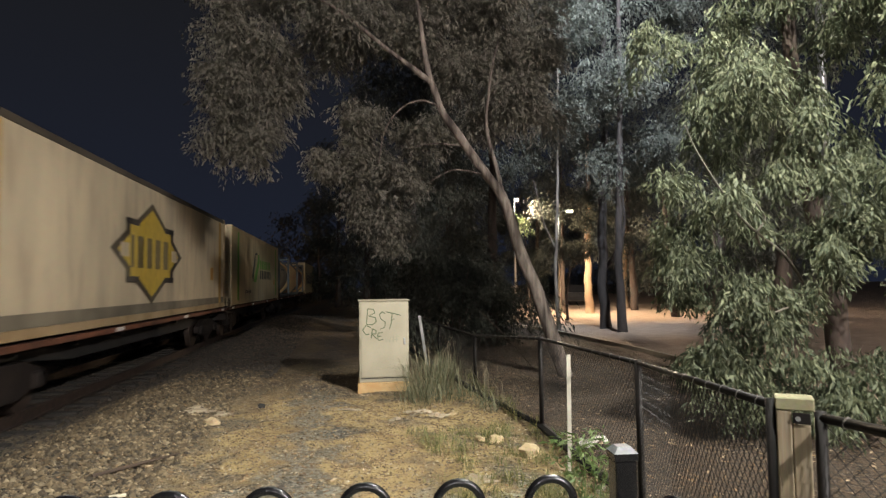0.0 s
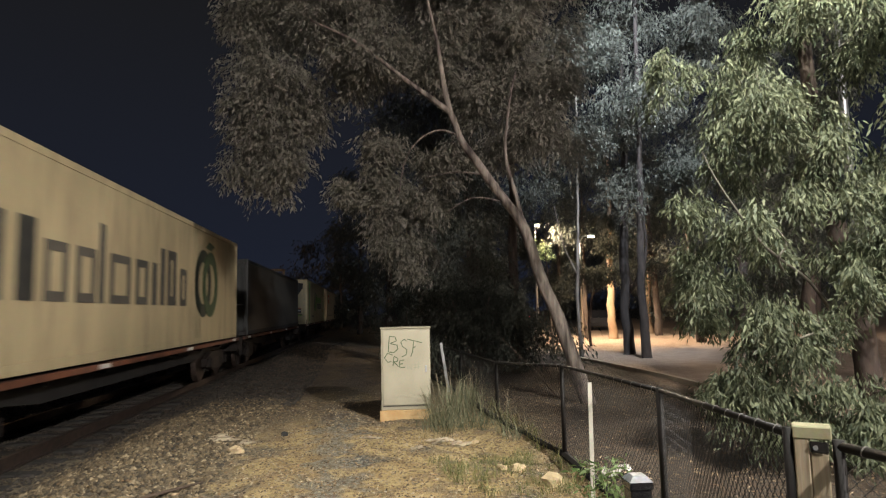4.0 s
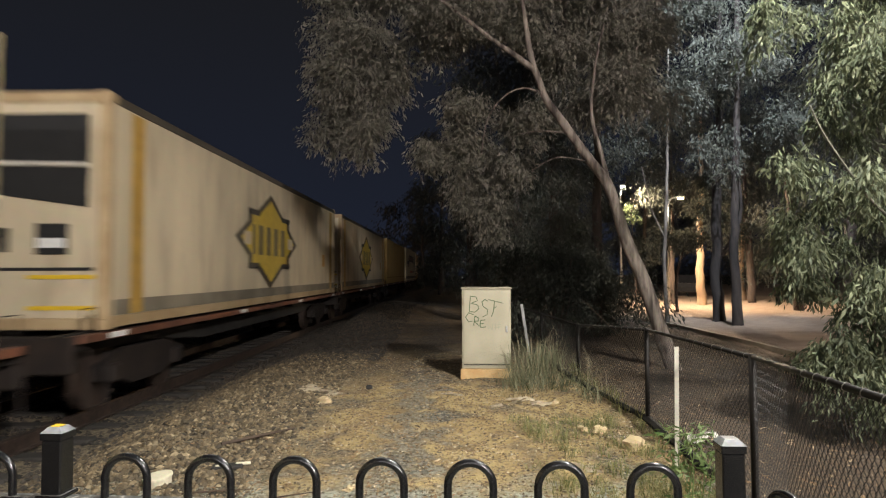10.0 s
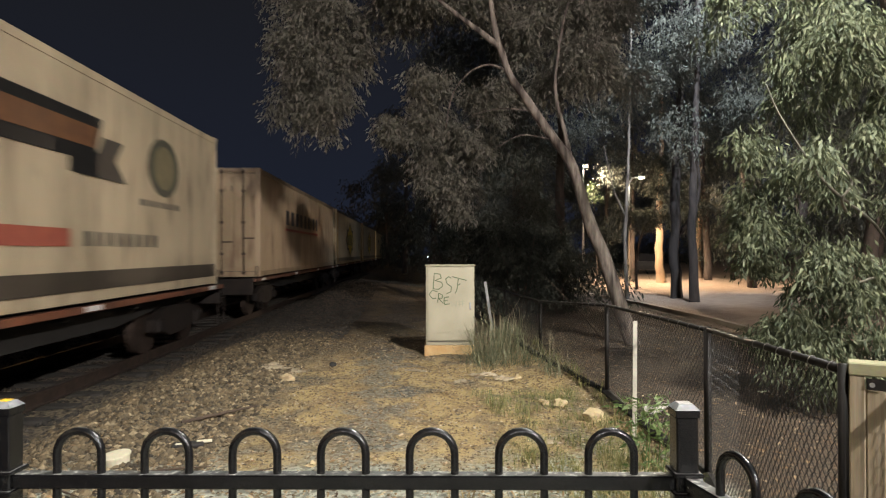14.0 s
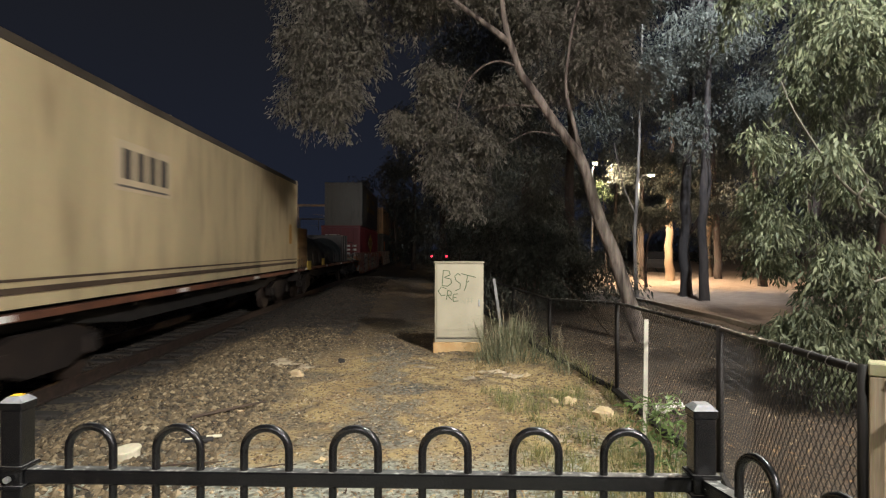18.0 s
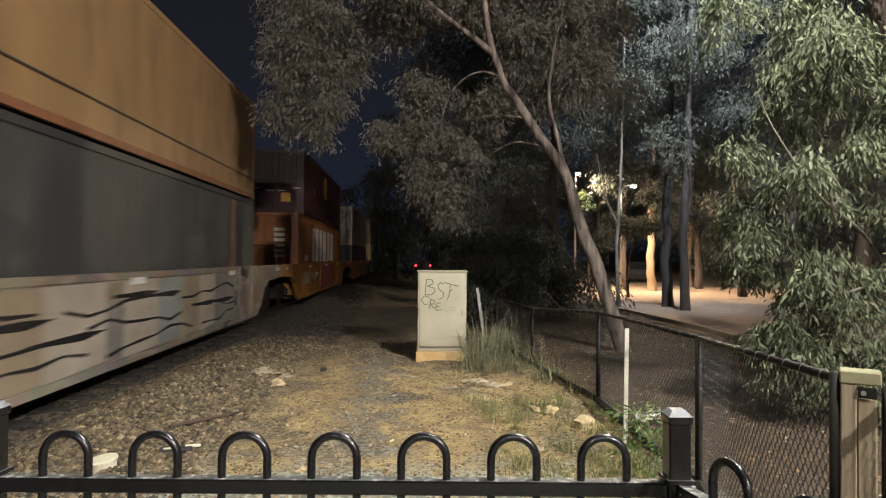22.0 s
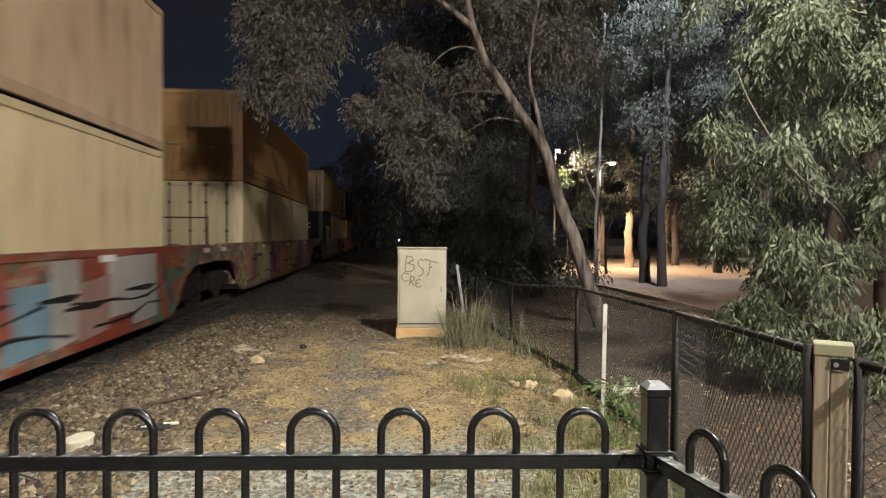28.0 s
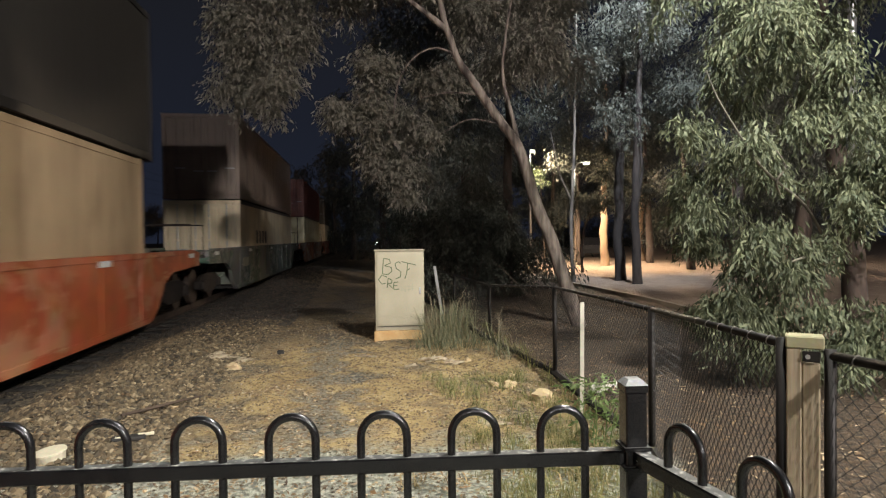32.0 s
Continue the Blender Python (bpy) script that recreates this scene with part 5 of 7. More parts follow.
        part("dark_intake", Mesh().prism([(-0.95, 1.95), (-0.95, H - 0.25), (0.95, H - 0.25), (0.95, 2.35), (0.5, 1.75), (-0.8, 1.75)], "y", 0.012, 0.03), mat("dark_grille", (0.02, 0.02, 0.02)), u)
        part("control_box", Mesh().box(0.45, 0.85, 0.005, 0.03, 0.75, 1.0), mat("dark_grille", (0, 0, 0)), u)
        part("display", Mesh().box(0.48, 0.82, -0.002, 0.004, 0.86, 0.92), WHITE_TAPE, u)
        part("red_mark", Mesh().box(0.45, 0.85, 0.02, 0.029, 1.02, 1.07), LOGOR, u)
        part("stripe", Mesh().box(-1.05, 0.9, 0.02, 0.029, 0.62, 0.68), INKB, u)
        part("stripe", Mesh().box(-1.05, 0.9, 0.02, 0.029, 0.54, 0.60), LOGOG, u)
        for k in range(6):
            part("rung", Mesh().tube([(0.98, 0.0, 0.5 + k * 0.36), (1.1, 0.0, 0.5 + k * 0.36)], 0.012, 5), ZINC, u)
    c.matrix_world = pose(TX, y0, RAIL_Z + z0)
    MOVERS.append((c, y0, RAIL_Z + z0))
    return c


def bogie_parts(w, y):
    b = part("bogie", Mesh().box(-0.5, 0.5, y - 0.22, y + 0.22, 0.42, 0.72, 0.03), RUST, w, "rusty two-axle bogie")
    for sx in (-1, 1):
        x = sx * 0.98
        prof = [(y - 1.15, 0.60), (y - 1.15, 0.40), (y - 0.72, 0.36), (y - 0.42, 0.26), (y + 0.42, 0.26), (y + 0.72, 0.36), (y + 1.15, 0.40), (y + 1.15, 0.60), (y + 0.55, 0.76), (y - 0.55, 0.76)]
        part("side_frame", Mesh().prism(prof, "x", x - 0.06, x + 0.06), RUST, b)
        for k in (-0.2, 0.0, 0.2):
            part("spring", Mesh().tube([(x, y + k, 0.30), (x, y + k, 0.60)], 0.07, 8), RUST, b)
        for dy in (-0.9, 0.9):
            part("wheel", Mesh().tube([(sx * 0.69, y + dy, 0.46), (sx * 0.82, y + dy, 0.46)], 0.46, 24), RAILM, b)
            part("axle_box", Mesh().box(x - 0.12, x + 0.14, y + dy - 0.13, y + dy + 0.13, 0.36, 0.60, 0.03), RUST, b)


def flat_wagon(y0, L, label, sill=SILL):
    """A skeletal container flat: deck at DECK over the rail, from y0 on."""
    w = thing("flat_wagon", label, "wagon", group="wagons of the train")
    for sx in (-1, 1):
        x = sx * (HALF - 0.06)
        xs = sx * (HALF - 0.34)
        part("side_sill", Mesh().prism([(0.05, DECK - 0.26), (0.05, DECK - 0.03), (L - 0.05, DECK - 0.03), (L - 0.05, DECK - 0.26), (L - 2.4, DECK - 0.28), (L - 4.2, DECK - 0.46), (4.2, DECK - 0.46), (2.4, DECK - 0.28)], "x", xs - 0.04, xs + 0.04), DARK, w)
        part("sill_flange", Mesh().box(x - 0.075, x + 0.075, 0.05, L - 0.05, DECK - 0.115, DECK - 0.028, 0.005), sill, w)
        for k in range(max(3, int(L / 3.4))):
            yy = 0.6 + k * (L - 1.6) / max(2, int(L / 3.4) - 1)
            part("reflector", Mesh().box(sx * (HALF + 0.018), sx * (HALF + 0.024), yy, yy + 0.42, DECK - 0.10, DECK - 0.03) if sx > 0 else Mesh().box(sx * (HALF + 0.024), sx * (HALF + 0.018), yy, yy + 0.42, DECK - 0.10, DECK - 0.03), WHITE_TAPE, w, "white reflective strip")
    part("centre_sill", Mesh().box(-0.22, 0.22, 0.02, L - 0.02, DECK - 0.55, DECK - 0.10, 0.01), DARK, w)
    for k in range(int(L / 1.8) + 1):
        yy = 0.08 + k * (L - 0.26) / int(L / 1.8)
        part("cross_bearer", Mesh().box(-HALF + 0.1, HALF - 0.1, yy, yy + 0.1, DECK - 0.2, DECK - 0.04), DARK, w)
    for yy, s in ((0.0, -1), (L, 1)):
        part("headstock", Mesh().box(-HALF + 0.05, HALF - 0.05, yy - 0.05, yy + 0.05, DECK - 0.45, DECK - 0.03, 0.01), RUST, w)
        part("coupler", Mesh().box(-0.12, 0.12, min(yy, yy + s * 0.36), max(yy, yy + s * 0.36), DECK - 0.62, DECK - 0.36, 0.03), RUST, w)
        part("step", Mesh().tube([(HALF - 0.1, yy - s * 0.12, DECK - 0.15), (HALF + 0.04, yy - s * 0.12, DECK - 0.20), (HALF + 0.04, yy - s * 0.12, DECK - 0.85), (HALF + 0.04, yy - s * 0.5, DECK - 0.85), (HALF + 0.04, yy - s * 0.5, DECK - 0.25)], 0.013, 6), RUST, w, "bent steel shunter's step")
        part("handrail", Mesh().tube([(HALF - 0.02, yy - s * 0.1, DECK - 0.1), (HALF - 0.02, yy - s * 0.1, DECK + 0.28), (HALF - 0.02, yy - s * 0.35, DECK + 0.28), (HALF - 0.02, yy - s * 0.35, DECK - 0.1)], 0.011, 6), RUST, w)
    bogie_parts(w, 2.0)
    bogie_parts(w, L - 2.0)
    part("brake_cylinder", Mesh().tube([(0.6, L * 0.45, 0.72), (0.6, L * 0.45 + 0.7, 0.72)], 0.16, 12), DARK, w)
    w.matrix_world = pose(TX, y0, RAIL_Z)
    MOVERS.append((w, y0, RAIL_Z))
    return w


def well_wagon(y0, material, e0, e1, label, L=L48 + 0.3):
    """A well wagon whose floor hangs low between its bogies; y0 is where the well begins."""
    w = thing("well_wagon", label, "wagon", group="wagons of the train")
    top, low = 1.46, 0.14
    prof = [(-e0, 1.08), (-e0, top - 0.05), (-e0 + 0.5, top), (L + e1 - 0.5, top), (L + e1, top - 0.05), (L + e1, 1.08), (L + 1.5, 1.02), (L + 0.9, 0.80), (L + 0.5, 0.36), (L + 0.1, low), (-0.1, low), (-0.5, 0.36), (-0.9, 0.80), (-1.5, 1.02)]
    for sx in (-1, 1):
        x = sx * (HALF + 0.02)
        s = part("side_plate", Mesh().prism(prof, "x", x - 0.05, x + 0.05), material, w, "steel well side with sprayed paint")
        part("top_chord", Mesh().box(x - 0.075, x + 0.075, -e0 + 0.5, L + e1 - 0.5, top - 0.09, top + 0.012, 0.006), material, s)
        part("bottom_chord", Mesh().box(x - 0.07, x + 0.07, 0.1, L - 0.1, low - 0.02, low + 0.09, 0.006), material, s)
        for k in range(9):
            yy = 0.5 + k * (L - 1.0) / 8
            part("stiffener", Mesh().box(x - 0.062, x + 0.062, yy - 0.03, yy + 0.03, low + 0.09, top - 0.09), material, s)
        for k in range(5):
            yy = -e0 + 0.55 + k * (L + e0 + e1 - 1.6) / 4
            a, b = sorted((sx * (HALF + 0.096), sx * (HALF + 0.102)))
            part("reflector", Mesh().box(a, b, yy, yy + 0.48, top - 0.17, top - 0.07), WHITE_TAPE, s, "white reflective strip")
        a, b = sorted((sx * (HALF + 0.072), sx * (HALF + 0.078)))
        part("data_panel", Mesh().box(a, b, 1.0, 2.1, 0.80, 1.10), mat("worn_data_panel", (0.48, 0.43, 0.31), (0.33, 0.29, 0.20), 0.7, 0, 2), s, "worn pale data panel")
    for ya, yb in ((-e0, -0.35), (L + 0.35, L + e1)):
        part("end_platform", Mesh().box(-HALF, HALF, ya, yb, 1.10, 1.24, 0.01), material, w)
        part("draft_sill", Mesh().box(-0.3, 0.3, ya, yb, 0.78, 1.10, 0.01), DARK, w)
        part("bulkhead", Mesh().box(-HALF + 0.05, HALF - 0.05, (yb if ya < 0 else ya) - 0.05, (yb if ya < 0 else ya) + 0.05, 0.30, 1.40), material, w)
    part("floor", Mesh().box(-HALF + 0.04, HALF - 0.04, -0.2, L + 0.2, low + 0.02, low + 0.12), DARK, w)
    for yy, s in ((-e0, -1), (L + e1, 1)):
        part("coupler", Mesh().box(-0.12, 0.12, min(yy, yy + s * 0.4), max(yy, yy + s * 0.4), 0.80, 1.05, 0.03), RUST, w)
        for x in (-0.55, 0.55):
            part("buffer_disc", Mesh().tube([(x, yy, 1.16), (x, yy + s * 0.10, 1.16)], 0.19, 14), YEW, w)
        part("handrail", Mesh().tube([(HALF - 0.1, yy - s * 0.1, 1.3), (HALF - 0.1, yy - s * 0.1, 2.1), (-HALF + 0.1, yy - s * 0.1, 2.1), (-HALF + 0.1, yy - s * 0.1, 1.3)], 0.018, 6), RUST, w)
    bogie_parts(w, -max(e0 - 1.2, 1.7) if e0 > 2.4 else -1.75)
    bogie_parts(w, L + (max(e1 - 1.2, 1.7) if e1 > 2.4 else 1.75))
    w.matrix_world = pose(TX, y0, RAIL_Z)
    MOVERS.append((w, y0, RAIL_Z))
    return w


def spray_blocks(w, y0, y1, colours, seed, lines=3):
    """Broad slanted blocks of sprayed paint along a well side, cut by a few dark lines."""
    rng = random.Random(seed)
    x = HALF + 0.0705
    y, k = y0, 0
    while y < y1 - 0.4:
        ln = rng.uniform(0.7, 1.5)
        c = colours[k % len(colours)] if len(colours) < 5 or k % 3 else colours[rng.randrange(len(colours) - 1)]
        m = mat("sprayed_paint_%d_%d" % (seed, k % len(colours)), c, tuple(v * 0.75 for v in c), 0.6, 0, 1.2, 0.1, 30)
        z0, z1 = rng.choice((0.24, 0.24, 0.45)), rng.choice((1.36, 1.36, 1.1))
        s = rng.uniform(-0.12, 0.12)
        part("sprayed_block", Mesh().prism([(y, z0), (y + ln, z0 + rng.uniform(0, 0.1)), (min(y + ln + s, y1 + 0.1), z1), (y + s * 0.5, z1 - rng.uniform(0, 0.08))], "x", x, x + 0.012 + 0.001 * (k % 3)), m, w, "block of sprayed paint")
        if k % 3:
            zz = rng.uniform(0.6, 1.15)
            part("sprayed_line", Mesh().prism([(y - 0.3, zz), (y + ln * 0.6, zz - 0.05), (y + ln, zz + 0.03), (y + ln * 0.6, zz + 0.06), (y - 0.3, zz + 0.04)], "x", x, x + 0.017), INKB, w, "dark sprayed line")
        y += ln * rng.uniform(0.8, 1.0)
        k += 1
    for q in range(lines):
        z, a = 0.45 + q * 0.3, rng.uniform(0, 6)
        top = [(y0 + (y1 - y0) * i / 22, z + 0.07 * math.sin(i * 0.9 + a) + 0.04 * math.sin(i * 2.1 + a)) for i in range(23)]
        low = [(p, r - 0.02 - 0.035 * abs(math.sin(i * 1.3 + a))) for i, (p, r) in enumerate(top)]
        for i in range(22):
            if (i + q) % 7 != 3:
                part("sprayed_line", Mesh().prism([top[i], top[i + 1], low[i + 1], low[i]], "x", x, x + 0.0165), INKB, w, "dark sprayed line")


def star_logo(c, y, z, s=1.0, k=2.3):
    """A yellow eight-pointed badge with a dark outline and a row of dark bars."""
    s2 = s * k
    half = [(0, 1.04), (0.44, 0.58), (0.66, 0.58), (0.66, 0.36), (1.0, 0), (0.66, -0.36), (0.66, -0.58), (0.44, -0.58)]
    rim = half + [(-a, -b) for a, b in half]
    poly(c, "badge_outline", [(y + a * s2, z + b * s) for a, b in rim], mat("grey_brown_outline", (0.085, 0.07, 0.05), None, 0.5), "dark badge outline")
    poly(c, "badge", [(y + a * 0.86 * s2, z + b * 0.87 * s) for a, b in rim], LOGOY, "yellow pointed badge", x=HALF + 0.007)
    for sx in (-1, 1):
        plate(c, "badge_wing", y + sx * 0.70 * s2 - 0.09 * s2, y + sx * 0.70 * s2 + 0.09 * s2, z - 0.13 * s, z + 0.13 * s, WHITE, x=HALF + 0.014)
        for dz in (-0.55, 0.55):
            plate(c, "badge_tab", y + sx * 0.52 * s2 - 0.15 * s2, y + sx * 0.52 * s2 + 0.15 * s2, z + dz * s - 0.06, z + dz * s + 0.06, INKB, x=HALF + 0.014)
    bars(c, "letter_bar", y - 0.58 * s2, z - 0.32 * s, 0.62 * s, [v * s2 for v in (0.10, 0.20, 0.18, 0.20, 0.20)], 0.05 * s2, mat("olive_letter_paint", (0.16, 0.13, 0.05), None, 0.5), x=HALF + 0.014)


def chevron_logo(c, y, z):
    q = 2.2
    poly(c, "logo_dark", [(y + a * q, z + b) for a, b in ((0, -0.35), (0.12, -0.60), (0.42, 0.35), (0.42, 0.60), (0.72, 0.62), (0.62, 0.74), (0.35, 0.66))], INKG, "dark slanted logo bar")
    poly(c, "logo_green", [(y + a * q, z + b) for a, b in ((0.18, -0.60), (0.50, -0.62), (0.98, 0.32), (0.92, 0.70), (0.75, 0.62), (0.72, 0.35))], LOGOG, "green slanted logo bar", x=HALF + 0.007)
    bars(c, "letter_bar", y + 2.35, z + 0.02, 0.40, [0.45, 0.45, 0.15, 0.55, 0.45, 0.45, 0.45], 0.13, LOGOG)
    bars(c, "letter_bar", y + 2.35, z - 0.46, 0.40, [0.45, 0.48, 0.45, 0.45, 0.42, 0.45, 0.42], 0.13, INKG)


def white_badged(y0):
    c = container(y0, DECK, WHITE, style="reefer", end="reefer", label="white refrigerated container with a yellow star badge", frame_mat=mat("tan_frame_paint", (0.50, 0.38, 0.22), (0.36, 0.25, 0.13), 0.6, 0, 2))
    for y in (0.55, L48 - 0.95):
        plate(c, "yellow_stripe", y, y + 0.32, 0.17, 2.78, mat("dull_yellow_stripe", (0.55, 0.34, 0.08), None, 0.5), "dull yellow end stripe", t=0.004)
    star_logo(c, 6.8, 1.42, 1.03)
    plate(c, "grimy_band", 0.15, L48 - 0.15, 0.165, 0.36, mat("grimy_grey_band", (0.26, 0.23, 0.17), (0.16, 0.14, 0.10), 0.6, 0, 1.5), "grimy grey lower band", t=0.002)
    plate(c, "small_panel", 12.5, 12.85, 0.9, 1.28, OCHRE, "small yellow panel")
    return c


def green_striped(y0):
    c = container(y0, DECK, CREAM, style="reefer", end="panel", label="cream refrigerated container with bright green end stripes")
    for y in (1.2, L48 - 1.5):
        plate(c, "green_stripe", y, y + 0.36, 0.17, 2.78, LOGOG, "bright green stripe", t=0.004)
    chevron_logo(c, 4.8, 1.50)
    plate(c, "small_sign", 12.4, 12.8, 0.75, 1.05, OCHRE, "small yellow panel")
    bars(c, "small_letters", 3.0, 0.42, 0.12, [0.2] * 6, 0.06, INKG)
    return c


def build_flats():
    for y in (7.7, 23.6, 60.8, 77.2, 97.1, 114.8, 130.8, 147.3, 163.3, 179.4, 196.2, 214.5, 230.2, 246.1, 262.4):
        flat_wagon(y - 0.55, L48 + 1.0, "rusty flat wagon carrying one long container")
    flat_wagon(39.0, 20.2, "long flat wagon carrying two tank containers")
    for y in (7.7, 147.3, 163.3, 230.2, 246.1):
        white_badged(y)
    for y in (23.6, 97.1, 130.8):
        green_striped(y)
    # long cream container with large grey letter bars and a green ring badge
    c = container(60.8, DECK, CREAM, style="reefer", end="reefer", label="cream refrigerated container with large dark letter bars")
    for y, h, ws in ((1.6, 1.05, [0.55, 0.55]), (2.95, 0.82, [0.75, 0.75]), (4.65, 1.25, [0.2]), (5.0, 0.82, [1.0, 0.7, 0.35]), (7.5, 1.15, [0.25, 0.65]), (8.75, 0.82, [0.55])):
        bars(c, "letter_bar", y, 0.92, h, ws, 0.14, INKG)
    for k, (dy, m2) in enumerate(((0.0, LOGOD), (0.55, mat("olive_green_logo_paint", (0.06, 0.11, 0.045), None, 0.5)))):
        ring = Mesh()
        n = 26
        vs, fs = [], []
        for i in range(n):
            a = 2 * math.pi * i / n
            for r, x in ((1.0, 0), (0.62, 0), (1.0, 0.006), (0.62, 0.006)):
                vs.append((HALF + 0.002 + x + k * 0.007, 10.7 + dy * 1.2 + 0.75 * r * math.cos(a), 1.50 + 0.85 * r * math.sin(a)))
        for i in range(n):
            a, b = i * 4, (i + 1) % n * 4
            fs += [(a, b, b + 1, a + 1), (a + 2, a + 3, b + 3, b + 2), (a, a + 2, b + 2, b), (a + 1, b + 1, b + 3, a + 3)]
        part("ring_badge", ring.add(vs, fs), m2, c, "green ring badge")
    poly(c, "leaf_badge", [(10.9, 2.42), (11.2, 2.60), (11.8, 2.52), (11.4, 2.38)], MATS["olive_green_logo_paint"])
    # charcoal
    c = container(77.2, DECK, CHAR, H=2.60, label="charcoal corrugated container with a pale mark on its end")
    end_plate(c, "pale_strip", -0.05, 0.0, 0.9, 2.1, LOGOW, y=-0.012)
    # cream with a red badge
    c = container(114.8, DECK, WHITE, style="reefer", end="doors", label="off-white smooth container with a red badge")
    poly(c, "red_badge", [(1.6, 1.75), (1.6, 2.45), (3.3, 2.45), (3.5, 2.3), (3.5, 1.6), (2.1, 1.6)], mat("orange_red_badge", (0.62, 0.16, 0.045), (0.5, 0.12, 0.04), 0.5), "orange-red badge")
    bars(c, "badge_bar", 2.0, 1.95, 0.28, [0.32, 0.32, 0.32], 0.1, LOGOW, x=HALF + 0.007)
    plate(c, "seam", 0.9, 0.94, 0.17, 2.78, DULL)
    plate(c, "lower_line", 0.2, L48 - 0.2, 0.44, 0.48, DULL, "thin dark line")
    end_plate(c, "red_badge", -0.75, -0.2, 2.0, 2.5, LOGOR, "red badge", y=0.0)
    end_plate(c, "small_panel", 0.3, 0.7, 0.7, 1.0, BROWNB, y=0.0)
    # yellow
    c = container(179.4, DECK, YELLOW, style="reefer", end="doors", label="weathered yellow smooth container")
    bars(c, "letter_bar", L48 - 2.0, 2.25, 0.34, [0.25, 0.25, 0.25, 0.25], 0.1, mat("faded_yellow_print", (0.38, 0.225, 0.075), (0.46, 0.28, 0.09), 0.5))
    plate(c, "worn_panel", L48 - 2.0, L48 - 1.6, 0.8, 1.1, MATS["faded_yellow_print"])
    plate(c, "lower_line", 0.2, L48 - 0.2, 0.40, 0.45, mat("ochre_line", (0.36, 0.22, 0.08)), "darker ochre line")
    # white with brown ribbons
    c = container(196.2, DECK, STREAKY, H=3.05, style="reefer", end="grille", label="white refrigerated container with brown ribbon logos")
    plate(c, "cross", 1.5, 4.0, 1.55, 1.85, INKG, "dark cross")
    plate(c, "cross", 2.4, 3.1, 1.30, 2.10, INKG, x=HALF + 0.007)
    poly(c, "ribbon", [(4.0, 1.82), (4.0, 2.45), (9.85, 2.43), (9.7, 1.98), (9.4, 1.84)], INKB, "black-edged brown ribbon")
    poly(c, "ribbon_face", [(4.0, 1.97), (4.0, 2.30), (9.75, 2.29), (9.62, 2.02)], BROWNB, x=HALF + 0.007)
    poly(c, "ribbon_tail", [(9.07, 1.65), (9.07, 1.84), (9.75, 1.98), (9.9, 2.2), (10.45, 2.2), (10.2, 1.92), (10.53, 1.64)], INKB, "dark ribbon tail", x=HALF + 0.003)
    plate(c, "red_panel", 5.0, 9.07, 0.73, 0.95, mat("faded_red_panel", (0.46, 0.13, 0.08), (0.36, 0.10, 0.07), 0.6), "faded red text panel")
    bars(c, "letter_bar", 9.4, 0.74, 0.19, [0.2] * 8, 0.09, INKG)
    poly(c, "oval_badge", [(11.9 + 0.62 * math.cos(a), 2.05 + 0.48 * math.sin(a)) for a in [k * 0.3491 for k in range(18)]], LOGOD, "dark green oval badge")
    poly(c, "oval_face", [(11.9 + 0.42 * math.cos(a), 2.05 + 0.36 * math.sin(a)) for a in [k * 0.3491 for k in range(18)]], mat("olive_badge_face", (0.17, 0.15, 0.075), (0.12, 0.11, 0.06), 0.5), "olive badge face", x=HALF + 0.007)
    bars(c, "small_letters", 11.0, 1.38, 0.10, [0.2] * 6, 0.07, INKG)
    plate(c, "grey_band", 0.15, L48 - 0.15, 0.17, 0.42, DULL, "grey lower band", t=0.003)
    # cream corrugated with letter bars and a red line
    c = container(214.5, DECK, PTAN, end="doors", label="cream corrugated container with dark letter bars over a red line")
    letter_line(c, 3.2, 1.55)
    bars_end(c)
    c = container(262.4, DECK, CREAM, H=2.86, style="reefer", end="reefer", label="plain cream container with a small dark badge")
    plate(c, "badge_panel", 2.6, 4.4, 1.45, 2.15, WHITE, "white badge panel")
    bars(c, "letter_bar", 2.75, 1.62, 0.42, [0.36, 0.34, 0.34, 0.34], 0.06, INKB, x=HALF + 0.007)
    plate(c, "thin_line", 2.65, 4.3, 1.50, 1.53, INKG, x=HALF + 0.007)
    plate(c, "small_panel", L48 - 1.2, L48 - 0.9, 0.8, 1.4, OCHRE)
    plate(c, "grey_band", 0.15, L48 - 0.15, 0.17, 0.24, GRIMEY, "grimy lower band", t=0.003)
    plate(c, "grey_band", 0.15, L48 - 0.15, 0.30, 0.33, GRIMEY, "thin grimy line", t=0.003)


def letter_line(c, y, z, h=0.46):
    bars(c, "letter_bar", y, z, h, [0.66, 0.66, 0.62, 0.60, 0.66, 0.50, 0.18, 0.66, 0.55], 0.17, INKB, x=HALF)
    plate(c, "red_line", y, y + 6.4, z - 0.20, z - 0.12, LOGOR, "thin red line")


def bars_end(c):
    for k in range(5):
        end_plate(c, "letter_bar", -0.9 + k * 0.3, -0.7 + k * 0.3, 2.3, 2.45, INKG, y=0.016)


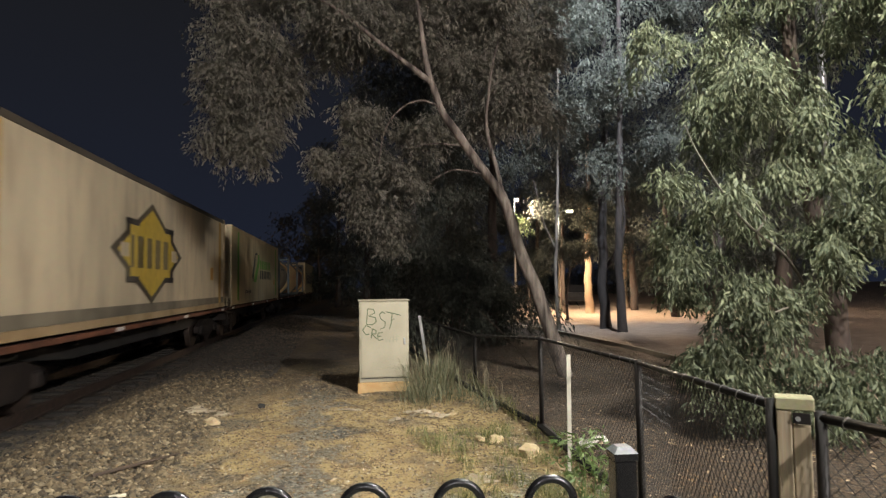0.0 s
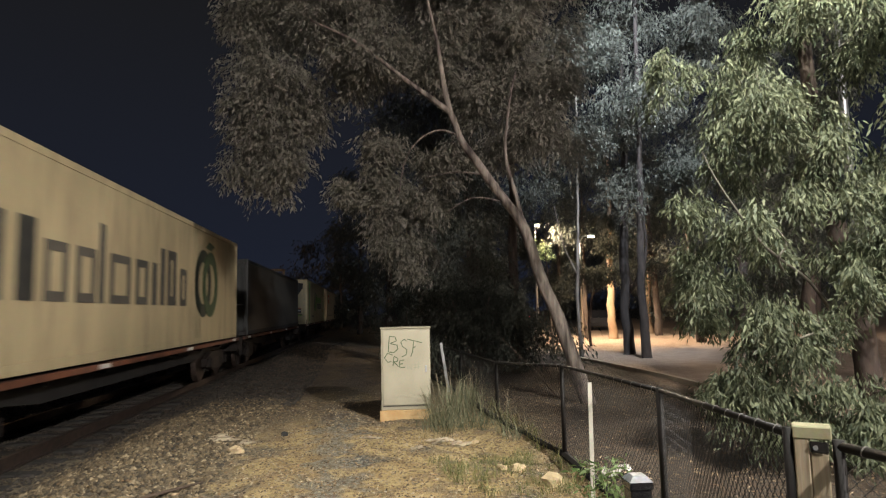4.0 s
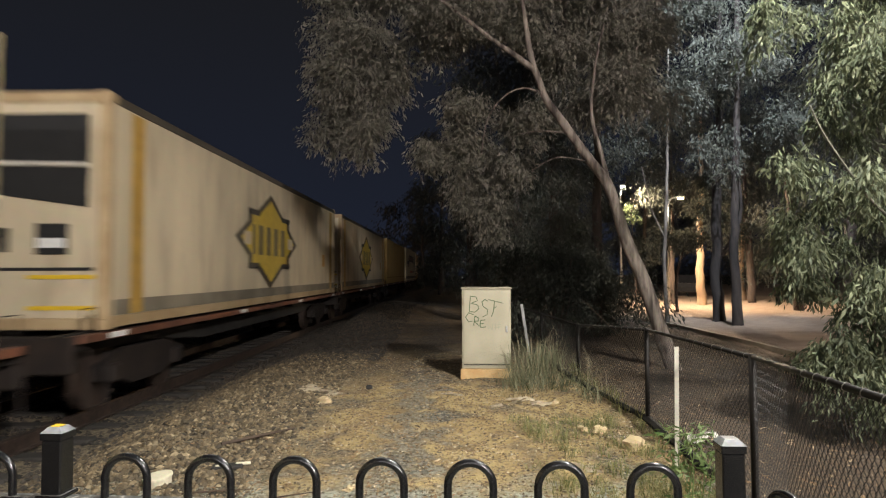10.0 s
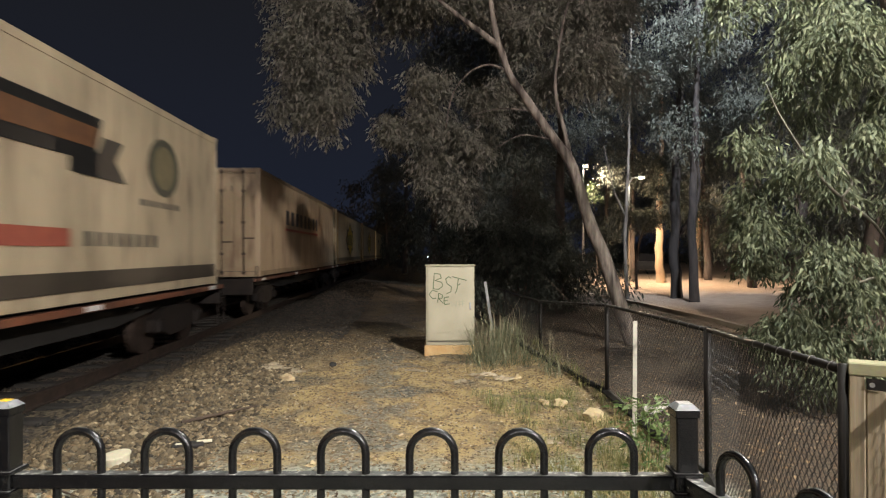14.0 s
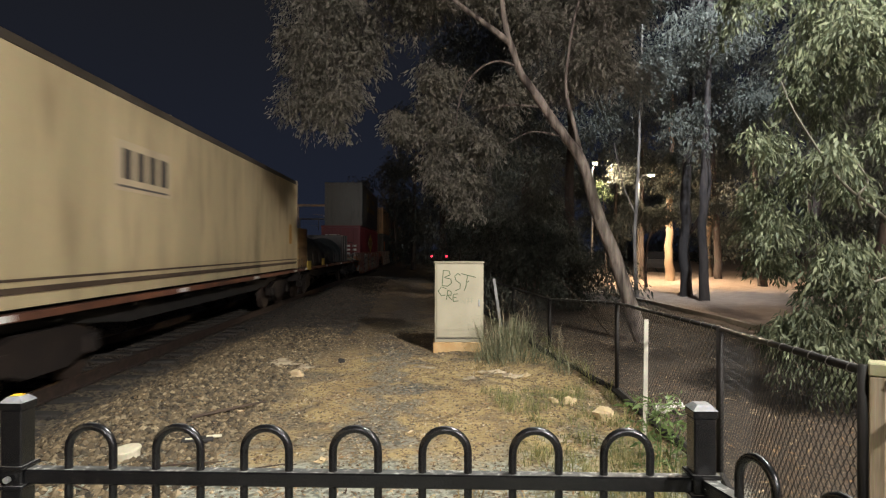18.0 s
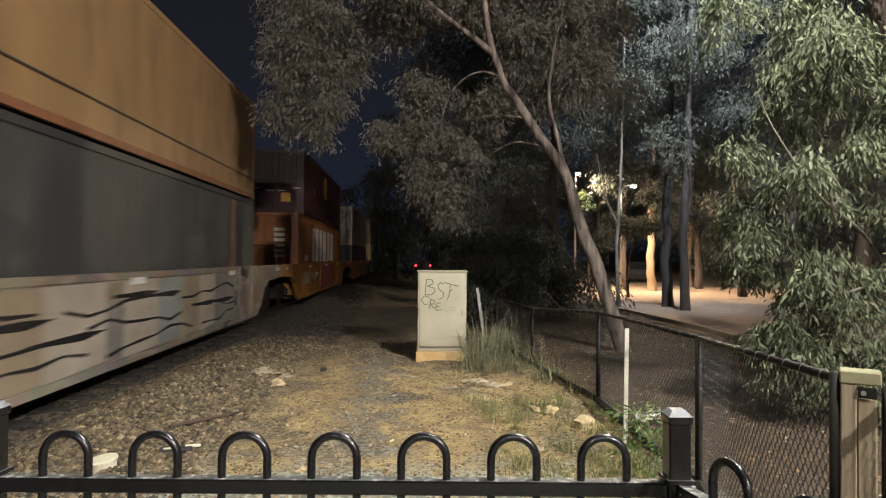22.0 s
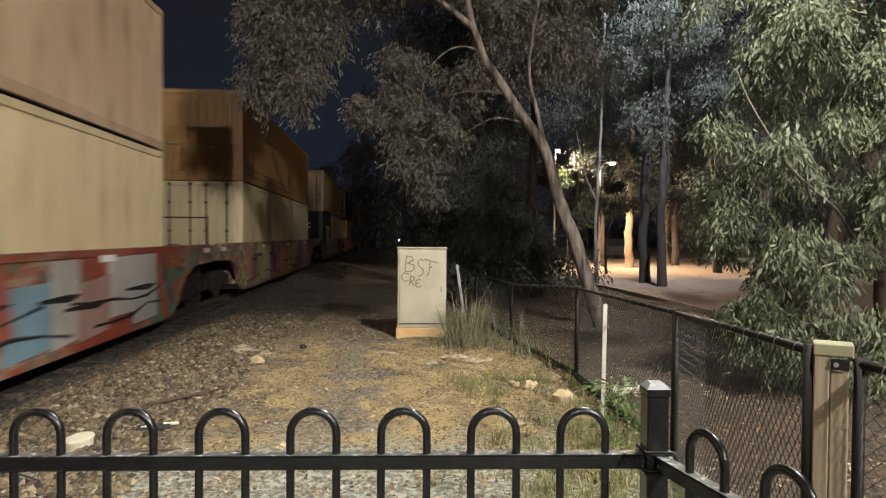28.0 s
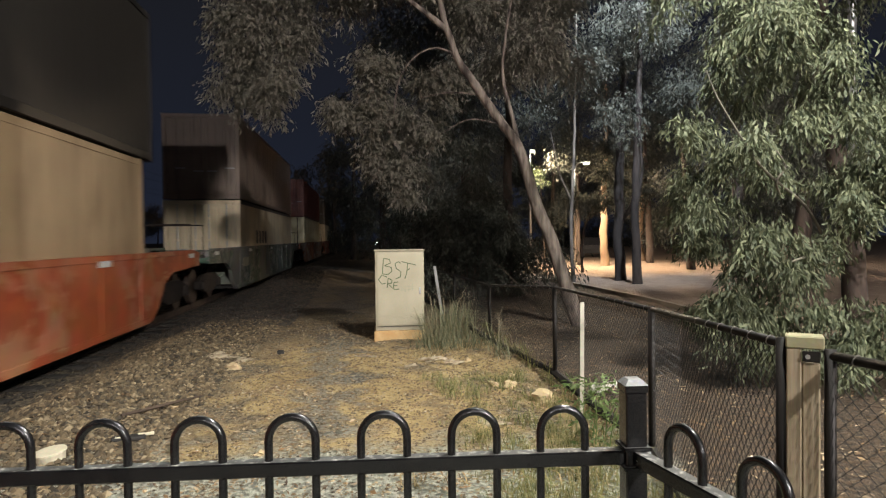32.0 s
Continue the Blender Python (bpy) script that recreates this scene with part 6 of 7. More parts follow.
def tank(y0, shell, label):
    t = thing("tank_container", label, "container", group="containers on the train")
    L, H, w = L20, 2.62, 1.22
    n = 24
    body = Mesh()
    prof = [(0.18, 0.80), (0.22, 1.02), (0.32, 1.10), (L - 0.32, 1.10), (L - 0.22, 1.02), (L - 0.18, 0.80)]
    vs, fs = [], []
    for y, r in prof:
        vs += [(r * math.cos(2 * math.pi * k / n), y, 1.36 + r * math.sin(2 * math.pi * k / n)) for k in range(n)]
    for i in range(len(prof) - 1):
        fs += [(i * n + k, i * n + (k + 1) % n, (i + 1) * n + (k + 1) % n, (i + 1) * n + k) for k in range(n)]
    fs += [tuple(range(n)), tuple(range((len(prof) - 1) * n, len(prof) * n))]
    part("tank_shell", body.add(vs, fs), shell, t, "cylindrical tank shell", smooth=True)
    for y in (1.4, 3.0, 4.6):
        part("band", Mesh().tube([(1.105 * math.cos(2 * math.pi * k / n), y, 1.36 + 1.105 * math.sin(2 * math.pi * k / n)) for k in range(n + 1)], 0.018, 5), shell, t)
    for yy in (0.0, L - 0.12):
        for sx in (-1, 1):
            part("corner_post", Mesh().box(min(sx * w, sx * (w - 0.13)), max(sx * w, sx * (w - 0.13)), yy, yy + 0.12, 0, H, 0.008), FRAMEG, t)
        part("top_bar", Mesh().box(-w + 0.13, w - 0.13, yy, yy + 0.12, H - 0.14, H, 0.008), FRAMEG, t)
        part("bottom_bar", Mesh().box(-w + 0.13, w - 0.13, yy, yy + 0.12, 0, 0.16, 0.008), FRAMEG, t)
        for sx in (-1, 1):
            for z0, z1 in ((0.10, 0.66), (H - 0.1, H - 0.66)):
                part("brace", Mesh().tube([(sx * (w - 0.62), yy + 0.06, z0), (sx * (w - 0.06), yy + 0.06, z1)], 0.05, 6), FRAMEG, t)
        yf = yy + 0.02 if yy == 0 else yy + 0.06
        part("end_panel", Mesh().prism([(-1.08, 0.72), (-0.56, 0.17), (0.56, 0.17), (1.08, 0.72), (1.08, H - 0.72), (0.56, H - 0.17), (-0.56, H - 0.17), (-1.08, H - 0.72)], "y", yf, yf + 0.04), mat("yellow_tan_panel", (0.60, 0.38, 0.135), (0.46, 0.24, 0.085), 0.6, 0, 1.2), t, "yellow-tan eight-sided end panel")
    for sx in (-1, 1):
        part("side_rail", Mesh().box(min(sx * w, sx * (w - 0.1)), max(sx * w, sx * (w - 0.1)), 0.12, L - 0.12, 0.02, 0.16, 0.006), FRAMEG, t)
    part("walkway", Mesh().box(-0.35, 0.35, 0.12, L - 0.12, H - 0.08, H - 0.03), ZINC, t, "grey walkway grating")
    bars(t, "small_letters", 2.0, 1.7, 0.14, [0.22] * 7, 0.08, INKG, x=1.08)
    t.matrix_world = pose(TX, y0, RAIL_Z + DECK)
    MOVERS.append((t, y0, RAIL_Z + DECK))


def build_timber_flat():
    flat_wagon(277.7, 15.3, "flat wagon loaded with timber packs and tarped machinery", SILL)
    PLANK = mat("sawn_plank", (0.42, 0.27, 0.12), (0.31, 0.19, 0.085), 0.75, 0, 2, 0.2, 30, stretch=(1, 0.3, 3), vary=0.15)
    for k in range(2):
        p = thing("timber_pack", "strapped pack of sawn timber on the flat wagon", "timber", group="timber packs")
        for r in range(5):
            for c in range(7):
                part("board", Mesh().box(-1.15 + c * 0.33, -1.15 + c * 0.33 + 0.315, 0, 1.5, r * 0.135, r * 0.135 + 0.1325, 0.002), PLANK, p)
        for y in (0.3, 1.1):
            part("strap", Mesh().box(-1.16, 1.16, y, y + 0.04, 0.672, 0.68), DARK, p)
        z = RAIL_Z + DECK + k * 0.682
        p.matrix_world = pose(TX, 277.75, z)
        MOVERS.append((p, 277.75, z))
    TARP = mat("dark_green_tarpaulin", (0.020, 0.024, 0.022), (0.009, 0.011, 0.010), 0.55, 0, 1.5, 0.3, 14)
    for i, (y, ln, h) in enumerate(((279.9, 5.2, 1.28), (285.2, 3.7, 1.18))):
        q = thing("tarped_load", "bulky load under dark green tarpaulins", "load", group="tarped loads")
        m = Mesh()
        nx, ny = 14, 22
        vs, fs = [], []
        for j in range(ny + 1):
            for k in range(nx + 1):
                u, v = k / nx, j / ny
                a = u * math.pi
                r = 0.95 + 0.05 * math.sin(v * 11 + i) * math.sin(a * 2) + 0.12 * noise.noise(Vector((u * 3, v * 5, i)))
                vs.append((-1.12 * math.cos(a) * min(1.0, r), v * ln, max(0.0, h * math.sin(a) ** 0.45 * r * (0.86 + 0.14 * math.sin(v * 6 + i * 2)))))
        for j in range(ny):
            fs += [(j * (nx + 1) + k, j * (nx + 1) + k + 1, (j + 1) * (nx + 1) + k + 1, (j + 1) * (nx + 1) + k) for k in range(nx)]
        fs += [tuple(range(nx + 1)), tuple(range(ny * (nx + 1), (ny + 1) * (nx + 1)))]
        part("cover", m.add(vs, fs), TARP, q, smooth=True)
        for k in range(4):
            yy = 0.6 + k * (ln - 1.2) / 3
            part("strap", Mesh().tube([(1.15, yy, 0.0), (1.13, yy, h * 0.35)], 0.010, 5), DULL, q, "grey lashing strap")
        part("warning_flap", Mesh().box(1.26, 1.29, *((-1.27, -0.6, -0.12, 0.20) if i == 0 else (-3.4, -2.85, -0.02, 0.24))), LOGOY, q, "yellow corner flap")
        q.matrix_world = pose(TX, y, RAIL_Z + DECK + 0.01)
        MOVERS.append((q, y, RAIL_Z + DECK + 0.01))
    b = thing("crate", "dark sheeted crate on the flat wagon", "crate")
    part("box", Mesh().box(-1.1, 1.1, 0, 2.0, 0, 1.35, 0.02), mat("dark_tarred_plywood", (0.035, 0.03, 0.026), (0.02, 0.018, 0.016), 0.7, 0, 2), b)
    for y in (0.05, 0.95, 1.85):
        part("batten", Mesh().box(1.1, 1.13, y, y + 0.1, 0, 1.35), DULL, b)
    b.matrix_world = pose(TX, 289.1, RAIL_Z + DECK + 0.01)
    MOVERS.append((b, 289.1, RAIL_Z + DECK + 0.01))


def smooth_upper(y, z, m, h, label, lines=(0.50,)):
    """A smooth-sided upper container with seam lines and an orange bottom rail."""
    c = container(y, z, m, H=h, style="reefer", label=label)
    for zz in lines:
        plate(c, "seam_line", 0.2, L48 - 0.2, zz, zz + 0.03, DULL, "dark seam line")
    plate(c, "orange_rail", 0.18, L48 - 0.18, 0.02, 0.13, mat("orange_rail_paint", (0.34, 0.15, 0.07), (0.22, 0.10, 0.05), 0.6), "orange bottom rail", t=0.004)
    return c


def build_wells():
    LOW = 0.36
    S = ((296.9, ORW, 3.2, 3.4, "orange well wagon covered in graffiti"), (318.9, PAW, 3.4, 3.3, "well wagon sprayed in pale tan and grey patches"), (340.3, YEW, 3.3, 3.6, "ochre yellow well wagon"),
         (362.7, OGW, 3.6, 3.2, "orange well wagon with green sprayed blocks"), (384.2, GRW, 3.2, 3.4, "grey well wagon with green graffiti"), (406.0, REW, 3.4, 3.1, "well wagon with red and blue graffiti"),
         (427.0, PUW, 3.1, 3.5, "brown well wagon with lime and purple graffiti"), (448.8, BRW, 3.5, 2.8, "tan graffiti-covered well wagon"), (469.2, PRW, 2.8, 3.6, "red well wagon with sprayed patches"),
         (492.3, GRW, 3.6, 3.4, "dark tagged well wagon"), (515.4, ORW, 3.4, 3.4, "orange tagged well wagon"), (537.4, REW, 3.4, 3.4, "red well wagon at the far end"))
    for y, m, a, b, lab in S:
        w = well_wagon(y - 0.15, m, min(a, 3.6), min(b, 3.6), lab)
        if m is YEW:
            RDB = mat("sprayed_red", (0.36, 0.08, 0.04), (0.28, 0.06, 0.035), 0.6)
            part("sprayed_block", Mesh().prism([(5.6, 0.24), (11.0, 0.24), (11.2, 1.36), (5.9, 1.36)], "x", HALF + 0.0705, HALF + 0.0835), RDB, w, "broad red repainted stretch")
            for a, b, z0, z1 in ((0.85, 2.7, 0.66, 1.08), (2.95, 4.15, 0.78, 1.08), (4.4, 5.2, 0.88, 1.06)):
                part("data_plate", Mesh().box(HALF + 0.0705, HALF + 0.085, a, b, z0, z1), MATS["worn_data_panel"], w, "worn pale data panel")
        elif m is OGW:
            spray_blocks(w, 8.2, 14.9, [(0.17, 0.26, 0.11), (0.05, 0.08, 0.055), (0.22, 0.31, 0.15), (0.11, 0.18, 0.085), (0.04, 0.05, 0.04)], 3)
        elif m is PAW:
            spray_blocks(w, 0.4, 12.6, [(0.46, 0.37, 0.27), (0.30, 0.27, 0.24), (0.52, 0.45, 0.36), (0.34, 0.36, 0.34), (0.42, 0.33, 0.23)], 5)
        elif m is GRW and y < 400:
            spray_blocks(w, 0.3, 14.4, [(0.24, 0.24, 0.21), (0.13, 0.15, 0.12), (0.26, 0.255, 0.22), (0.17, 0.18, 0.155), (0.09, 0.13, 0.095), (0.22, 0.21, 0.19)], 11, 1)
        elif m is REW and y < 420:
            spray_blocks(w, 0.3, 14.4, [(0.20, 0.32, 0.38), (0.42, 0.40, 0.38), (0.34, 0.10, 0.06), (0.22, 0.14, 0.23), (0.44, 0.41, 0.36), (0.36, 0.22, 0.18)], 12, 2)
        elif m is PUW:
            spray_blocks(w, 0.3, 14.4, [(0.20, 0.08, 0.10), (0.28, 0.13, 0.11), (0.33, 0.31, 0.15), (0.16, 0.07, 0.10), (0.25, 0.12, 0.13), (0.22, 0.09, 0.09)], 13, 1)
        elif m is BRW:
            spray_blocks(w, 0.3, 14.4, [(0.30, 0.21, 0.12), (0.26, 0.16, 0.10), (0.33, 0.26, 0.16), (0.22, 0.13, 0.10), (0.36, 0.28, 0.17), (0.28, 0.19, 0.10)], 14, 1)
        elif m is ORW and y < 300:
            spray_blocks(w, 1.2, 14.0, [(0.44, 0.41, 0.33), (0.27, 0.37, 0.31), (0.46, 0.42, 0.35), (0.42, 0.25, 0.20), (0.44, 0.29, 0.12), (0.30, 0.36, 0.32)], 8)
    U2 = LOW + 2.90
    c = container(296.9, LOW, RED, label="dark red corrugated container with a yellow star badge")
    star_logo(c, 7.4, 1.78, 0.80, 2.75)
    part("end_badge", Mesh().prism([(-1.0, 2.1), (-0.6, 2.28), (-0.2, 2.1), (-0.6, 1.92)], "y", -0.022, -0.013), LOGOY, c, "yellow diamond badge")
    poly_end(c)
    c = container(298.2, U2, paint("grey_olive_container_paint", (0.125, 0.108, 0.078), (0.06, 0.05, 0.036), 0.6), L=13.4, H=2.9, style="reefer", end="plain", label="grey-olive smooth container with worn ochre lettering shapes on the upper tier")
    OLDY = mat("worn_ochre_letter", (0.34, 0.225, 0.06), (0.20, 0.135, 0.045), 0.6, 0, 2.5)
    for y0, y1, z0, z1 in ((3.2, 3.55, 1.15, 2.45), (4.75, 5.1, 1.15, 2.45), (3.55, 4.75, 2.12, 2.45), (3.55, 4.75, 1.15, 1.48), (5.45, 5.85, 1.15, 2.40), (5.85, 9.9, 1.20, 1.55), (7.3, 9.9, 1.95, 2.30), (9.55, 9.9, 1.55, 1.95)):
        plate(c, "letter_stroke", y0, y1, z0, z1, OLDY, "worn ochre lettering stroke")
    for zz in (0.20, 0.42):
        plate(c, "seam_line", 0.2, 13.2, zz, zz + 0.04, DULL, "dark seam line")
    c = container(318.9, LOW, CHAR, label="charcoal container with orange badges")
    poly(c, "orange_badge", [(1.2, 1.5), (1.2, 2.1), (2.3, 2.1), (2.3, 1.2), (1.5, 1.2)], LOGOO, "orange badge")
    part("orange_badge", Mesh().prism([(-0.55, 1.95), (-0.55, 2.5), (0.35, 2.5), (0.6, 2.3), (0.6, 1.85), (-0.35, 1.85)], "y", -0.022, -0.014), LOGOO, c, "orange badge")
    for k in range(3):
        end_plate(c, "letter_bar", -0.45 + k * 0.28, -0.23 + k * 0.28, 2.08, 2.36, LOGOW, y=-0.024)
    plate(c, "brown_stripe", L48 - 2.2, L48 - 1.75, 0.17, 2.72, BROWNB, "rusty brown upright stripe", t=0.003)
    smooth_upper(318.9, U2, OTAN, 2.6, "orange-tan smooth container on the upper tier", (0.52,))
    c = container(340.3, LOW, ORANGE, H=3.06, label="orange corrugated container with white letter bars")
    for yy, ln in ((3.45, 0.7), (4.5, 0.7), (5.7, 0.7), (6.9, 0.9), (8.5, 0.7), (9.6, 1.1)):
        plate(c, "letter_bar", yy, yy + ln, 1.17, 2.64, LOGOW, "worn white letter bar")
    bars(c, "small_letters", 1.5, 1.2, 0.25, [0.3, 0.3], 0.2, LOGOW)
    for k in range(6):
        end_plate(c, "small_letters", 0.35, 0.75, 1.35 + k * 0.2, 1.47 + k * 0.2, LOGOW, y=-0.013)
    c = container(341.5, LOW + 3.07, MAROON, L=13.1, H=2.6, label="maroon container on the upper tier")
    bars(c, "small_letters", 2.5, 1.0, 0.3, [0.4], 0.2, OCHRE)
    poly(c, "oval_badge", [(6.3 + 0.55 * math.cos(a), 1.7 + 0.6 * math.sin(a)) for a in [k * 0.3491 for k in range(18)]], OCHRE)
    end_plate(c, "small_panel", 0.35, 0.72, 0.5, 0.85, OCHRE, y=-0.013)
    container(362.7, LOW, paint("olive_grey_container_paint", (0.075, 0.068, 0.055), (0.035, 0.03, 0.025), 0.6), H=2.24, style="reefer", label="low olive-grey half-height container in the well")
    low = MOVERS[-1][0]
    for zz in (0.55, 1.05, 1.55, 1.95):
        plate(low, "rib", 0.2, L48 - 0.2, zz, zz + 0.07, MATS["olive_grey_container_paint"], "pressed horizontal rib", x=HALF - 0.012, t=0.03)
    c = smooth_upper(362.7, LOW + 2.27, PTAN, 2.88, "pale tan smooth-sided container on the upper tier", (0.52,))
    c = container(384.2, LOW, CREAM, label="cream corrugated container with dark letter bars over a red line")
    letter_line(c, 3.2, 1.62)
    smooth_upper(384.2, U2, TAN, 2.6, "brown-tan smooth container on the upper tier")
    c = container(406.0, LOW, CREAM, label="cream corrugated container with dark letter bars over a red line")
    letter_line(c, 3.2, 1.62)
    bars_end(c)
    container(406.0, U2, PTAN, H=2.6, label="weathered pale container on the upper tier")
    container(427.0, LOW, CREAM, label="grimy cream container in the well", style="reefer")
    c = container(427.0, U2, OCHREC, H=2.6, style="reefer", label="ochre yellow smooth container on the upper tier")
    for zz in (0.22, 0.42):
        plate(c, "seam_line", 0.2, L48 - 0.2, zz, zz + 0.03, DULL, "dark seam line")
    poly(c, "worn_band", [(4.0, 1.75), (4.0, 2.05), (10.0, 1.95), (10.0, 1.70)], mat("worn_pale_band", (0.40, 0.29, 0.15), (0.33, 0.22, 0.10), 0.6, 0, 1.5), "worn paler band")
    c = container(448.8, LOW, paint("black_brown_container_paint", (0.028, 0.025, 0.022), (0.016, 0.014, 0.012), 0.5), L=6.06, label="charcoal short container with yellow letter bars", H=2.90)
    bars(c, "letter_bar", 2.3, 1.1, 0.85, [0.65, 0.65, 0.65], 0.22, LOGOY)
    for k in range(2):
        end_plate(c, "pale_panel", -0.3, 0.5, 1.8 + k * 0.25, 1.9 + k * 0.25, LOGOW, y=-0.013)
    container(455.1, LOW, TAN2, L=8.3, H=2.90, label="pale tan short container in the well")
    container(449.5, LOW + 2.92, OTAN, H=2.6, label="tan corrugated container on the upper tier")
    c = container(471.7, LOW, TAN2, L=12.19, H=2.90, label="grimy tan container in the red well wagon", style="reefer", end="plain")
    # Pale strip paints the light that catches the left corner post.
    end_plate(c, "pale_edge", -1.25, -1.14, 0.15, 2.6, mat("lit_red_white_edge", (0.55, 0.38, 0.30), (0.42, 0.20, 0.15), 0.6), "red and white edge strip, light on the post as colour", y=-0.004)
    c = container(469.85, LOW + 2.92, GREYG, label="dark grey-green container on the upper tier", H=2.95)
    for a, b, z in ((-1.0, -0.4, 0.28), (-0.2, 0.5, 0.20), (0.75, 1.0, 0.25)):
        end_plate(c, "pale_patch", a, b, z, z + 0.28, mat("worn_pale_patch", (0.10, 0.085, 0.055), (0.05, 0.042, 0.03), 0.7, 0, 3), "worn pale patch", y=-0.006)
    c = container(493.2, LOW, WHITE, H=2.7, label="white container with a small sign", style="reefer")
    bars(c, "letter_bar", 3.0, 1.2, 0.5, [0.5] * 4, 0.2, INKG)
    container(493.2, LOW + 2.73, paint("grey_tan_upper", (0.20, 0.155, 0.125), (0.08, 0.06, 0.05), 0.7), label="grey-tan container on the upper tier")
    container(515.4, LOW, CREAM, label="cream container in the far well wagon")
    container(515.4, U2, mat("rust_red_upper", (0.18, 0.06, 0.045), (0.11, 0.04, 0.03), 0.6), H=2.6, label="rust red container on the far upper tier")
    container(537.4, LOW, WHITE, label="white container in the far well wagon")
    container(537.4, U2, DULL, H=2.6, label="grey container on the far upper tier")


def poly_end(c):
    end_plate(c, "small_letters", -1.0, -0.1, 2.2, 2.3, LOGOW, y=-0.013)
    for k in range(5):
        end_plate(c, "small_letters", 0.35, 0.6, 0.5 + k * 0.25, 0.62 + k * 0.25, LOGOW, y=-0.013)
        end_plate(c, "small_letters", 0.75, 1.0, 0.5 + k * 0.25, 0.62 + k * 0.25, LOGOW, y=-0.013)


build_flats()
tank(39.4, BEIGE, "beige tank container in a grey-green frame")
tank(52.7, RUSTT, "rusty pink tank container in a grey-green frame")
build_timber_flat()
build_wells()


# ---- small things on the verge ----
GRASS = leaf_mat("dry_grass", (0.09, 0.11, 0.035), (0.29, 0.26, 0.105), 0.7)
WEED = leaf_mat("green_weed_leaf", (0.08, 0.135, 0.04), (0.16, 0.22, 0.075), 0.5)


def blades(name, spots, per, height, material, label, seed, lean=0.5, wide=1.0):
    """Grass: thin bent blades in tufts."""
    rng = np.random.default_rng(seed)
    P = []
    for x, y, r, h in spots:
        n = int(per * r * r / 0.04) + 12
        a, q = rng.uniform(0, 6.28, n), r * np.sqrt(rng.random(n))
        bx, by = x + q * np.cos(a), y + q * np.sin(a)
        bz = ground_height(bx, by)
        hh = h * rng.uniform(0.45, 1.1, n)
        d = rng.uniform(0, 6.28, n)
        o = lean * hh * rng.uniform(0.2, 1.0, n)
        dx, dy = np.cos(d), np.sin(d)
        w = wide * (0.0018 + 0.0024 * rng.random(n))
        b = np.stack([bx, by, bz], -1)
        side = np.stack([-dy, dx, 0 * dx], -1) * w[:, None]
        mid = b + np.stack([dx * o * 0.35, dy * o * 0.35, hh * 0.6], -1)
        tip = b + np.stack([dx * o, dy * o, hh * (1 - 0.25 * lean)], -1)
        P.append(np.stack([b - side, b + side, mid + side * 0.7, mid - side * 0.7], 1).reshape(-1, 3))
        P.append(np.stack([mid - side * 0.7, mid + side * 0.7, tip + side * 0.1, tip - side * 0.1], 1).reshape(-1, 3))
    ob = new(name, quads(name, material, np.concatenate(P), 4))
    return tagged(ob, label, "grass", kind="stuff")


GREENG = leaf_mat("green_grey_grass", (0.07, 0.08, 0.042), (0.24, 0.235, 0.14), 0.7)
blades("tall_grass", [(0.95, 9.6, 0.30, 0.85), (1.15, 9.75, 0.28, 0.95), (1.0, 9.3, 0.26, 0.9), (0.85, 9.15, 0.30, 0.3), (1.3, 9.3, 0.35, 0.3), (1.55, 9.0, 0.3, 0.25), (0.75, 9.35, 0.22, 0.5), (1.4, 10.2, 0.34, 0.75), (1.0, 9.0, 0.18, 0.35), (1.75, 9.3, 0.2, 0.6), (1.75, 8.4, 0.25, 0.35), (1.5, 11.4, 0.3, 0.8)], 27, 0.6, GREENG, "tall grey-green grass tuft leaning by the cabinet", 11, 1.7, 1.35)
DRYG = leaf_mat("dry_stalk", (0.16, 0.13, 0.085), (0.34, 0.29, 0.20), 0.8)
blades("dry_stalks", [(1.45, 10.5, 0.26, 1.0), (1.0, 9.8, 0.22, 1.0), (1.85, 9.35, 0.12, 0.7), (1.9, 8.7, 0.10, 0.5), (1.7, 11.6, 0.25, 1.0)], 5, 0.8, DRYG, "sparse dry stalks among the grass by the mesh fence", 14, 0.9, 1.7)
STRAW = leaf_mat("dead_straw", (0.24, 0.18, 0.085), (0.46, 0.37, 0.20), 0.8)
blades("dead_straw", [(0.80, 5.35, 0.14, 0.12), (1.0, 5.28, 0.12, 0.10), (0.19, 4.27, 0.12, 0.12), (1.29, 4.23, 0.16, 0.2), (1.5, 4.5, 0.13, 0.18), (1.58, 4.85, 0.12, 0.24), (0.45, 4.3, 0.1, 0.09), (0.72, 8.75, 0.2, 0.16)], 34, 0.1, STRAW, "flattened dead straw among the short grass", 15, 2.2, 1.5)
rg = random.Random(3)
blades("verge_grass", [(rg.uniform(0.6, 1.75), rg.uniform(2.6, 7.5), rg.uniform(0.06, 0.16), rg.uniform(0.06, 0.16)) for k in range(150)] + [(rg.uniform(0.75, 1.75), rg.uniform(2.3, 5.2), rg.uniform(0.05, 0.14), rg.uniform(0.10, 0.24)) for k in range(90)] + [(rg.uniform(-0.6, 0.6), rg.uniform(2.2, 3.2), 0.07, 0.08) for k in range(14)], 52, 0.1, GRASS, "short patchy grass along the fence foot", 12, 1.5)
blades("fence_grass", [(1.95 + rg.uniform(-0.12, 0.12), 5.0 + k * 0.13, 0.08, rg.uniform(0.05, 0.17)) for k in range(50)], 30, 0.2, GRASS, "dry grass growing through the mesh fence", 13)


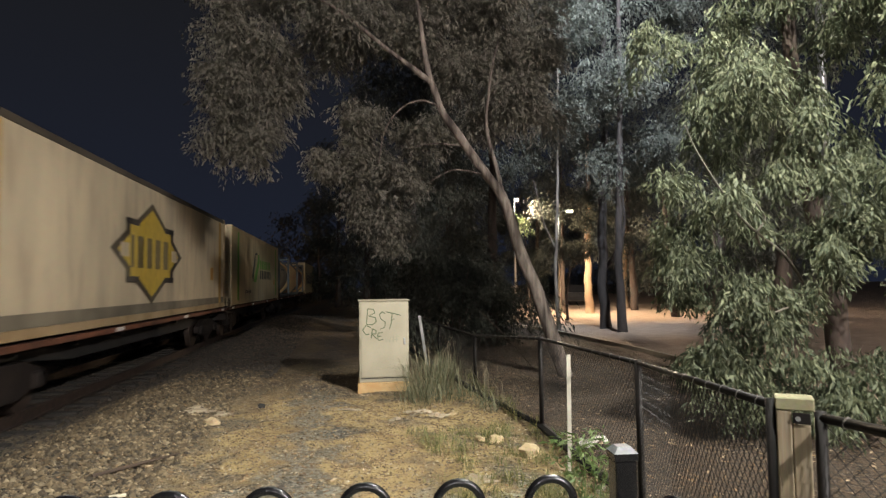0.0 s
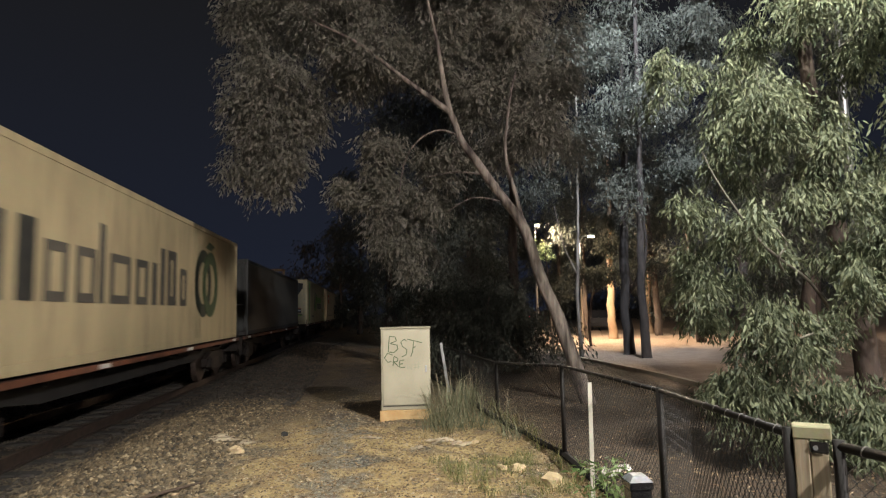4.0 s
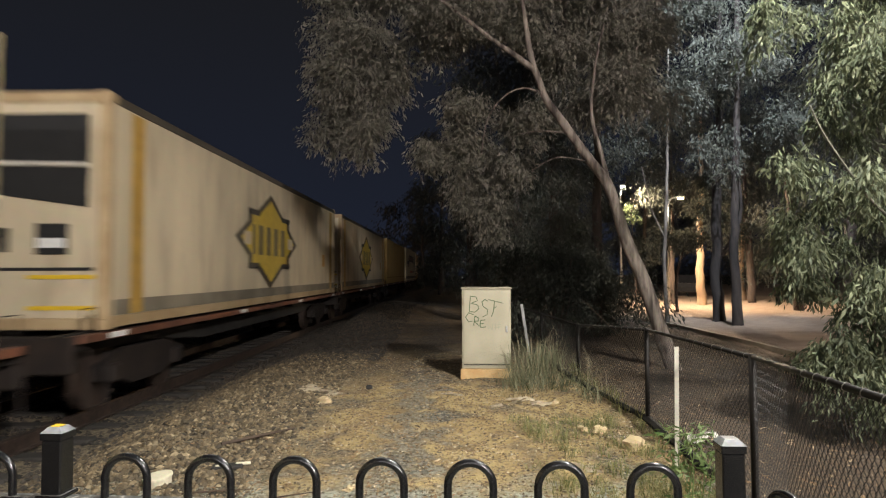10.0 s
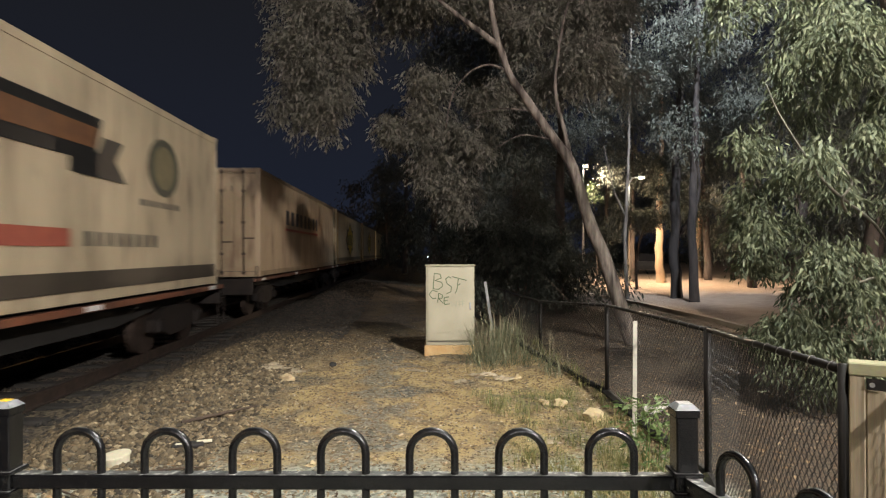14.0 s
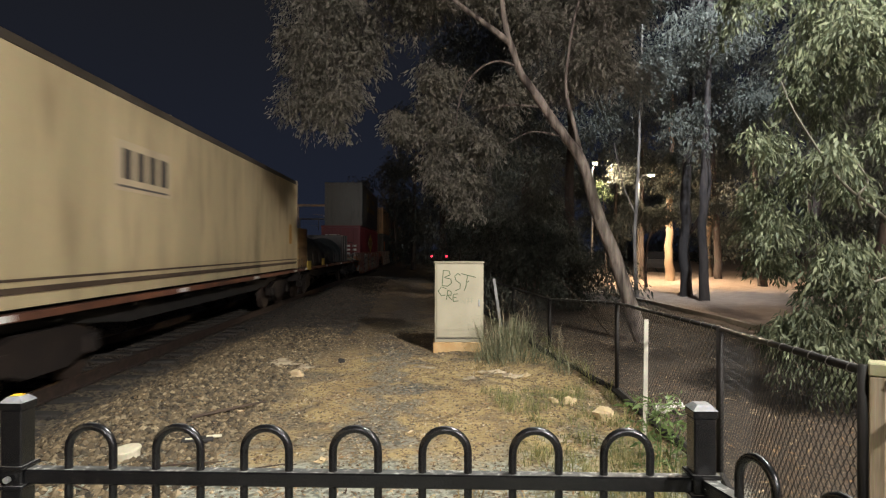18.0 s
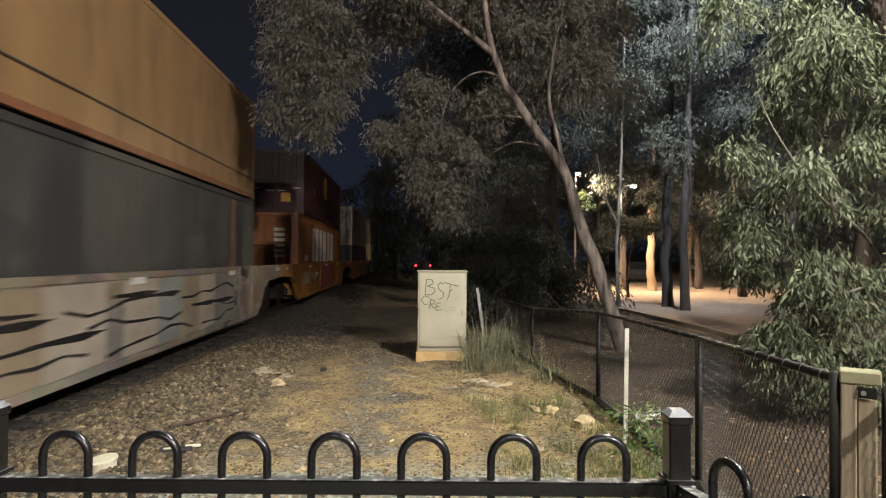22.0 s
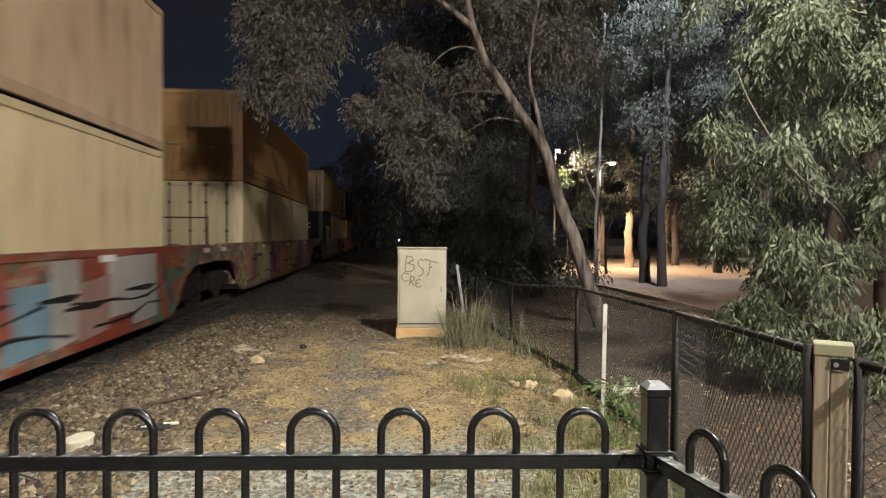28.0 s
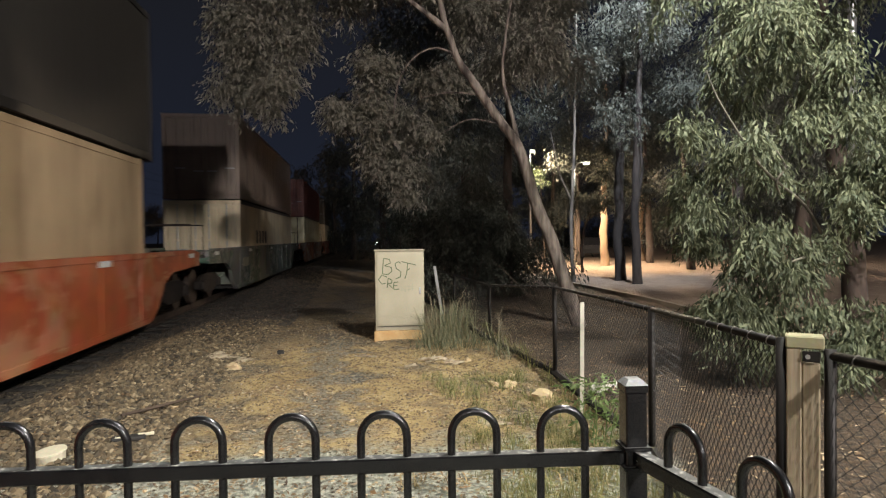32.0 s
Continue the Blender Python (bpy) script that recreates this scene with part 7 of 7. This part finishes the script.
def litter(name, count, area, size, material, label, seed):
    """Fallen leaves and bark scraps, each a small bent flake."""
    rng = np.random.default_rng(seed)
    x, y = rng.uniform(area[0], area[1], count), rng.uniform(area[2], area[3], count)
    z = ground_height(x, y) + 0.004
    a = rng.uniform(0, 6.28, count)
    ln = size * rng.uniform(0.5, 1.4, count)
    w = ln * rng.uniform(0.12, 0.35, count)
    d = np.stack([np.cos(a), np.sin(a), rng.normal(0, 0.15, count)], -1)
    s = np.stack([-np.sin(a), np.cos(a), rng.normal(0, 0.25, count)], -1)
    c = np.stack([x, y, z + 0.006], -1)
    v = np.stack([c - d * ln[:, None] / 2, c + s * w[:, None] / 2 + [0, 0, 0.004], c + d * ln[:, None] / 2, c - s * w[:, None] / 2 + [0, 0, 0.004]], 1).reshape(-1, 3)
    tagged(new(name, quads(name, material, v, 4)), label, "leaf litter", kind="stuff")


LITTER = island_mat("dry_leaf_litter", [(0.05, 0.03, 0.017), (0.22, 0.14, 0.065), (0.44, 0.34, 0.21), (0.09, 0.06, 0.035), (0.30, 0.18, 0.08)])
litter("leaf_litter", 13000, (-3.4, 2.0, 2.2, 12.5), 0.055, LITTER, "dry fallen leaves and bark scraps on the verge", 31)
litter("leaf_litter_under_trees", 5000, (1.8, 7.0, 2.4, 14), 0.07, LITTER, "brown leaf litter under the trees behind the mesh fence", 32)


def rock(name, x, y, s, material, label, seed, flat=0.6):
    rng = random.Random(seed)
    bm = bmesh.new()
    bmesh.ops.create_icosphere(bm, subdivisions=2, radius=1)
    for v in bm.verts:
        k = 1 + (0.55 + 0.6 * (s[2] < 0.036)) * noise.noise(v.co * 1.6 + Vector((seed, 0, 0))) + 0.12 * noise.noise(v.co * 4 + Vector((0, seed, 0)))
        v.co = Vector((v.co.x * s[0] * k, v.co.y * s[1] * k, v.co.z * s[2] * k))
    me = bpy.data.meshes.new(name)
    bm.to_mesh(me)
    bm.free()
    me.materials.append(material)
    ob = tagged(new(name, me), label, "rock", group="stones on the verge")
    ob.matrix_world = pose(x, y, float(ground_height(np.array(x), np.array(y))) + s[2] * 0.45, 0, 0, rng.uniform(0, 180))


ROCK = mat("sandstone_rock", (0.48, 0.38, 0.22), (0.34, 0.26, 0.15), 0.9, 0, 8, 0.5, 40)
SLAB = mat("broken_concrete", (0.36, 0.31, 0.22), (0.22, 0.17, 0.11), 0.9, 0, 9, 0.8, 50, c3=(0.20, 0.14, 0.07), amount=0.8)
for i, (x, y, s, lab) in enumerate((
    (-1.73, 8.2, (0.10, 0.07, 0.06), "pale lump of sandstone on gravel"), (1.60, 6.2, (0.12, 0.10, 0.075), "pale rounded rock by the mesh fence"), (1.40, 6.75, (0.10, 0.07, 0.05), "pale broken stone by the fence"),
    (1.25, 6.85, (0.07, 0.05, 0.04), "small pale stone lying on sand"), (1.55, 7.3, (0.05, 0.04, 0.03), "small pale stone lying on sand"), (1.2, 8.3, (0.05, 0.04, 0.03), "small pale stone lying on sand"), (-0.9, 5.1, (0.04, 0.03, 0.02), "small pale stone lying on sand"))):
    rock("stone", x, y, s, ROCK, lab, i + 2)
for i, (x, y, s) in enumerate(((-0.10, 8.75, (0.15, 0.07, 0.016)), (0.75, 8.35, (0.17, 0.09, 0.03)), (0.98, 8.15, (0.12, 0.08, 0.03)), (-2.05, 9.0, (0.20, 0.12, 0.025)), (-1.72, 8.9, (0.16, 0.09, 0.02)), (-2.2, 9.3, (0.13, 0.10, 0.03)), (1.0, 5.6, (0.14, 0.10, 0.02)), (0.45, 8.0, (0.10, 0.07, 0.02)))):
    rock("concrete_slab", x, y, s, SLAB, "flat scrap of broken concrete half sunk in sand", i + 20)
rock("dark_clod", -1.3, 9.25, (0.06, 0.05, 0.045), DARK, "small dark clod on the sand", 40)


def build_clutter():
    PLASTIC = mat("dirty_white_plastic", (0.58, 0.54, 0.40), (0.45, 0.42, 0.32), 0.5, 0, 8)
    b = thing("plastic_tub", "dirty white round plastic tub with its lid", "tub", pose(-2.36, 5.1, 0.0, 5, -6, 0))
    part("body", Mesh().tube([(0, 0, 0.0), (0, 0, 0.085)], [0.085, 0.10], 20), PLASTIC, b)
    part("lid", Mesh().tube([(0, 0, 0.086), (0, 0, 0.10), (0, 0, 0.104)], [0.108, 0.108, 0.09], 20), PLASTIC, b)
    d = thing("crushed_can", "flattened dark and silver scrap on the gravel", "litter", pose(-1.97, 5.55, 0.012, 0, 0, 14))
    part("dark_half", Mesh().box(-0.15, 0.10, -0.06, 0.05, 0, 0.034, 0.01), DARK, d)
    part("silver_strip", Mesh().box(0.04, 0.16, 0.0, 0.025, 0.02, 0.042, 0.004), PLASTIC, d)
    part("silver_strip", Mesh().box(-0.12, -0.04, -0.045, -0.02, 0.02, 0.042, 0.004), PLASTIC, d)
    WOODM = mat("dry_stick", (0.065, 0.043, 0.027), (0.04, 0.027, 0.018), 0.9, 0, 5)
    for a, bb, r in (((-2.3, 6.22, 0.03), (-1.75, 6.85, 0.03), 0.018), ((-2.1, 4.9, 0.03), (-1.6, 5.0, 0.03), 0.008), ((-1.6, 4.75, 0.02), (-1.1, 4.95, 0.03), 0.007), ((-2.75, 4.7, 0.03), (-2.3, 4.45, 0.03), 0.009), ((3.4, 12.0, -0.02), (2.35, 12.0, 1.13), 0.008)):
        m = tuple((p + q) / 2 + o for p, q, o in zip(a, bb, (0.03, -0.02, 0.012)))
        solid("fallen_stick", Mesh().tube([a, m, bb], [r, r * 0.9, r * 0.5], 7), WOODM, "dry brown fallen stick on the gravel", "stick", group="fallen sticks")
    p = thing("paper_scrap", "crumpled white paper scrap behind the mesh fence", "litter", pose(2.28, 6.35, 0.02, 0, 0, 30))
    rng = random.Random(4)
    m = Mesh()
    vs = [(-0.16 + 0.064 * i + rng.uniform(-.01, .01), -0.08 + 0.05 * j, 0.02 + rng.uniform(0, 0.075)) for j in range(4) for i in range(6)]
    vs += [(x, y, z - 0.004) for x, y, z in vs]
    m.add(vs, [(j * 6 + i, j * 6 + i + 1, j * 6 + i + 7, j * 6 + i + 6) for j in range(3) for i in range(5)] + [(24 + j * 6 + i + 6, 24 + j * 6 + i + 7, 24 + j * 6 + i + 1, 24 + j * 6 + i) for j in range(3) for i in range(5)])
    part("sheet", m, mat("white_paper", (0.44, 0.42, 0.37), (0.26, 0.24, 0.21), 0.7), p)
    w = thing("weed", "fresh green weed sprouting by the fence corner", "weed", pose(0, 0, 0))
    rng = random.Random(8)
    for k in range(7):
        x, y = 1.62 + rng.uniform(-0.12, 0.12), 4.75 + rng.uniform(-0.3, 0.4)
        h = rng.uniform(0.28, 0.58)
        limb(w, [(x, y, 0), (x + 0.02, y, h * 0.5), (x + rng.uniform(-.06, .06), y, h)], 0.005, 0.003, WEED, "stem", 5)
    leaves("foliage", [(1.62, 4.8, 0.16, 0.16, 0.25, 0.10), (1.68, 4.9, 0.30, 0.12, 0.2, 0.09), (1.60, 4.8, 0.46, 0.12, 0.2, 0.10)], 330, 0.07, WEED, w, 66, droop=0.1)


build_clutter()


# ---- the park ----
def build_park():
    k = thing("path_kerb", "low concrete kerb along the park road", "kerb", kind="structure")
    KER = mat("pale_concrete_kerb", (0.50, 0.42, 0.32), (0.40, 0.33, 0.25), 0.9, 0, 3)
    pts = [(5.9, 25.0), (6.45, 21.5), (6.63, 18.5), (6.66, 14.3), (6.5, 10.5), (6.2, 7.5)]
    for a, b in zip(pts, pts[1:]):
        d = Vector((b[0] - a[0], b[1] - a[1], 0)).normalized()
        s = Vector((-d.y, d.x, 0)) * 0.06
        A, B = Vector((*a, 0)), Vector((*b, 0))
        m = Mesh()
        vs = [A - s, B - s, B + s, A + s]
        m.add([tuple(v + Vector((0, 0, z))) for z in (-0.05, 0.09) for v in vs], [(3, 2, 1, 0), (4, 5, 6, 7), (0, 1, 5, 4), (1, 2, 6, 5), (2, 3, 7, 6), (3, 0, 4, 7)])
        part("kerb_stone", m, KER, k)
    TANB = mat("tan_smooth_bark", (0.36, 0.25, 0.155), (0.23, 0.155, 0.10), 0.8, 0, 2, 0.3, 20, stretch=(2, 2, 0.5))
    NBARK = mat("blackish_bark", (0.04, 0.031, 0.026), (0.022, 0.017, 0.015), 0.9, 0, 4, 0.5, 30, stretch=(3, 3, 0.7))
    GREYB = mat("pale_grey_bark", (0.17, 0.15, 0.125), (0.06, 0.05, 0.042), 0.85, 0, 3, 0.4, 25, stretch=(3, 3, 0.6))
    for x, y, h, r, top, m, lab, crown in (
        (8.86, 21.4, 14.5, 0.19, 0.35, NBARK, "dark eucalypt trunk standing beside the park road", (6.2, 1.9, 20000)),
        (8.73, 19.8, 14.0, 0.145, 0.3, NBARK, "slimmer dark eucalypt trunk leaning towards its neighbour", (6.6, 1.9, 20000)),
        (12.57, 32.2, 10, 0.22, 0.1, TANB, "pale smooth-barked eucalypt lit by a lamp", (5.2, 1.6, 5000)),
        (11.57, 33.4, 9, 0.13, 0.0, DBARK, "dark trunk beyond the park road", (5.6, 1.5, 4000)),
        (6.62, 20.0, 10.5, 0.065, 0.25, GREYB, "slender pale eucalypt stem behind the leaning tree", (5.6, 1.6, 13000)),
        (16.8, 37, 9, 0.22, 0.3, TANB, "pale trunk beyond the road", (5.0, 1.6, 4000))):
        t = thing("eucalypt_tree", lab, "tree", group="park trees")
        limb(t, [(x, y, -0.1), (x + 0.02, y, 0.25), (x - 0.05, y, h * 0.18), (x + top * 0.3, y, h * 0.4), (x + top * 0.6, y, h * 0.65), (x + top, y, h)], r * 1.25, r * 0.35, m, "trunk", 12)
        if m is GREYB:
            limb(t, [(x + 0.0, y, 2.7), (x - 0.2, y, 3.15), (x - 0.45, y, 3.75), (x - 0.7, y, 5.0)], 0.03, 0.012, m)
        elif r > 0.15 and m is NBARK:
            limb(t, [(x + 0.02, y, 2.1), (x + 0.35, y - 0.3, 2.75), (x + 0.55, y - 0.5, 3.6), (x + 0.5, y - 0.6, 5.2)], 0.09, 0.03, m)
        z0, rr, n = crown
        blobs = [(x + top * 0.6 + rr * math.cos(q * 2.4), y + 0.8 * math.sin(q * 2.4), z0 + (h - z0) * q / 8, rr * 0.75, 1.2, 0.9) for q in range(9)]
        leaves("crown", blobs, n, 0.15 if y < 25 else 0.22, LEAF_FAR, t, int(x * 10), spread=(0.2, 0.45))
    t = thing("eucalypt_tree", "low spreading eucalypt half hiding the lit trunk", "tree", group="park trees")
    limb(t, [(9.35, 26.6, -0.1), (9.3, 26.6, 1.2), (9.6, 26.5, 2.6), (10.2, 26.5, 3.6)], 0.07, 0.03, DBARK, "trunk", 9)
    for a in (-0.9, 1.3):
        limb(t, [(9.5, 26.55, 2.2), (9.6 + a * 0.5, 26.5, 2.9), (9.7 + a, 26.4, 3.4)], 0.03, 0.012, DBARK)
    leaves("crown", [(8.7, 26.6, 3.4, 0.7, 0.6, 0.55), (9.6, 26.5, 3.1, 0.7, 0.6, 0.5), (10.5, 26.4, 3.2, 0.8, 0.6, 0.5), (11.3, 26.5, 3.0, 0.6, 0.6, 0.45), (10.9, 26.6, 4.0, 0.7, 0.6, 0.45), (12.0, 26.6, 3.6, 0.6, 0.6, 0.6), (10.4, 26.6, 4.6, 0.5, 0.5, 0.5), (11.0, 26.5, 5.0, 0.6, 0.6, 0.5), (10.6, 26.6, 5.6, 0.6, 0.6, 0.5), (8.2, 26.6, 2.6, 0.4, 0.5, 0.4)], 13000, 0.15, LEAF_FAR, t, 301)
    t = thing("eucalypt_tree", "slim young eucalypt with leaves lit green by a lamp", "tree", group="park trees")
    limb(t, [(9.6, 33.4, -0.1), (9.55, 33.4, 2.0), (9.45, 33.4, 4.0), (9.4, 33.4, 5.6)], 0.05, 0.015, DBARK, "trunk", 8)
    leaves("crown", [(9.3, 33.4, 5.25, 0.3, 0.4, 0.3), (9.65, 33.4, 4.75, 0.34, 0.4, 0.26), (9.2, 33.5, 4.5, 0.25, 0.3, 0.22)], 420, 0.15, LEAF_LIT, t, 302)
    c = thing("parked_car", "dark parked car beyond the park road", "car", pose(17.2, 46, 0, 0, 0, 70))
    CARP = mat("dark_car_paint", (0.05, 0.05, 0.055), None, 0.3)
    part("body", Mesh().prism([(-2.1, 0.3), (2.1, 0.3), (2.15, 0.75), (1.2, 0.88), (-2.0, 0.9), (-2.15, 0.6)], "y", -0.85, 0.85), CARP, c)
    part("cabin", Mesh().prism([(-1.7, 0.9), (1.1, 0.88), (0.5, 1.42), (-1.2, 1.45)], "y", -0.75, 0.75), mat("car_glass", (0.03, 0.03, 0.035), None, 0.08), c)
    for x in (-1.3, 1.3):
        for y in (-0.8, 0.8):
            part("wheel", Mesh().tube([(x, y - 0.1, 0.31), (x, y + 0.1, 0.31)], 0.31, 16), DARK, c)


build_park()


def build_tail_car():
    """A car that drives over a crossing far down the line, seen from behind."""
    c = thing("distant_car", "far-off car showing red tail lamps by the line", "car")
    part("body", Mesh().box(-0.9, 0.9, 0, 4.2, 0.3, 0.95, 0.08), DARK, c)
    part("cabin", Mesh().box(-0.8, 0.8, 0.6, 3.2, 0.95, 1.5, 0.1), DARK, c)
    for x in (-0.75, 0.75):
        part("tail_lamp", Mesh().box(x - 0.16, x + 0.16, -0.03, 0.01, 0.75, 0.93, 0.01), glow("tail_lamp_glow", (1.0, 0.03, 0.06), 6), c, "glowing red tail lamp")
    c.matrix_world = pose(16.0, 66.0, 0.0)
    return c


TAIL_CAR = build_tail_car()


def build_far_lights():
    for x, z in ((2.65, 1.25), (3.7, 0.95), (2.35, 0.15)):
        f = thing("distant_lamp", "tiny white lamp on a post far down the line", "lamp", group="distant lamps")
        part("post", Mesh().tube([(x, 150.6, -0.1), (x, 150.6, z)], 0.05, 6), DARK, f)
        part("globe", Mesh().tube([(x, 150.6, z), (x, 150.6, z + 0.05), (x, 150.6, z + 0.2), (x, 150.6, z + 0.25)], [0.06, 0.11, 0.11, 0.05], 8), glow("far_globe_glow", (0.95, 0.95, 1.0), 10), f)


build_far_lights()


def build_far_car():
    c = thing("distant_car", "far-off car with its headlamps on beside the line", "car", pose(2.9, 132, 0))
    part("body", Mesh().box(-0.9, 0.9, 0, 4.2, 0.3, 0.95, 0.08), DARK, c)
    part("cabin", Mesh().box(-0.8, 0.8, 1.0, 3.6, 0.95, 1.55, 0.1), DARK, c)
    for x in (-0.72, 0.72):
        part("headlamp", Mesh().tube([(x, -0.03, 0.75), (x, 0.02, 0.75)], 0.10, 12), glow("headlamp_glow", (0.95, 0.95, 1.0), 18), c, "glowing white headlamp")


build_far_car()


# ---- movement ----
def way(t):
    """Metres that the train has run since the start; it gathers speed slowly."""
    return 13.6 * t + 0.035 * t * t


def motions():
    walk(TAIL_CAR, [(0, pose(16, 66, 0)), (13.5, pose(16, 66, 0)), (16, pose(1.35, 66, 0)), (23, pose(1.35, 66, 0)), (26, pose(-3.5, 96, 0)), (29, pose(-14, 130, 0)), (32, pose(-26, 140, 0))])
    for ob, y0, z in MOVERS:
        walk(ob, [(t, pose(TX, y0 - way(t), z)) for t in (0, 4, 8, 12, 16, 20, 24, 28, 32)])


motions()
